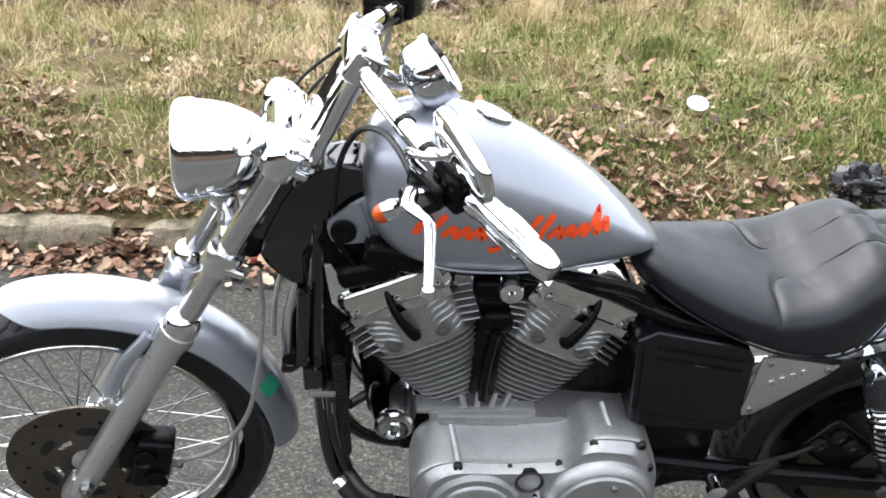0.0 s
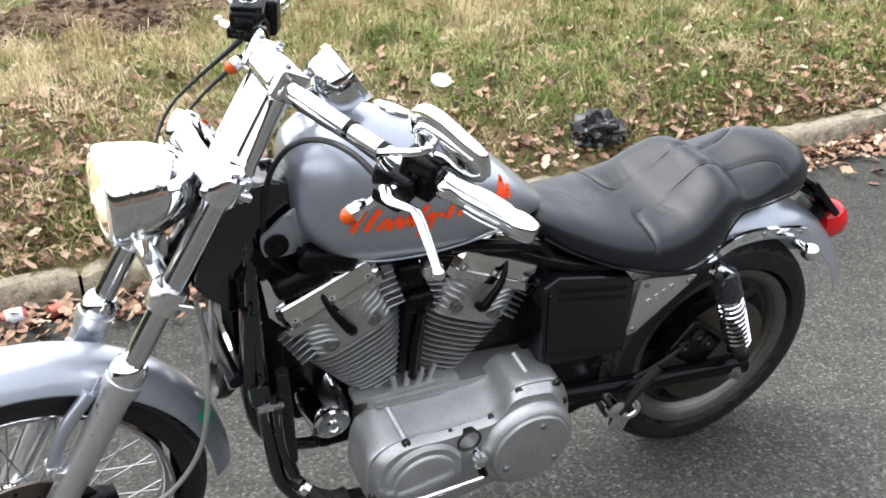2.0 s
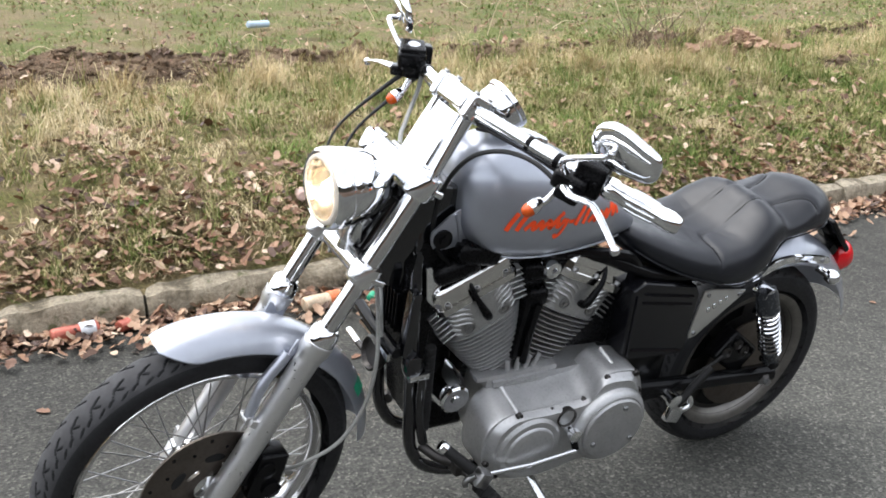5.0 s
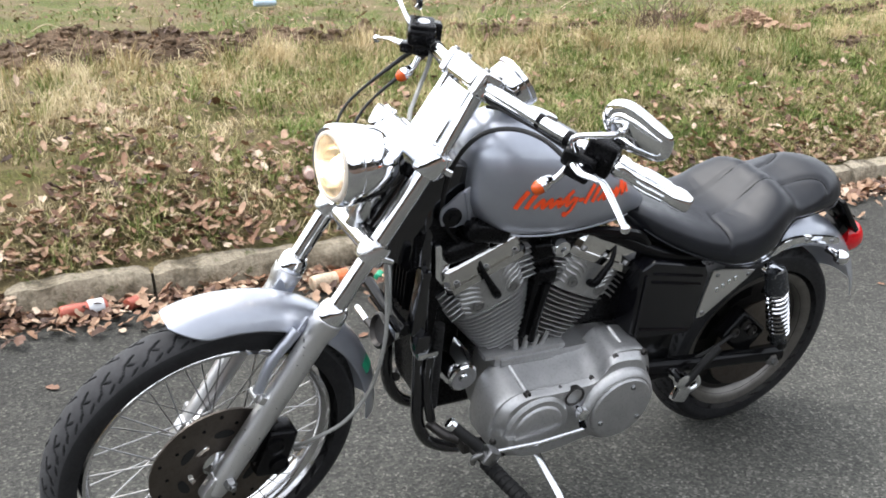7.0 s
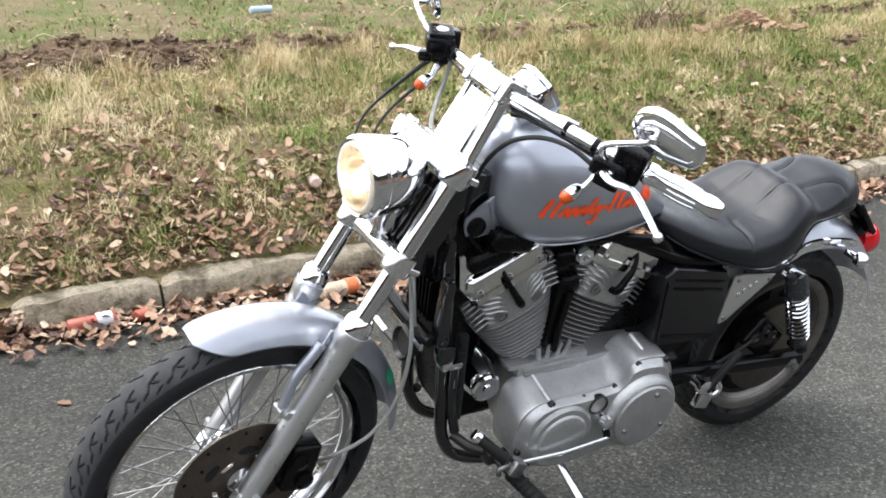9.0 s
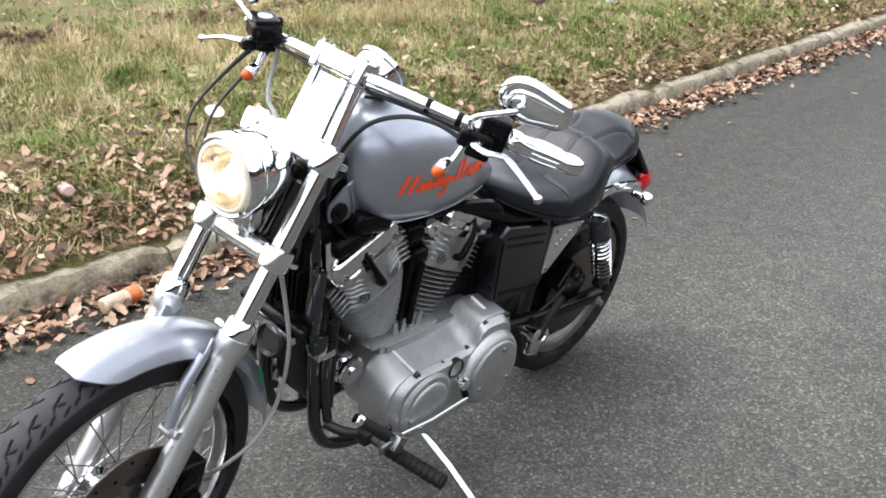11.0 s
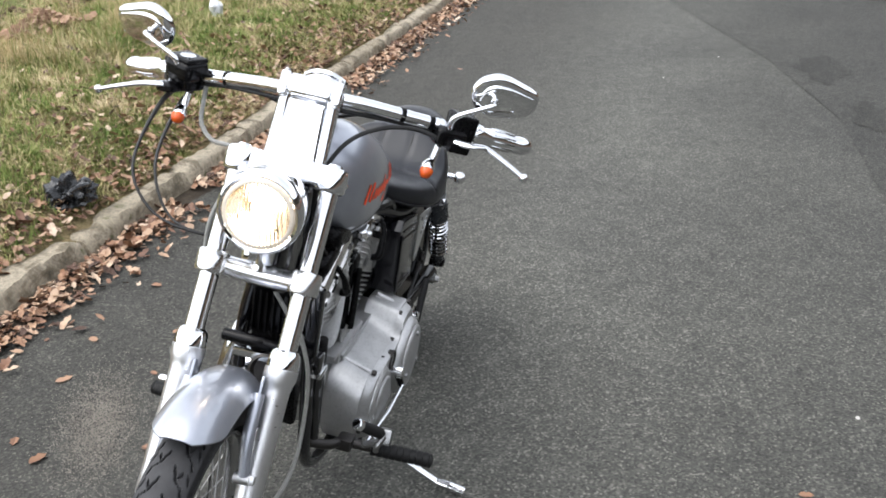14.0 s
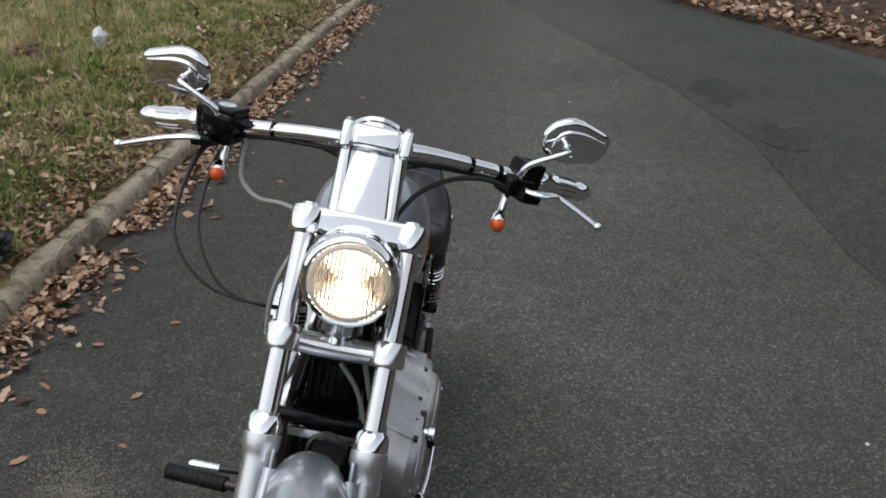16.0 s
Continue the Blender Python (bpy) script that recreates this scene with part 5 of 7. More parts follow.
    cable([Vector((0.655, 0.268, 1.104)), Vector((0.610, 0.298, 1.042)), Vector((0.500, 0.292, 0.955)), Vector((0.430, 0.225, 0.880)), Vector((0.41, 0.12, 0.868)), Vector((0.455, 0.055, 0.87))], [0.0058, 0.0058, 0.0034, 0.0032, 0.0032, 0.0032, 0.0032], CABLE, "throttle_cable", "black throttle cable")
    cable([Vector((0.636, 0.245, 1.112)), Vector((0.630, 0.247, 1.065)), Vector((0.612, 0.240, 1.025)), Vector((0.575, 0.200, 1.008)), Vector((0.53, 0.14, 1.022)), Vector((0.48, 0.06, 1.015))], 0.005, GREY_CABLE, "brake_line", "pale grey brake line")
    cable([Vector((0.43, 0.10, 1.0)), Vector((0.40, 0.128, 0.92)), Vector((0.385, 0.128, 0.84)), Vector((0.36, 0.10, 0.78))], 0.0045, GREY_CABLE, "brake_line")
    cable([side(-1, 0.66, 0.27, 1.112), side(-1, 0.60, 0.13, 1.138), side(-1, 0.585, 0.05, 1.12)], 0.004, CABLE, "wiring", "black wiring under the bar")
    cable([side(1, 0.66, 0.27, 1.112), side(1, 0.60, 0.13, 1.138), side(1, 0.585, 0.05, 1.12)], 0.004, CABLE, "wiring", "black wiring under the bar")


handlebar()


# tank
def hull(bm, stations, seg=40, power_top=2.3, power_bot=3.2):
    """Skin of rounded sections: (x, half width, top z, bottom z, height of the widest line)."""
    rings = []
    for x, hw, zt, zb, zw in stations:
        ring = []
        for k in range(seg):
            t = 2 * math.pi * k / seg
            c, s = math.cos(t), math.sin(t)
            p = power_top if s >= 0 else power_bot
            y = math.copysign(abs(c) ** (2 / p), c) * hw
            z = zw + (zt - zw) * abs(s) ** (2 / p) if s >= 0 else zw - (zw - zb) * abs(s) ** (2 / p)
            ring.append(Vector((x, y, z)))
        rings.append(ring)
    add_rings(bm, rings)


def smooth_rows(rows, n):
    a = np.array(rows, float)
    x = np.linspace(a[0, 0], a[-1, 0], n)
    t = np.linspace(0, 1, len(a))
    out = []
    pts = [spline([Vector((r[0], r[1], r[2])) for r in rows], 8), spline([Vector((r[0], r[3], r[4])) for r in rows], 8)]
    xs = [p.x for p in pts[0]]
    for v in x:
        out.append((v, float(np.interp(v, xs, [p.y for p in pts[0]])), float(np.interp(v, xs, [p.z for p in pts[0]])), float(np.interp(v, xs, [p.y for p in pts[1]])), float(np.interp(v, xs, [p.z for p in pts[1]]))))
    return out


TANK = [(0.563, 0.030, 1.000, 0.945, 0.968), (0.570, 0.062, 1.030, 0.905, 0.960), (0.590, 0.092, 1.058, 0.868, 0.950), (0.630, 0.114, 1.078, 0.834, 0.935), (0.690, 0.125, 1.080, 0.815, 0.922), (0.760, 0.127, 1.062, 0.806, 0.912), (0.840, 0.121, 1.026, 0.804, 0.900), (0.920, 0.106, 0.975, 0.806, 0.884), (0.990, 0.085, 0.920, 0.812, 0.862), (1.045, 0.060, 0.868, 0.818, 0.842), (1.075, 0.030, 0.838, 0.822, 0.830)]


def tank_y(x, z):
    rows = smooth_rows(TANK, 120)
    r = min(rows, key=lambda q: abs(q[0] - x))
    _, hw, zt, zb, zw = r
    if z >= zw:
        f, p = (z - zw) / (zt - zw), 2.3
    else:
        f, p = (zw - z) / (zw - zb), 3.2
    return hw * max(0.0, 1 - min(1.0, f) ** p) ** (1 / p)


def tank():
    bm = bm_new()
    hull(bm, smooth_rows(TANK, 48), 64)
    tk = part("fuel_tank", bm, PAINT, bike, "silver teardrop fuel tank with orange lettering shapes", 60)
    bm = bm_new()
    lathe(bm, [(0.034, -0.006), (0.036, 0.006), (0.034, 0.014), (0.028, 0.018), (0.0, 0.020)], Vector((0.775, 0.02, 1.045)), Vector((0.36, 0.1, 0.93)), 32)
    part("fuel_cap", bm, DULL_CHROME, tk, "round metal fuel cap")
    # lower seam
    bm = bm_new()
    lineL = [Vector((x, -tank_y(x, 0.825) - 0.001, 0.822)) for x in np.linspace(0.66, 1.0, 14)]
    tube(bm, lineL, 0.0025, 6)
    part("tank_seam", bm, PAINT, tk)
    # orange brand strokes: plain slanted script-like ribbons on both flanks
    def ribbon(s, line, w):
        b2 = bm_new()
        rows_ = []
        n = len(line)
        for k, (px, pz) in enumerate(line):
            q0, q1 = line[max(k - 1, 0)], line[min(k + 1, n - 1)]
            tx, tz = q1[0] - q0[0], q1[1] - q0[1]
            m = math.hypot(tx, tz) or 1.0
            nx, nz = -tz / m * w / 2, tx / m * w / 2
            rows_.append([b2.verts.new((px + o * nx, s * (tank_y(px + o * nx, pz + o * nz) + 0.0013), pz + o * nz)) for o in (-1, 1)])
        for a0, b0 in zip(rows_, rows_[1:]):
            b2.faces.new((a0[0], a0[1], b0[1], b0[0]))
        part("brand_stroke", b2, ORANGE, tk)

    def curve2(points):
        return [(p.x, p.z) for p in spline([Vector((x, 0, z)) for x, z in points], 6)]

    for s in (-1, 1):
        base = lambda x: 0.913 - 0.055 * (x - 0.645)  # noqa: E731
        at = lambda x, h: (x + 0.55 * h, base(x) + h)  # noqa: E731
        for x0 in (0.648, 0.672):
            ribbon(s, curve2([at(x0, 0.0), at(x0 - 0.001, 0.018), at(x0 + 0.003, 0.040)]), 0.0115)
        z = []
        for k in range(10):
            z.append(at(0.690 + 0.0105 * k, 0.001 if k % 2 == 0 else 0.019))
        ribbon(s, curve2(z), 0.0100)
        ribbon(s, curve2([at(0.752, 0.0), at(0.760, 0.020), at(0.770, 0.034)]), 0.0095)
        ribbon(s, curve2([at(0.792, 0.018), at(0.793, -0.010), at(0.785, -0.022), at(0.776, -0.014)]), 0.0090)
        ribbon(s, [at(0.800, 0.010), at(0.806, 0.0105), at(0.814, 0.011)], 0.009)
        for x0 in (0.824, 0.846):
            ribbon(s, curve2([at(x0, 0.0), at(x0 - 0.001, 0.018), at(x0 + 0.003, 0.040)]), 0.0115)
        z = []
        for k in range(11):
            z.append(at(0.862 + 0.0102 * k, 0.001 if k % 2 == 0 else (0.034 if k == 7 else 0.018)))
        ribbon(s, curve2(z), 0.0100)
    # front mounting plate with rubber bush
    for s in (-1, 1):
        bm = bm_new()
        slab(bm, rounded([(0.508, 0.893), (0.520, 0.906), (0.562, 0.940), (0.600, 0.945), (0.622, 0.905), (0.615, 0.868), (0.545, 0.852), (0.514, 0.858)], 3), s * 0.054, s * 0.060, 0.002)
        tube(bm, [(0.560, s * 0.060, 0.934), (0.568, s * 0.063, 0.905), (0.578, s * 0.062, 0.866)], 0.004, 8)
        pl = part("tank_bracket", bm, PAINT, tk, "grey tank mounting plate")
        bm = bm_new()
        lathe(bm, [(0.022, 0), (0.022, 0.008), (0.010, 0.010), (0.010, 0.016)], (0.534, s * 0.058, 0.879), (0, s, 0), 20)
        part("bush", bm, BLACK, pl)


tank()


# seat: deep dished rider's part, raised passenger pad
SEAT = [(1.030, 0.030, 0.812, 0.790, 0.800), (1.060, 0.070, 0.820, 0.752, 0.788), (1.120, 0.108, 0.806, 0.716, 0.758), (1.200, 0.146, 0.784, 0.688, 0.728), (1.280, 0.168, 0.770, 0.664, 0.708), (1.350, 0.172, 0.782, 0.650, 0.704), (1.400, 0.168, 0.818, 0.650, 0.716), (1.440, 0.158, 0.846, 0.664, 0.735), (1.475, 0.143, 0.842, 0.712, 0.768), (1.510, 0.132, 0.822, 0.738, 0.778), (1.555, 0.128, 0.830, 0.738, 0.780), (1.620, 0.118, 0.852, 0.734, 0.784), (1.680, 0.100, 0.848, 0.732, 0.780), (1.722, 0.074, 0.826, 0.736, 0.774), (1.748, 0.040, 0.796, 0.746, 0.768)]


def crown(x):
    """How boxy the section is: fuller under the rider, rounder on the pillion."""
    return float(np.interp(x, [1.40, 1.52], [3.0, 2.15]))



def seat_top(row, y):
    """Height of the cover at y across one section, dished where the rider sits."""
    x, hw, zt, zb, zw = row
    u = min(0.999, abs(y) / hw)
    p = crown(x)
    s = math.sqrt(1 - u ** p)
    z = zw + (zt - zw) * s ** (2 / p)
    z += 0.020 * math.exp(-((x - 1.34) / 0.10) ** 2) * (u * u * 1.6 - 0.4) * s
    return z


def seat_row(x, rows):
    return [float(np.interp(x, [r[0] for r in rows], [r[k] for r in rows])) for k in range(5)]


def seat():
    rows = smooth_rows(SEAT, 170)
    seg = 132
    seams = []
    for s in (-1, 1):
        line = spline([(1.272, s * 0.160, 0), (1.276, s * 0.12, 0), (1.282, s * 0.075, 0), (1.300, s * 0.047, 0), (1.340, s * 0.043, 0), (1.40, s * 0.043, 0), (1.46, s * 0.043, 0), (1.52, s * 0.046, 0), (1.58, s * 0.058, 0), (1.615, s * 0.080, 0), (1.625, s * 0.106, 0)], 14)
        seams.append(line)
    cloud = np.array([(p.x, p.y) for line in seams for p in line])
    rings = []
    for row in rows:
        x, hw, zt, zb, zw = row
        ring = []
        for k in range(seg):
            t = 2 * math.pi * k / seg
            c, s = math.cos(t), math.sin(t)
            if s >= 0:
                y = math.copysign(abs(c) ** (2 / crown(x)), c) * hw
                z = seat_top(row, y)
                near = float(np.min((cloud[:, 0] - x) ** 2 + (cloud[:, 1] - y) ** 2))
                z -= 0.0045 * math.exp(-near / 0.0055 ** 2) - 0.0012 * math.exp(-((near ** 0.5 - 0.016) / 0.012) ** 2)
                # short creases gathered towards the seam in the dip
                for cx, cy in ((1.335, -0.075), (1.352, -0.080), (1.335, 0.075), (1.352, 0.08)):
                    z -= 0.0012 * math.exp(-((x - cx - 0.25 * (abs(y) - 0.075)) / 0.005) ** 2 - ((y - cy) / 0.022) ** 2)
            else:
                y = math.copysign(abs(c) ** (2 / 2.4), c) * hw
                z = zw - (zw - zb) * abs(s) ** (2 / 2.4)
            z += 0.0016 * noise.noise((x * 16, y * 16, z * 16))
            ring.append(Vector((x, y, z)))
        rings.append(ring)
    bm = bm_new()
    add_rings(bm, rings)
    se = part("seat", bm, LEATHER, bike, "black vinyl two-up seat with stitched panels", 60)
    for s in (-1, 1):
        bm = bm_new()
        pts = [Vector((x, s * hw * 0.985, zw - (zw - zb) * 0.45)) for x, hw, zt, zb, zw in rows[8:-8:8]]
        tube(bm, pts, 0.0024, 6)
        part("piping", bm, LEATHER, se)
    for line in seams:
        bm = bm_new()
        pts = []
        for p in line[::3]:
            pts.append(Vector((p.x, p.y, seat_top(seat_row(p.x, rows), p.y) - 0.0034)))
        tube(bm, pts, 0.0016, 5, True, 3)
        part("stitching", bm, CABLE, se, "dark stitched seam")


seat()


# rear wheel, mudguard, shocks, tail
REAR = Vector((1.592, 0, 0.303))


def rear_wheel():
    bm = bm_new()
    seg = 96
    prof = [(0.05, -0.040), (0.075, -0.034), (0.085, -0.020), (0.13, -0.016), (0.19, -0.022), (0.20, -0.040), (0.214, -0.046), (0.226, -0.050), (0.228, -0.044), (0.214, -0.030), (0.210, 0.030), (0.228, 0.044), (0.226, 0.050), (0.20, 0.040), (0.13, 0.012), (0.05, 0.040)]
    lathe(bm, prof, REAR, (0, 1, 0), seg)
    w = part("rear_wheel", bm, DARK_STEEL, bike, "slotted dark disc rear wheel with bright rim")
    bm = bm_new()
    lathe(bm, [(0.190, -0.0235), (0.201, -0.0415), (0.214, -0.0475), (0.2265, -0.0515), (0.229, -0.045)], REAR, (0, 1, 0), seg, False)
    part("rim_edge", bm, surface("machined_rim", (0.19, 0.18, 0.165), 0.45, 0.9, 0.15, 25, 0.08, grime=0.3), w, "bright machined rim edge")
    bm = bm_new()
    tyre_mesh(bm, REAR, 0.303, 0.128, 0.216, 420, 64, 0.005, 34)
    part("tyre", bm, TYRE, w, "wide black rear tyre", 50).data.materials.append(TREAD)
    for k in range(8):
        a = 2 * math.pi * (k + 0.5) / 8
        bm = bm_new()
        pts = []
        for f in np.linspace(-0.26, 0.26, 7):
            pts.append(REAR + Vector((math.cos(a + f) * 0.160, -0.0195, math.sin(a + f) * 0.160)))
        for p in (pts,):
            inner = [REAR + (q - REAR) * (0.142 / 0.160) for q in p]
            outer = [REAR + (q - REAR) * (0.176 / 0.160) for q in p]
            r0 = [Vector((q.x, -0.0205, q.z)) for q in inner]
            r1 = [Vector((q.x, -0.0235, q.z)) for q in outer]
            va, vb = [bm.verts.new(q) for q in r0], [bm.verts.new(q) for q in r1]
            for i in range(6):
                bm.faces.new((va[i], va[i + 1], vb[i + 1], vb[i]))
        part("wheel_slot", bm, BLACK, w)
    bm = bm_new()
    lathe(bm, [(0.055, -0.062), (0.146, -0.060), (0.146, -0.055), (0.055, -0.054)], REAR, (0, 1, 0), 64)
    part("brake_disc", bm, STEEL, w, "dark rear brake disc")
    bm = bm_new()
    box(bm, REAR + Vector((-0.10, -0.085, 0.085)), (0.13, 0.05, 0.10), Matrix.Rotation(radians(38), 3, "Y"), 0.014, 3)
    cal = part("rear_caliper", bm, BLACK, bike, "black rear brake caliper")
    for dx, dz in ((-0.115, 0.125), (-0.15, 0.105), (-0.085, 0.10)):
        bm = bm_new()
        lathe(bm, [(0.015, 0), (0.016, 0.006), (0.011, 0.008), (0.009, 0.003)], REAR + Vector((dx, -0.112, dz)), (0, -1, 0), 16)
        part("caliper_bolt", bm, DARK_STEEL, cal)
    bm = bm_new()
    tube(bm, [REAR + Vector((-0.15, -0.115, 0.105)), REAR + Vector((-0.22, -0.12, 0.075)), REAR + Vector((-0.34, -0.12, 0.045)), REAR + Vector((-0.50, -0.10, 0.03))], 0.0055, 8)
    part("brake_hose", bm, CABLE, cal)


rear_wheel()


def rear_end():
    # swing arm
    for s in (-1, 1):
        bm = bm_new()
        tube(bm, [(1.12, s * 0.10, 0.36), (1.30, s * 0.118, 0.345), (1.50, s * 0.122, 0.322), (1.63, s * 0.122, 0.305)], [0.022, 0.022, 0.022, 0.026], 14)
        arm = part("swing_arm", bm, BLACK, bike, "black swing arm")
        bm = bm_new()
        lathe(bm, [(0.018, 0), (0.018, 0.012), (0.011, 0.016), (0.010, 0.028)], REAR + Vector((0, s * 0.135, 0)), (0, s, 0), 6)
        part("axle_nut", bm, BOLT, arm)
        # shock absorber
        t, b = Vector((1.493, s * 0.140, 0.606)), Vector((1.583, s * 0.150, 0.372))
        d = (b - t).normalized()
        L = (b - t).length
        bm = bm_new()
        lathe(bm, [(0.012, -0.02), (0.024, -0.016), (0.029, 0.0), (0.030, 0.040), (0.032, 0.046), (0.032, 0.054), (0.016, 0.058), (0.016, L - 0.05), (0.022, L - 0.046), (0.022, L), (0.014, L + 0.012)], t, d, 24)
        sh = part("shock_absorber", bm, SHROUD, bike, "black rear shock absorber with chrome coil spring")
        bm = bm_new()
        u, v, _ = basis(d)
        pts = []
        for k in range(10 * 16 + 1):
            a = 2 * math.pi * k / 16
            pts.append(t + d * (0.056 + (L - 0.100) * k / 160) + (u * math.cos(a) + v * math.sin(a)) * 0.027)
        tube(bm, pts, 0.0044, 8, False)
        part("coil_spring", bm, CHROME, sh, "chrome coil spring")
        bm = bm_new()
        lathe(bm, [(0.022, -0.03), (0.022, 0.018), (0.016, 0.020), (0.012, 0.018), (0.008, 0.024)], t + Vector((0, 0, 0)), (0, s, 0), 20)
        part("shock_cap", bm, CHROME, sh, "chrome shock mount cap")
        bm = bm_new()
        lathe(bm, [(0.017, -0.025), (0.017, 0.018), (0.010, 0.024)], b, (0, s, 0), 18)
        part("shock_foot", bm, BLACK, sh)
        # mudguard strut
        bm = bm_new()
        slab(bm, rounded([(1.425, 0.638), (1.455, 0.660), (1.495, 0.664), (1.525, 0.684), (1.60, 0.686), (1.715, 0.664), (1.737, 0.650), (1.725, 0.640), (1.62, 0.664), (1.540, 0.665), (1.505, 0.648), (1.46, 0.634)], 3), s * 0.104, s * 0.114, 0.003)
        st = part("fender_strut", bm, CHROME, bike, "chrome mudguard strut")
        for x, z in ((1.60, 0.675), (1.705, 0.655)):
            bm = bm_new()
            bolt(bm, (x, s * 0.113, z), (0, s, 0), 0.0055, 0.004)
            part("strut_bolt", bm, BOLT, st)
        # rear signal stub
        bm = bm_new()
        lathe(bm, [(0.010, 0), (0.010, 0.03), (0.018, 0.034), (0.021, 0.05), (0.016, 0.062), (0.006, 0.068)], (1.70, s * 0.110, 0.630), (0.15, s * 0.99, -0.05), 18)
        part("rear_signal_mount", bm, CHROME, bike, "chrome rear signal stub")
    bm = bm_new()
    mudguard(bm, REAR + Vector((0.0, 0, 0.02)), 0.386, 0.096, 18, 128, 0.062, 44, 20, 0.003)
    rg = part("rear_mudguard", bm, PAINT, bike, "silver painted rear mudguard", 30)
    # tail lamp under a black board
    bm = bm_new()
    box(bm, (1.838, 0, 0.672), (0.150, 0.105, 0.016), Matrix.Rotation(radians(46), 3, "Y"), 0.006, 3)
    box(bm, (1.800, 0, 0.690), (0.050, 0.060, 0.020), Matrix.Rotation(radians(30), 3, "Y"), 0.006)
    tl = part("tail_lamp", bm, BLACK, bike, "tail lamp with red lens under a black board")
    bm = bm_new()
    lathe(bm, [(0.044, -0.02), (0.050, 0.012), (0.047, 0.040), (0.034, 0.058), (0.0, 0.064)], (1.892, 0, 0.578), Vector((0.93, 0, -0.1)), 24)
    part("tail_lens", bm, RED_LENS, tl, "red lens", 60)
    bm = bm_new()
    box(bm, (1.852, 0, 0.620), (0.04, 0.07, 0.03), Matrix.Rotation(radians(35), 3, "Y"), 0.008)
    part("tail_bracket", bm, BLACK, tl)


rear_end()


# engine
def fin_outline(cx, w, d, notch=0.0):
    return [(-w / 2 + 0.012, -d / 2), (w / 2 - 0.012, -d / 2), (w / 2, -d / 2 + 0.012), (w / 2, d / 2 - 0.012), (w / 2 - 0.012, d / 2), (-w / 2 + 0.012, d / 2), (-w / 2, d / 2 - 0.012), (-w / 2, -d / 2 + 0.012)]


def round_outline(w, d, p=3.2, n=28):
    out = []
    for k in range(n):
        t = 2 * math.pi * (k + 0.5) / n
        c, q = math.cos(t), math.sin(t)
        out.append((math.copysign(abs(c) ** (2 / p), c) * w / 2, math.copysign(abs(q) ** (2 / p), q) * d / 2))
    return out


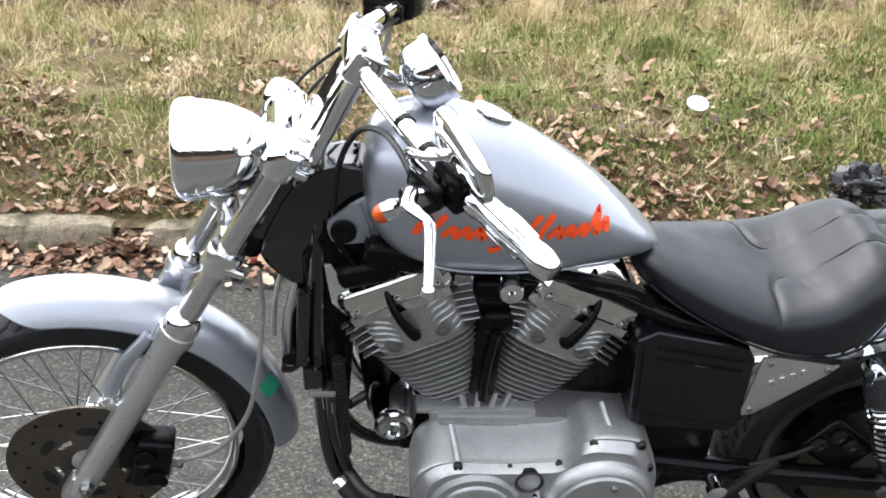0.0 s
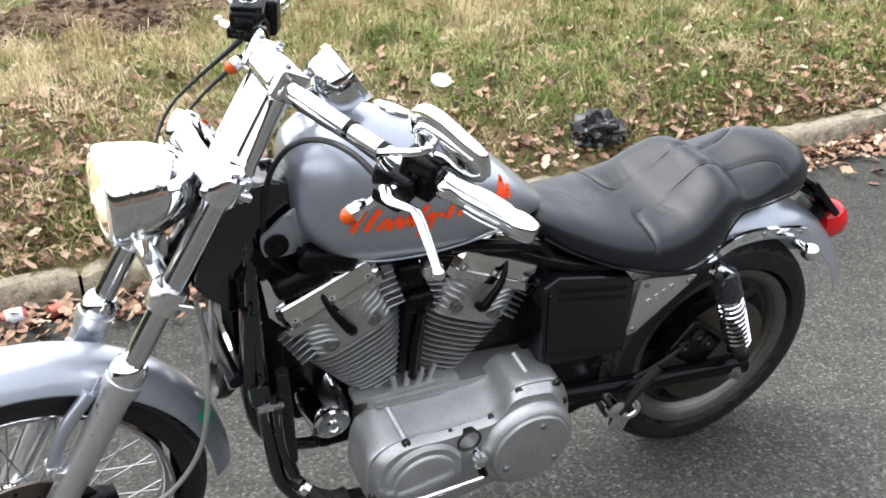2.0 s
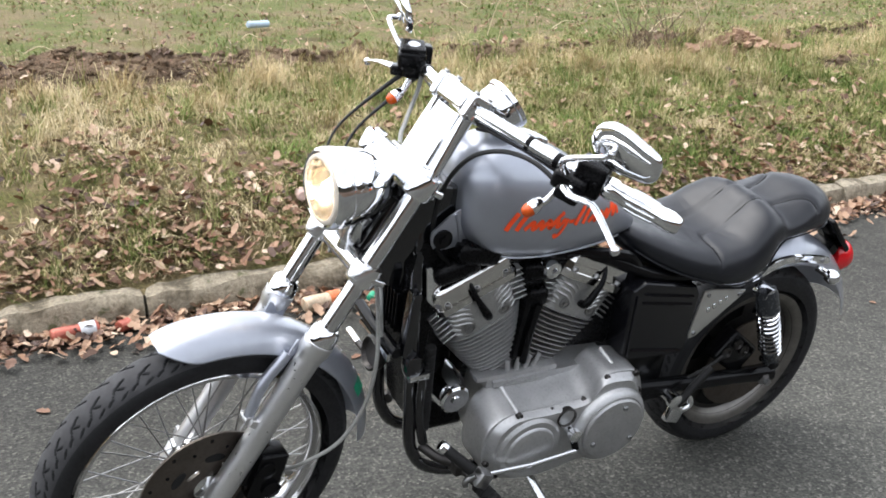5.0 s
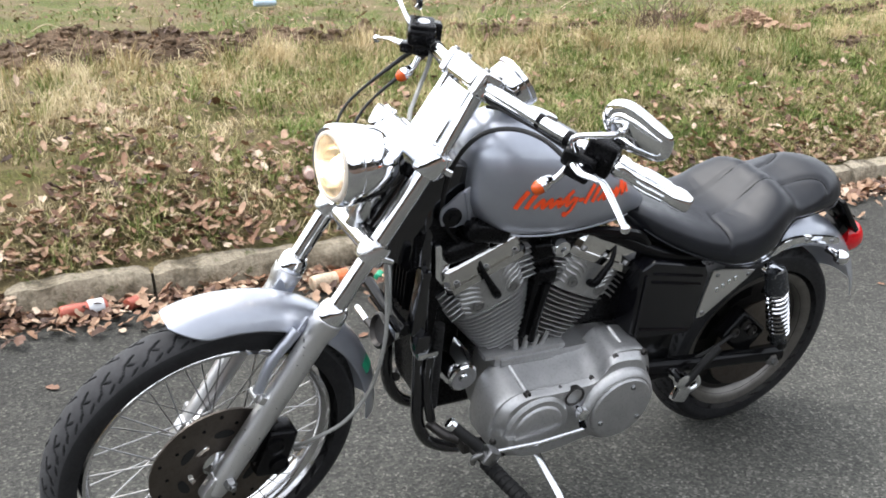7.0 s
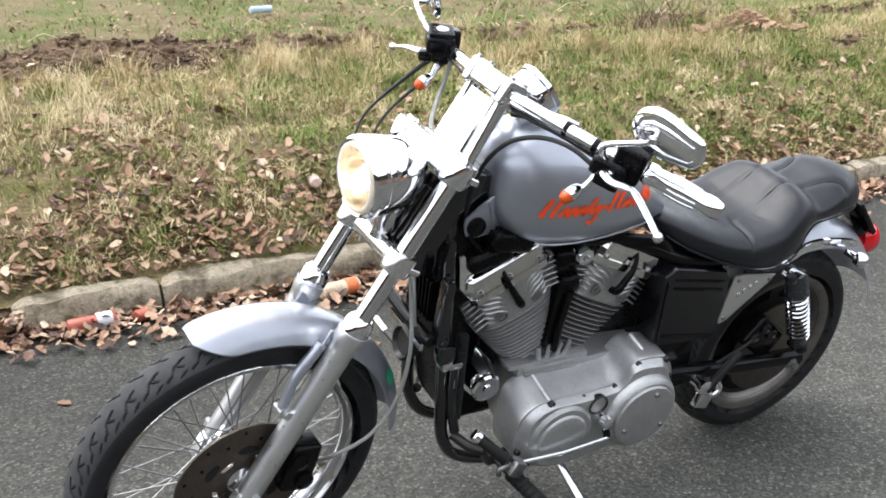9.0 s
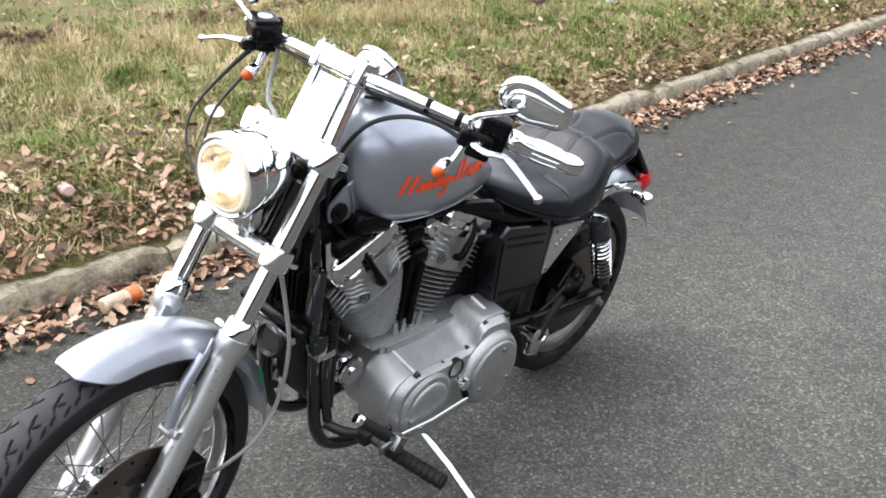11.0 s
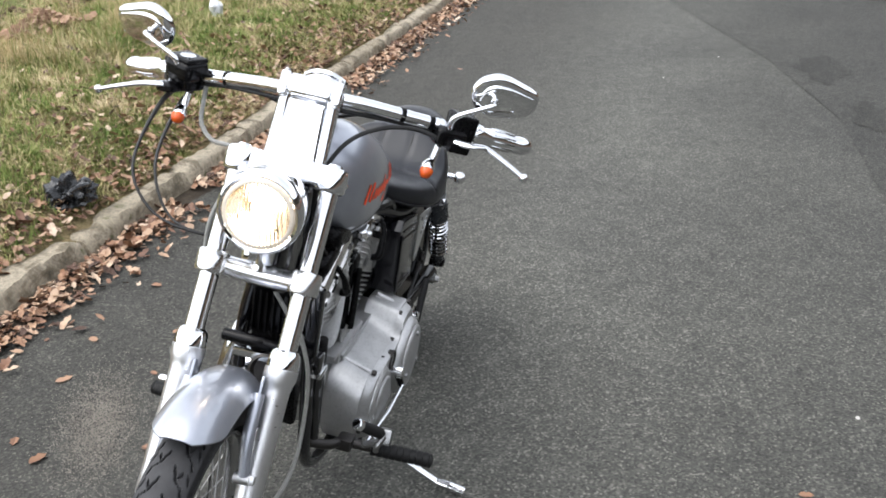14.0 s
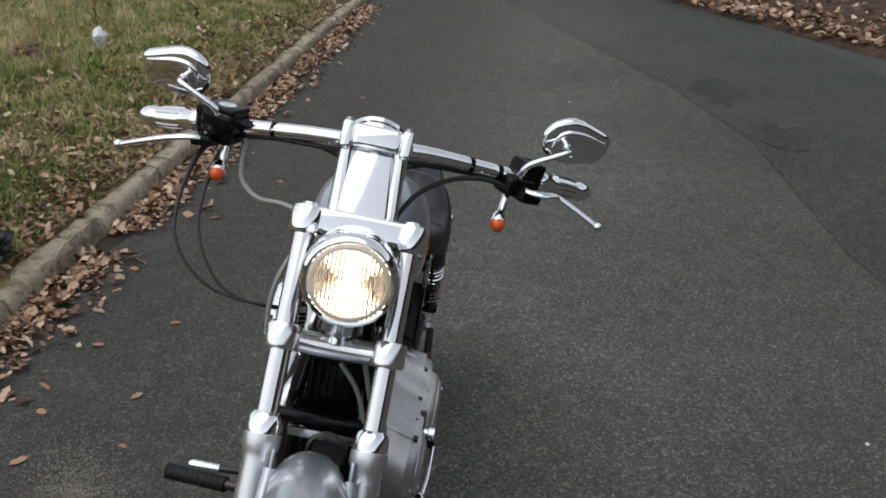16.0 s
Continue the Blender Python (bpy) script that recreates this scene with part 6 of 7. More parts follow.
def cylinder(foot, head, tag):
    foot, head = Vector(foot), Vector(head)
    d = (head - foot).normalized()
    u = Vector((d.z, 0, -d.x))
    L = (head - foot).length
    # barrel coloured near-black: the shade between the fins is painted on it
    bm = bm_new()
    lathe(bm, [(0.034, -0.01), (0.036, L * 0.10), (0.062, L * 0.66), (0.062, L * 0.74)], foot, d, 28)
    cy = part("cylinder", bm, GAP_SHADE, bike, tag)
    n = 13
    for k in range(n):
        f = k / (n - 1)
        h = L * (0.105 + 0.545 * f)
        w = 0.112 + 0.106 * f ** 0.85
        dep = 0.134 + 0.040 * f ** 0.8
        bm = bm_new()
        o = round_outline(w, dep)
        p = foot + d * h
        add_rings(bm, [[p + u * a + Vector((0, b, 0)) + d * z for a, b in [(q[0] * g, q[1] * g) for q in o]] for z, g in ((-0.0015, 0.985), (-0.0009, 1.0), (0.0009, 1.0), (0.0015, 0.985))])
        part("cooling_fin", bm, FIN, cy)
    # head: stepped fins at the two ends, plain face in the middle
    bm = bm_new()
    p = foot + d * (L * 0.82)
    turn = Matrix((u, Vector((0, 1, 0)), d)).transposed()
    add_rings(bm, [[p + u * a + Vector((0, b, 0)) + d * z for a, b in round_outline(w, q, 4.5)] for z, w, q in ((-0.050, 0.160, 0.160), (-0.046, 0.172, 0.168), (0.0, 0.178, 0.174), (0.040, 0.172, 0.172), (0.044, 0.160, 0.164))])
    hd = part("cylinder_head", bm, FIN, bike, "cast alloy cylinder head")
    for k in range(6):
        z = L * (0.70 + 0.048 * k)
        for sgn in (-1, 1):
            bm = bm_new()
            box(bm, foot + d * (z + 0.004) + u * sgn * (0.093 + 0.001 * k), (0.040 + 0.002 * k, 0.152 - 0.004 * k, 0.0036), turn @ Matrix.Rotation(radians(sgn * 12), 3, "Y"), 0.0012, 1)
            part("head_fin", bm, FIN, hd)
    # cast ridges on the side of the head, sweeping down round the plug recess
    def skin(a, h):
        return foot + d * h + u * a + Vector((0, -0.0865 * max(0.0, 1 - (abs(a) / 0.0885) ** 4.5) ** (1 / 4.5), 0))

    for k in range(6):
        h = L * (0.70 + 0.048 * k) + 0.004
        for sgn in (-1, 1):
            if k < 2:
                line = [(0.087, h), (0.080, h), (0.072, h - 0.001), (0.064, h - 0.003)]
            else:
                line = [(0.087, h), (0.078, h), (0.066, h - 0.001), (0.054, h - 0.002), (0.044, h - 0.006), (0.036, h - 0.012), (0.030, h - 0.017)]
            bm = bm_new()
            tube(bm, [skin(sgn * a, q) for a, q in line], [0.0034] * (len(line) - 1) + [0.0015], 8)
            part("head_ridge", bm, FIN, hd)
    for a in (-0.045, 0.045):
        bm = bm_new()
        lathe(bm, [(0.015, 0.0), (0.015, 0.002), (0.011, 0.0025), (0.010, -0.006), (0.006, -0.006), (0.006, 0.004), (0.0, 0.004)], foot + d * (L * 0.74) + u * a + Vector((0, -0.086, 0)), (0, -1, 0), 18)
        part("head_bolt", bm, BOLT, hd)
    # plug and lead
    lay = -1 if d.x < 0 else 1
    pl = foot + d * (L * 0.78) + Vector((0, -0.087, 0))
    bm = bm_new()
    tube(bm, [pl + Vector((0, 0.01, 0)), pl + Vector((0, -0.014, 0)) + d * 0.006, pl + Vector((0, -0.016, 0)) + d * 0.035 + u * lay * 0.006, pl + Vector((0, -0.012, 0)) + d * 0.075 + u * lay * 0.012, pl + Vector((0, 0.010, 0)) + d * 0.110 + u * lay * 0.010, pl + Vector((0, 0.06, 0)) + d * 0.125], [0.008, 0.0105, 0.009, 0.0065, 0.0045, 0.0045], 12)
    part("plug_lead", bm, BLACK_PLASTIC, hd, "black plug lead")
    # rocker box
    bm = bm_new()
    top = foot + d * L
    sections = []
    for z, w, dep in ((-0.010, 0.204, 0.178), (0.008, 0.206, 0.180), (0.010, 0.198, 0.172), (0.028, 0.196, 0.170), (0.030, 0.202, 0.176), (0.046, 0.198, 0.173), (0.053, 0.190, 0.166), (0.057, 0.176, 0.154), (0.060, 0.080, 0.080)):
        sections.append([top + d * z + u * a + Vector((0, b, 0)) for a, b in fin_outline(0, w, dep)])
    add_rings(bm, sections)
    rb = part("rocker_cover", bm, ROCKER, bike, "polished rocker cover", 30)
    for a in (-0.075, 0.0, 0.075):
        bm = bm_new()
        bolt(bm, top + d * 0.010 + u * a + Vector((0, -0.086, 0)), d, 0.007, 0.010)
        part("cover_bolt", bm, BOLT, rb)


cylinder((0.752, 0, 0.466), (0.630, 0, 0.740), "front cylinder with rows of cooling fins")
cylinder((0.826, 0, 0.460), (0.946, 0, 0.712), "rear cylinder with rows of cooling fins")


def cases():
    bm = bm_new()
    slab(bm, rounded([(0.705, 0.40), (0.715, 0.455), (0.76, 0.482), (0.86, 0.482), (0.98, 0.480), (1.05, 0.47), (1.095, 0.39), (1.09, 0.29), (1.00, 0.235), (0.80, 0.215), (0.72, 0.255), (0.700, 0.33)], 4), -0.10, 0.03, 0.01)
    en = part("crankcase", bm, ALLOY, bike, "cast alloy crankcase")
    bm = bm_new()
    box(bm, (0.785, -0.030, 0.480), (0.20, 0.13, 0.030), None, 0.008)
    box(bm, (0.715, -0.072, 0.492), (0.11, 0.040, 0.012), Matrix.Rotation(radians(3), 3, "Y"), 0.003)
    box(bm, (0.780, -0.096, 0.480), (0.16, 0.012, 0.010), Matrix.Rotation(radians(2), 3, "Y"), 0.003)
    for x, a in ((0.752, 18), (0.775, 0), (0.800, -16), (0.822, -26)):
        tube(bm, [(x, -0.078, 0.488), (x - 0.028 * math.sin(radians(a)), -0.080, 0.530)], [0.007, 0.005], 8, False)
    for dy, dz in ((-0.100, 0.470), (-0.088, 0.482)):
        box(bm, (0.775, dy, dz), (0.15, 0.006, 0.006), Matrix.Rotation(radians(4), 3, "Y"), 0.002)
    part("crankcase_top", bm, ALLOY, en)
    bm = bm_new()
    box(bm, (0.787, -0.035, 0.615), (0.048, 0.09, 0.19), Matrix.Rotation(radians(4), 3, "Y"), 0.008)
    tube(bm, [(0.782, -0.088, 0.52), (0.786, -0.090, 0.60), (0.798, -0.088, 0.68)], 0.009, 10)
    part("breather", bm, BLACK, bike, "black breather block between the cylinders")
    # primary cover: rim, sloping top shelf, raised face
    rim = [(0.652, 0.385, 0.020), (0.670, 0.420, 0.030), (0.715, 0.441, 0.032), (0.800, 0.437, 0.032), (0.880, 0.437, 0.032), (0.934, 0.444, 0.030), (0.974, 0.492, 0.016), (1.040, 0.492, 0.010), (1.076, 0.478, 0.006), (1.103, 0.430, 0.0), (1.114, 0.360, 0.0), (1.098, 0.285, 0.0), (1.030, 0.245, 0.0), (0.930, 0.242, 0.0), (0.850, 0.230, 0.0), (0.760, 0.230, 0.0), (0.682, 0.262, 0.0), (0.650, 0.320, 0.0)]
    front = rounded([(x, z) for x, z, r in rim], 5)
    rear = rounded([(x, z + r) for x, z, r in rim], 5)

    def ring(line, y, k):
        return [Vector((0.88 + (x - 0.88) * k, y, 0.36 + (z - 0.36) * k)) for x, z in line]

    bm = bm_new()
    add_rings(bm, [ring(rear, -0.080, 1.0), ring(rear, -0.092, 1.0), ring(front, -0.158, 1.0), ring(front, -0.166, 0.996), ring(front, -0.169, 0.985), ring(front, -0.169, 0.955), ring(front, -0.172, 0.94), ring(front, -0.183, 0.915), ring(front, -0.189, 0.88), ring(front, -0.190, 0.80)])
    pc = part("primary_cover", bm, ALLOY, bike, "cast alloy primary cover", 32)
    bm = bm_new()
    lathe(bm, [(0.108, -0.03), (0.106, 0.004), (0.100, 0.016), (0.092, 0.021), (0.088, 0.020)], (1.000, -0.190, 0.352), (0, -1, 0), 48, False)
    part("clutch_boss", bm, ALLOY, pc, "", 32)
    bm = bm_new()
    lathe(bm, [(0.088, 0.0), (0.088, 0.024), (0.084, 0.028), (0.055, 0.031), (0.0, 0.032)], (1.000, -0.190, 0.352), (0, -1, 0), 48)
    dc = part("derby_cover", bm, ALLOY, pc, "round polished clutch cover", 32)
    for a in (75, 205, 325):
        bm = bm_new()
        bolt(bm, (1.0 + 0.066 * math.cos(radians(a)), -0.219, 0.352 + 0.066 * math.sin(radians(a))), (0, -1, 0), 0.007, 0.006)
        part("cover_screw", bm, BOLT, pc)
    bm = bm_new()
    lathe(bm, [(0.092, -0.02), (0.088, 0.004), (0.081, 0.010), (0.068, 0.011), (0.065, 0.015), (0.061, 0.017), (0.030, 0.018), (0.0, 0.018)], (0.768, -0.188, 0.340), (0, -1, 0), 48, False)
    part("alternator_boss", bm, ALLOY, pc, "round alternator boss", 32)
    # ribs over the shelf
    for p0, p1 in (((0.736, -0.172, 0.436), (0.724, -0.094, 0.468)), ((0.668, -0.170, 0.312), (0.662, -0.10, 0.345)), ((1.014, -0.14, 0.494), (1.006, -0.095, 0.512))):
        bm = bm_new()
        tube(bm, [p0, p1], 0.0075, 10, False)
        part("cover_rib", bm, ALLOY, pc)
    for x, y, z in ((0.734, -0.172, 0.438), (0.830, -0.166, 0.425), (0.922, -0.166, 0.431), (0.980, -0.166, 0.484), (1.070, -0.166, 0.476), (0.665, -0.168, 0.31), (0.70, -0.166, 0.262), (1.092, -0.166, 0.418)):
        bm = bm_new()
        bolt(bm, (x, y, z), (0, -1, 0), 0.0085, 0.011)
        part("cover_bolt", bm, DARK_STEEL, pc)
    bm = bm_new()
    lathe(bm, [(0.027, -0.01), (0.027, 0.004), (0.025, 0.006), (0.021, 0.001), (0.012, -0.002), (0.0, -0.003)], (0.866, -0.189, 0.406), (0, -1, 0), 28)
    part("inspection_plug", bm, DARK_STEEL, pc, "dark inspection plug")
    bm = bm_new()
    lathe(bm, [(0.012, 0), (0.012, 0.02), (0.017, 0.022), (0.017, 0.036), (0.010, 0.04)], (0.881, -0.185, 0.366), (0, -1, 0), 14)
    part("shift_shaft", bm, CHROME, pc, "chrome end of the gear shift shaft")
    bm = bm_new()
    tube(bm, [(0.881, -0.208, 0.366), (0.884, -0.214, 0.345), (0.889, -0.220, 0.326)], [0.012, 0.009, 0.009], 10)
    part("shift_arm", bm, BLACK, pc, "black gear shift arm")
    # canister in front of the crankcase
    bm = bm_new()
    lathe(bm, [(0.020, -0.12), (0.040, -0.105), (0.046, -0.04), (0.048, 0.04), (0.046, 0.080), (0.038, 0.112), (0.034, 0.120)], (0.620, 0.05, 0.444), Vector((0.0, -1.0, -0.05)), 32)
    hn = part("oil_filter", bm, CHROME, bike, "chrome canister mirroring the black frame")
    bm = bm_new()
    lathe(bm, [(0.036, 0.112), (0.038, 0.116), (0.038, 0.124), (0.033, 0.128), (0.012, 0.125), (0.010, 0.130), (0.0, 0.130)], (0.620, 0.05, 0.444), Vector((0.0, -1.0, -0.05)), 32)
    part("canister_cap", bm, CHROME, hn, "chrome cap")
    # round chrome key switch and coil cover between the cylinders
    bm = bm_new()
    lathe(bm, [(0.022, -0.02), (0.024, 0.0), (0.020, 0.008), (0.008, 0.010), (0.006, 0.018)], (0.818, -0.085, 0.768), (0, -1, 0), 20)
    part("ignition_switch", bm, CHROME, bike, "chrome ignition switch")
    # two of these are added black fillers, darkening open gaps behind the canister
    for nm, at, sz, ang in (("coil_cover", (0.815, -0.05, 0.755), (0.12, 0.05, 0.05), 0), ("sensor_block", (0.80, -0.06, 0.69), (0.06, 0.05, 0.05), 0), ("coil_bracket", (0.575, -0.050, 0.802), (0.11, 0.075, 0.046), -14), ("intake_block", (0.62, -0.060, 0.838), (0.11, 0.07, 0.05), 12), ("gap_filler", (0.605, 0.055, 0.50), (0.10, 0.06, 0.26), -6), ("lower_filler", (0.690, 0.090, 0.365), (0.12, 0.06, 0.28), 0), ("intake_manifold", (0.79, -0.010, 0.66), (0.07, 0.10, 0.14), 0), ("oil_tank", (1.00, 0.01, 0.60), (0.14, 0.15, 0.20), 6)):
        bm = bm_new()
        box(bm, at, sz, Matrix.Rotation(radians(ang), 3, "Y"), 0.020, 3)
        part(nm, bm, BLACK_PLASTIC, bike)
    bm = bm_new()
    tube(bm, [(0.54, -0.05, 0.80), (0.60, -0.07, 0.78), (0.68, -0.06, 0.80), (0.76, -0.05, 0.79)], 0.012, 8)
    tube(bm, [(0.86, -0.07, 0.80), (0.95, -0.085, 0.79), (1.04, -0.09, 0.765), (1.09, -0.085, 0.70)], 0.013, 8)
    tube(bm, [(0.52, -0.06, 0.86), (0.56, -0.075, 0.80), (0.56, -0.07, 0.72)], 0.006, 8)
    part("wiring_loom", bm, BLACK, bike, "black wiring under the tank")
    bm = bm_new()
    tube(bm, [(0.61, 0.06, 0.66), (0.545, 0.10, 0.60), (0.522, 0.125, 0.50), (0.55, 0.15, 0.38), (0.65, 0.18, 0.31), (0.95, 0.20, 0.30), (1.6, 0.20, 0.30)], 0.021, 14)
    tube(bm, [(0.97, 0.10, 0.66), (0.98, 0.17, 0.60), (0.96, 0.19, 0.45), (1.05, 0.19, 0.33), (1.6, 0.20, 0.34)], 0.021, 14)
    part("exhaust_pipe", bm, DULL_CHROME, bike, "chrome exhaust pipe")
    bm = bm_new()
    lathe(bm, [(0.02, -0.03), (0.080, -0.02), (0.086, 0.0), (0.086, 0.03), (0.078, 0.038), (0.0, 0.042)], (0.80, 0.15, 0.66), (0, 1, 0), 40)
    part("air_cleaner", bm, CHROME, bike, "round chrome air cleaner")


cases()


def frame_parts():
    for s in (-1, 1):
        bm = bm_new()
        tube(bm, [(0.500, s * 0.02, 0.915), (0.490, s * 0.045, 0.82), (0.482, s * 0.075, 0.66), (0.492, s * 0.085, 0.46), (0.510, s * 0.085, 0.33), (0.570, s * 0.085, 0.255), (0.70, s * 0.09, 0.225), (0.95, s * 0.10, 0.225), (1.10, s * 0.105, 0.27), (1.14, s * 0.105, 0.36)], 0.0155, 14)
        part("down_tube", bm, GLOSS_BLACK, bike, "black frame tube")
        bm = bm_new()
        tube(bm, [(0.52, s * 0.02, 0.93), (0.70, s * 0.045, 0.82), (0.95, s * 0.075, 0.775), (1.15, s * 0.10, 0.70), (1.45, s * 0.105, 0.665)], 0.015, 12)
        part("top_tube", bm, BLACK, bike)
    bm = bm_new()
    lathe(bm, [(0.03, 0.60), (0.038, 0.61), (0.038, 0.73), (0.03, 0.74)], along(0, 0, 0.052), UP, 24)
    slab(bm, rounded([(0.398, 0.80), (0.402, 0.85), (0.455, 0.950), (0.505, 0.985), (0.58, 0.985), (0.61, 0.90), (0.58, 0.78), (0.47, 0.745)], 3), -0.042, 0.042, 0.010)
    part("steering_head", bm, GLOSS_BLACK, bike, "black frame neck")
    bm = bm_new()
    slab(bm, [(0.462, 0.82), (0.50, 0.875), (0.560, 0.85), (0.552, 0.72), (0.540, 0.55), (0.530, 0.40), (0.516, 0.385), (0.500, 0.42), (0.484, 0.58), (0.470, 0.70)], -0.055, 0.055, 0.012)
    part("front_cover", bm, BLACK_PLASTIC, bike, "black cover between the down tubes")
    bm = bm_new()
    slab(bm, [(0.500, 0.815), (0.512, 0.818), (0.556, 0.735), (0.557, 0.712), (0.542, 0.698), (0.510, 0.735)], -0.070, -0.060, 0.003)
    part("mount_bracket", bm, CHROME, bike, "chrome bracket ahead of the front rocker cover")
    # regulator and cover between the tubes
    bm = bm_new()
    box(bm, (0.478, 0, 0.70), (0.035, 0.105, 0.11), Matrix.Rotation(radians(3), 3, "Y"), 0.008)
    rg = part("regulator", bm, BLACK, bike, "black regulator panel on the down tubes")
    for k in range(7):
        bm = bm_new()
        box(bm, (0.458, -0.045 + 0.015 * k, 0.70), (0.016, 0.004, 0.10), None, 0.001, 1)
        part("cooling_rib", bm, BLACK, rg)
    bm = bm_new()
    tube(bm, [(0.436, -0.10, 0.634), (0.430, 0, 0.638), (0.436, 0.10, 0.634)], 0.014, 12)
    part("cross_bar", bm, BLACK, bike)
    bm = bm_new()
    box(bm, (0.432, 0.0, 0.604), (0.014, 0.15, 0.020), None, 0.004)
    part("bracket_plate", bm, DULL_CHROME, bike)
    bm = bm_new()
    lathe(bm, [(0.030, 0.0), (0.040, 0.012), (0.042, 0.030), (0.036, 0.034), (0.030, 0.024), (0.0, 0.022)], (0.448, -0.008, 0.570), (-1, 0, 0.20), 28)
    part("horn", bm, DARK_STEEL, bike, "round horn between the frame tubes")
    bm = bm_new()
    tube(bm, [(0.448, 0.01, 0.775), (0.425, -0.015, 0.765), (0.412, -0.050, 0.725), (0.408, -0.072, 0.665)], 0.0045, 8)
    part("speedometer_cable", bm, GREY_CABLE, bike, "pale grey cable looping between the fork legs")
    # left side box on the down tube
    bm = bm_new()
    box(bm, (0.462, -0.092, 0.70), (0.022, 0.030, 0.16), Matrix.Rotation(radians(4), 3, "Y"), 0.005)
    box(bm, (0.475, -0.098, 0.595), (0.036, 0.036, 0.05), None, 0.01)
    tube(bm, [(0.505, -0.10, 0.57), (0.51, -0.10, 0.45), (0.53, -0.10, 0.36)], 0.012, 12)
    part("side_bracket", bm, GLOSS_BLACK, bike)
    bm = bm_new()
    box(bm, (0.49, -0.10, 0.565), (0.05, 0.035, 0.016), None, 0.004)
    part("tube_clip", bm, DULL_CHROME, bike)
    # battery box
    bm = bm_new()
    slab(bm, [(1.040, 0.690), (1.075, 0.708), (1.245, 0.668), (1.262, 0.640), (1.262, 0.475), (1.245, 0.462), (1.075, 0.480), (1.050, 0.50)], -0.128, 0.02, 0.008, 3)
    bb_ = part("battery_box", bm, BOX_PLASTIC, bike, "ribbed black plastic battery box", 30)
    for z0 in (0.664, 0.640, 0.500):
        bm = bm_new()
        tube(bm, [(1.078, -0.129, z0 + 0.012), (1.16, -0.1295, z0 - 0.006), (1.240, -0.129, z0 - 0.024)], 0.0035, 6)
        part("box_rib", bm, BOX_PLASTIC, bb_)
    bm = bm_new()
    box(bm, (1.062, -0.131, 0.585), (0.008, 0.006, 0.18), Matrix.Rotation(radians(-4), 3, "Y"), 0.003)
    part("box_rib", bm, BOX_PLASTIC, bb_)
    # bright triangular side plate
    bm = bm_new()
    slab(bm, [(1.272, 0.650), (1.300, 0.650), (1.418, 0.627), (1.400, 0.606), (1.282, 0.512), (1.262, 0.508), (1.258, 0.520)], -0.132, -0.127, 0.002)
    pl = part("side_plate", bm, PLATE, bike, "bright triangular metal side plate")
    for x, z in ((1.288, 0.636), (1.398, 0.618), (1.272, 0.524)):
        bm = bm_new()
        bolt(bm, (x, -0.132, z), (0, -1, 0), 0.006, 0.004)
        part("plate_screw", bm, BOLT, pl)
    for k in range(4):
        bm = bm_new()
        box(bm, (1.30 + 0.018 * k, -0.133, 0.590 + 0.008 * k), (0.010, 0.003, 0.014), Matrix.Rotation(radians(-20), 3, "Y"), 0.001, 1)
        part("embossed_bar", bm, DULL_CHROME, pl)
    # frame around the shock mount and lower rear
    bm = bm_new()
    tube(bm, [(1.10, -0.09, 0.28), (1.18, -0.105, 0.33), (1.26, -0.11, 0.33)], 0.02, 12)
    box(bm, (1.16, -0.03, 0.40), (0.16, 0.14, 0.18), None, 0.02)
    part("rear_frame", bm, BLACK, bike, "black rear frame")
    # passenger foot rest
    bm = bm_new()
    lathe(bm, [(0.016, 0), (0.016, 0.03), (0.022, 0.034), (0.022, 0.05), (0.012, 0.054)], (1.238, -0.125, 0.338), (0, -1, 0), 18)
    tube(bm, [(1.238, -0.160, 0.338), (1.27, -0.165, 0.300), (1.30, -0.165, 0.312), (1.285, -0.16, 0.345)], 0.009, 10)
    box(bm, (1.255, -0.160, 0.290), (0.05, 0.02, 0.055), Matrix.Rotation(radians(20), 3, "Y"), 0.006)
    pp = part("passenger_peg", bm, CHROME, bike, "folded passenger foot peg with chrome mount")
    bm = bm_new()
    tube(bm, [(1.245, -0.172, 0.325), (1.30, -0.168, 0.385), (1.340, -0.165, 0.420)], [0.010, 0.011, 0.010], 12)
    part("peg_rubber", bm, RUBBER, pp, "black rubber peg")
    # forward foot controls
    for s in (-1, 1):
        base = Vector((0.60, s * 0.16, 0.315))
        tip = Vector((0.655, s * 0.365, 0.285))
        bm = bm_new()
        tube(bm, [(0.53, s * 0.09, 0.34), (0.56, s * 0.13, 0.325), base, base + (tip - base) * 0.30], 0.012, 12)
        box(bm, base, (0.04, 0.04, 0.034), None, 0.008)
        fc = part("foot_control", bm, DARK_STEEL, bike, "forward foot control with rubber peg")
        d = (tip - base)
        bm = bm_new()
        prof = [(0.017, 0.0)]
        for k in range(9):
            prof += [(0.0185, d.length * 0.68 * (k + 0.2) / 9), (0.0185, d.length * 0.68 * (k + 0.7) / 9), (0.0165, d.length * 0.68 * (k + 0.85) / 9)]
        prof += [(0.019, d.length * 0.70), (0.012, d.length * 0.72)]
        lathe(bm, prof, base + d * 0.30, d, 18)
        part("foot_peg", bm, RUBBER, fc, "ribbed black rubber foot peg")
        if s < 0:
            continue
        bm = bm_new()
        q = Vector((0.50, s * 0.15, 0.432))
        tube(bm, [base + Vector((-0.01, 0, 0.02)), Vector((0.54, s * 0.17, 0.37)), q, q + Vector((-0.002, s * 0.075, 0.0))], 0.008, 10)
        part("pedal_arm", bm, DARK_STEEL, fc, "dark steel pedal arm")
        bm = bm_new()
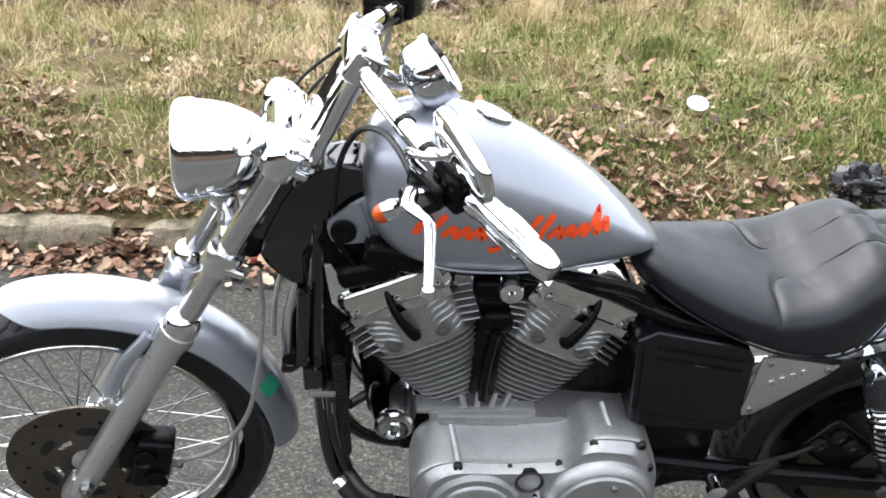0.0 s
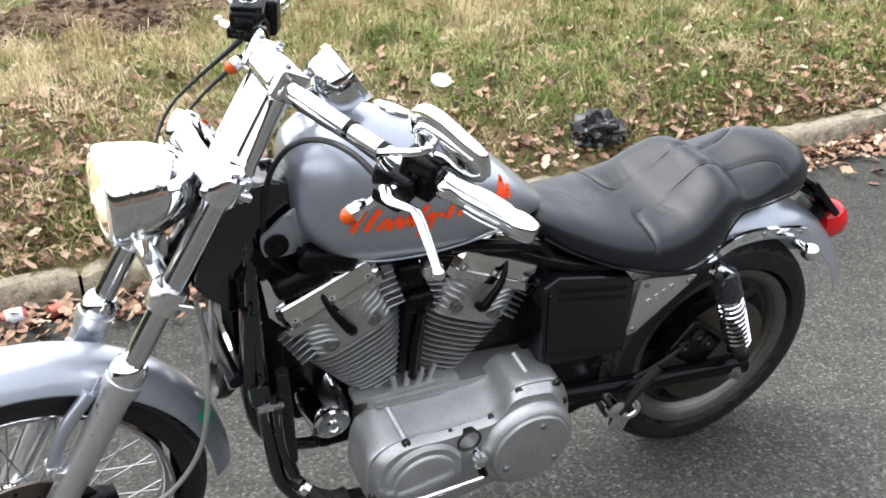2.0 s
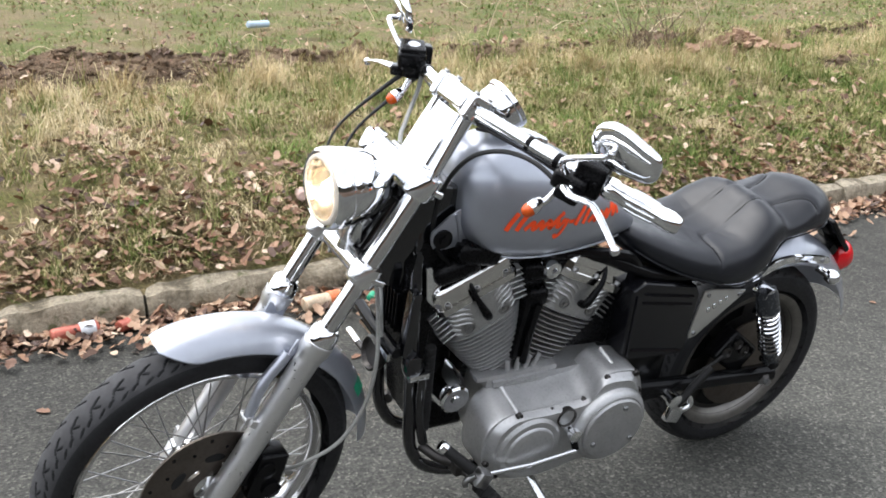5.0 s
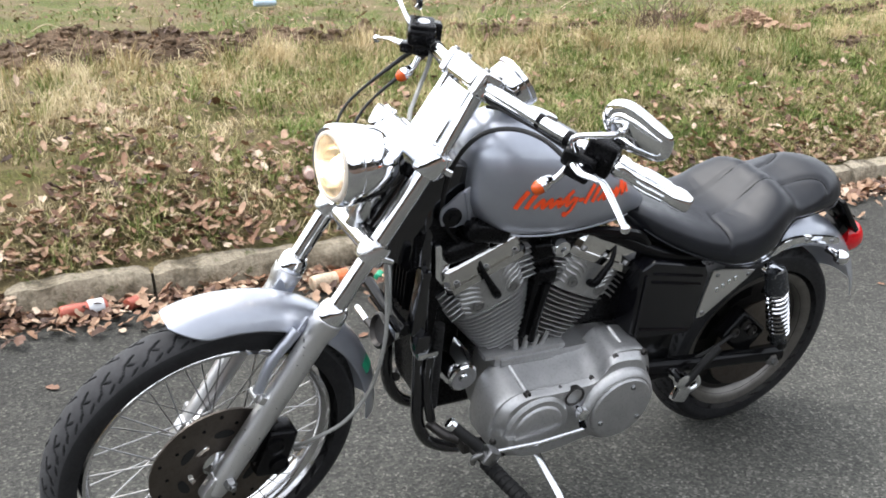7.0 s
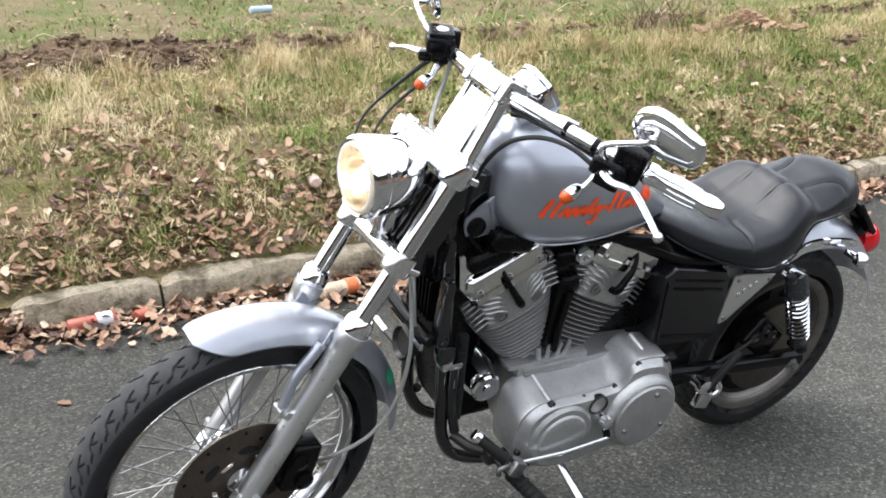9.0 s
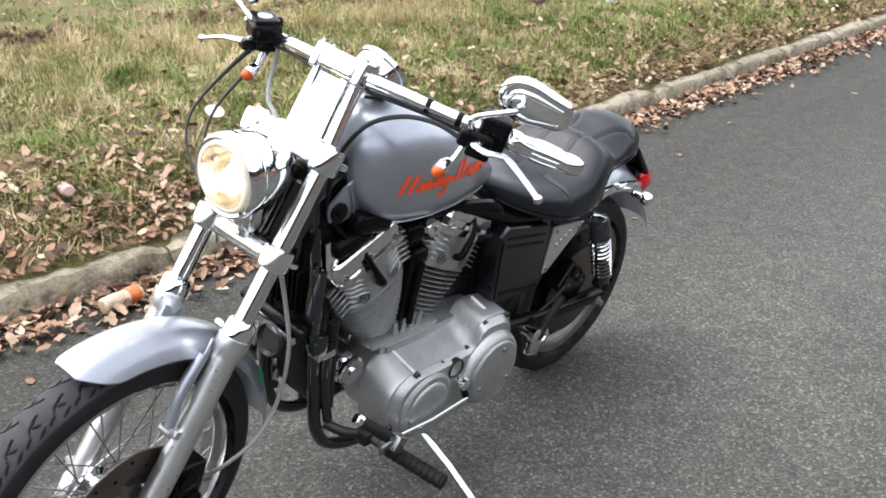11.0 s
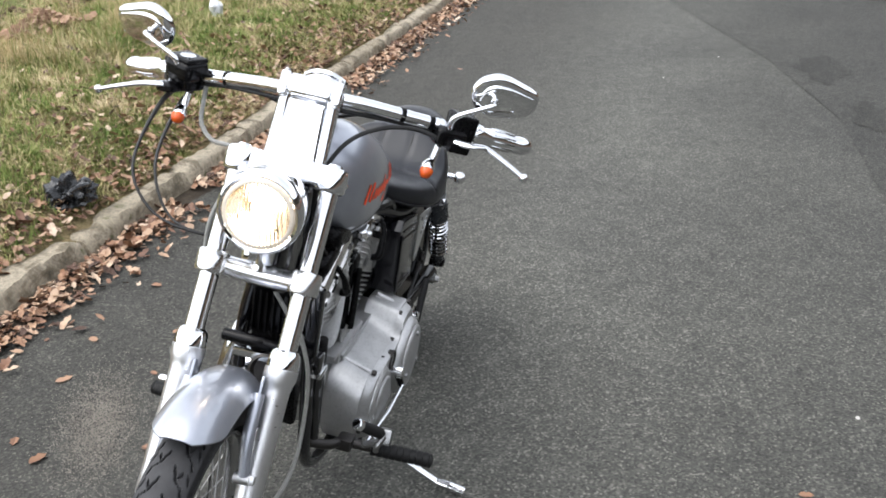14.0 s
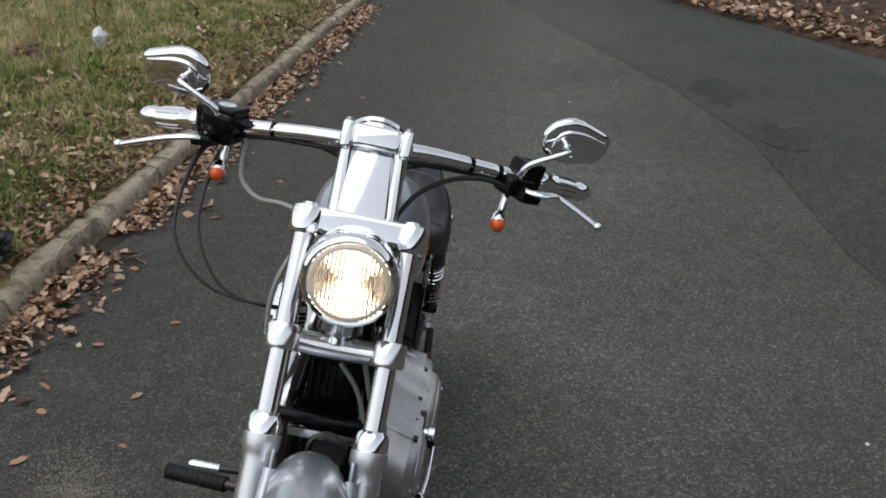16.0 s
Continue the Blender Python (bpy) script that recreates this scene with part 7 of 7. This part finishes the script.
        lathe(bm, [(0.009, 0), (0.010, 0.055), (0.008, 0.062)], q + Vector((-0.002, s * 0.065, 0)), (0, s, 0), 14)
        part("pedal_pad", bm, CHROME, fc, "chrome brake pedal pad")
    # toe peg and linkage block on the left
    p0, p1 = Vector((0.520, -0.205, 0.432)), Vector((0.588, -0.255, 0.372))
    bm = bm_new()
    box(bm, p1 + Vector((0.012, 0.0, -0.012)), (0.036, 0.034, 0.040), Matrix.Rotation(radians(30), 3, "Y"), 0.008)
    tube(bm, [p1, p1 + Vector((0.014, 0.01, -0.03)), (0.605, -0.205, 0.318)], 0.009, 10)
    tube(bm, [p1 + Vector((-0.004, 0, 0)), p1 + Vector((-0.022, 0.01, -0.02)), p1 + Vector((-0.020, 0.012, -0.036))], 0.007, 10)
    tp = part("shift_linkage", bm, BOLT, bike, "worn steel gear linkage")
    bm = bm_new()
    lathe(bm, [(0.011, 0.0), (0.013, 0.004), (0.013, 0.055), (0.014, 0.060), (0.014, 0.085), (0.010, 0.088)], p0, p1 - p0, 16)
    part("toe_peg", bm, RUBBER, tp, "black rubber toe peg")
    bm = bm_new()
    lathe(bm, [(0.012, -0.010), (0.0145, -0.007), (0.0145, 0.006), (0.012, 0.008)], p0, p1 - p0, 16)
    part("peg_ring", bm, CHROME, tp, "chrome ring")
    # ribbed hose down the left tube and straps round it
    bm = bm_new()
    prof = []
    for k in range(26):
        prof += [(0.0125, 0.009 * k), (0.0125, 0.009 * k + 0.005), (0.0105, 0.009 * k + 0.006), (0.0105, 0.009 * k + 0.008)]
    lathe(bm, prof, (0.528, -0.098, 0.400), (-0.04, 0.0, 1.0), 12)
    part("ribbed_hose", bm, RUBBER, bike, "ribbed black hose along the frame tube")
    bm = bm_new()
    tube(bm, [(0.600, -0.205, 0.315), (0.76, -0.222, 0.318), (0.886, -0.225, 0.326)], 0.005, 8, False)
    part("shift_rod", bm, CHROME, bike, "chrome shift rod")
    # side stand
    inv = LEAN.inverted()
    foot = inv @ Vector((0.826, -0.490, 0.013))
    knee = inv @ Vector((0.842, -0.408, 0.022))
    bm = bm_new()
    tube(bm, [(0.81, -0.10, 0.235), inv @ Vector((0.858, -0.290, 0.082)), knee], [0.013, 0.011, 0.010], 12, False)
    tube(bm, [knee, (knee + foot) / 2, foot], [0.010, 0.014, 0.012], 12)
    ss = part("side_stand", bm, CHROME, bike, "chrome side stand, folded out")
    bm = bm_new()
    lathe(bm, [(0.022, -0.03), (0.024, 0.0), (0.018, 0.02)], (0.81, -0.10, 0.235), (0, 0, 1), 14)
    part("stand_pivot", bm, BLACK, ss)


frame_parts()
# ---- kerb stones, one by one ----


def kerb_stones():
    m, nt, b = nodes_of("kerb_concrete")
    oi = nt.nodes.new("ShaderNodeObjectInfo")
    n1, n2 = noise_of(nt, 9, 5, 0.65), noise_of(nt, 70, 4, 0.7)
    c1 = ramp(nt, n1.outputs[0], [(0.3, (0.085, 0.070, 0.044)), (0.42, (0.200, 0.168, 0.118)), (0.52, (0.345, 0.300, 0.225)), (0.62, (0.295, 0.255, 0.190)), (0.70, (0.105, 0.110, 0.046)), (0.85, (0.19, 0.160, 0.115))])
    c2 = ramp(nt, n2.outputs[0], [(0.3, (0.6, 0.6, 0.6)), (0.7, (1.2, 1.2, 1.2))])
    c3 = ramp(nt, oi.outputs["Random"], [(0.0, (0.78, 0.76, 0.72)), (1.0, (1.1, 1.1, 1.1))])
    last = c1
    for w in (c2, c3):
        mx = nt.nodes.new("ShaderNodeMix")
        mx.data_type, mx.blend_type = "RGBA", "MULTIPLY"
        mx.inputs[0].default_value = 1.0
        link(nt, last, mx.inputs[6])
        link(nt, w, mx.inputs[7])
        last = mx.outputs[2]
    link(nt, last, b.inputs["Base Color"])
    b.inputs["Roughness"].default_value = 0.9
    bump(nt, n2.outputs[0], b, 0.9, 0.012)
    root = new("kerb")
    tagged(root, "weathered concrete kerb with chipped and mossy stones", "kerb", kind="structure")
    random.seed(31)
    x = -6.0
    k = 0
    while x < 24:
        L = random.uniform(0.82, 0.98)
        if -0.5 < x < 0.1:
            L = 0.52
        if x < -0.44 < x + L:
            L = -0.44 - x
        gap = random.uniform(0.004, 0.014)
        bm = bm_new()
        nx, prof = 48, [(0.0, -0.05), (-0.004, 0.0), (0.0, 0.04), (0.004, 0.078), (0.018, 0.100), (0.05, 0.108), (0.10, 0.108), (0.125, 0.098), (0.13, -0.05)]
        rings = []
        for i in range(nx + 1):
            f = i / nx
            px = f * (L - gap)
            e = min(f, 1 - f) * L
            ring = []
            for dy, z in prof:
                q = Vector((x + px, dy * 9, z * 9))
                r = 0.016 * noise.noise(q * 3.0) + 0.010 * noise.noise(q * 9.0) + 0.007 * noise.noise(q * 23.0)
                wear = 0.014 * max(0.0, 1 - e / 0.06) if z > 0.05 else 0
                if z > 0.05:
                    wear += 0.03 * max(0.0, noise.noise(Vector((x + px, 3.0, 7.0)) * 2.0) - 0.25)
                ring.append(Vector((px, dy + r * (1 if dy < 0.06 else 0.3) + wear * 0.5 * (1 if dy < 0.06 else -1), z + r * (1 if z > 0.03 else 0) - wear)))
            rings.append(ring)
        add_rings(bm, rings)
        ob = new("kerb_stone", finish("kerb_stone", bm, m, 45))
        ob.parent = root
        ang = math.atan2(kerb_y(x + L) - kerb_y(x), L)
        ob.matrix_world = Matrix.Translation((x, kerb_y(x), random.uniform(-0.008, 0.006))) @ Matrix.Rotation(ang + random.uniform(-0.012, 0.012), 4, "Z")
        x += L
        if abs(x + 0.44) < 0.01:
            x = -0.33  # a broken gap filled with leaves
        k += 1


kerb_stones()
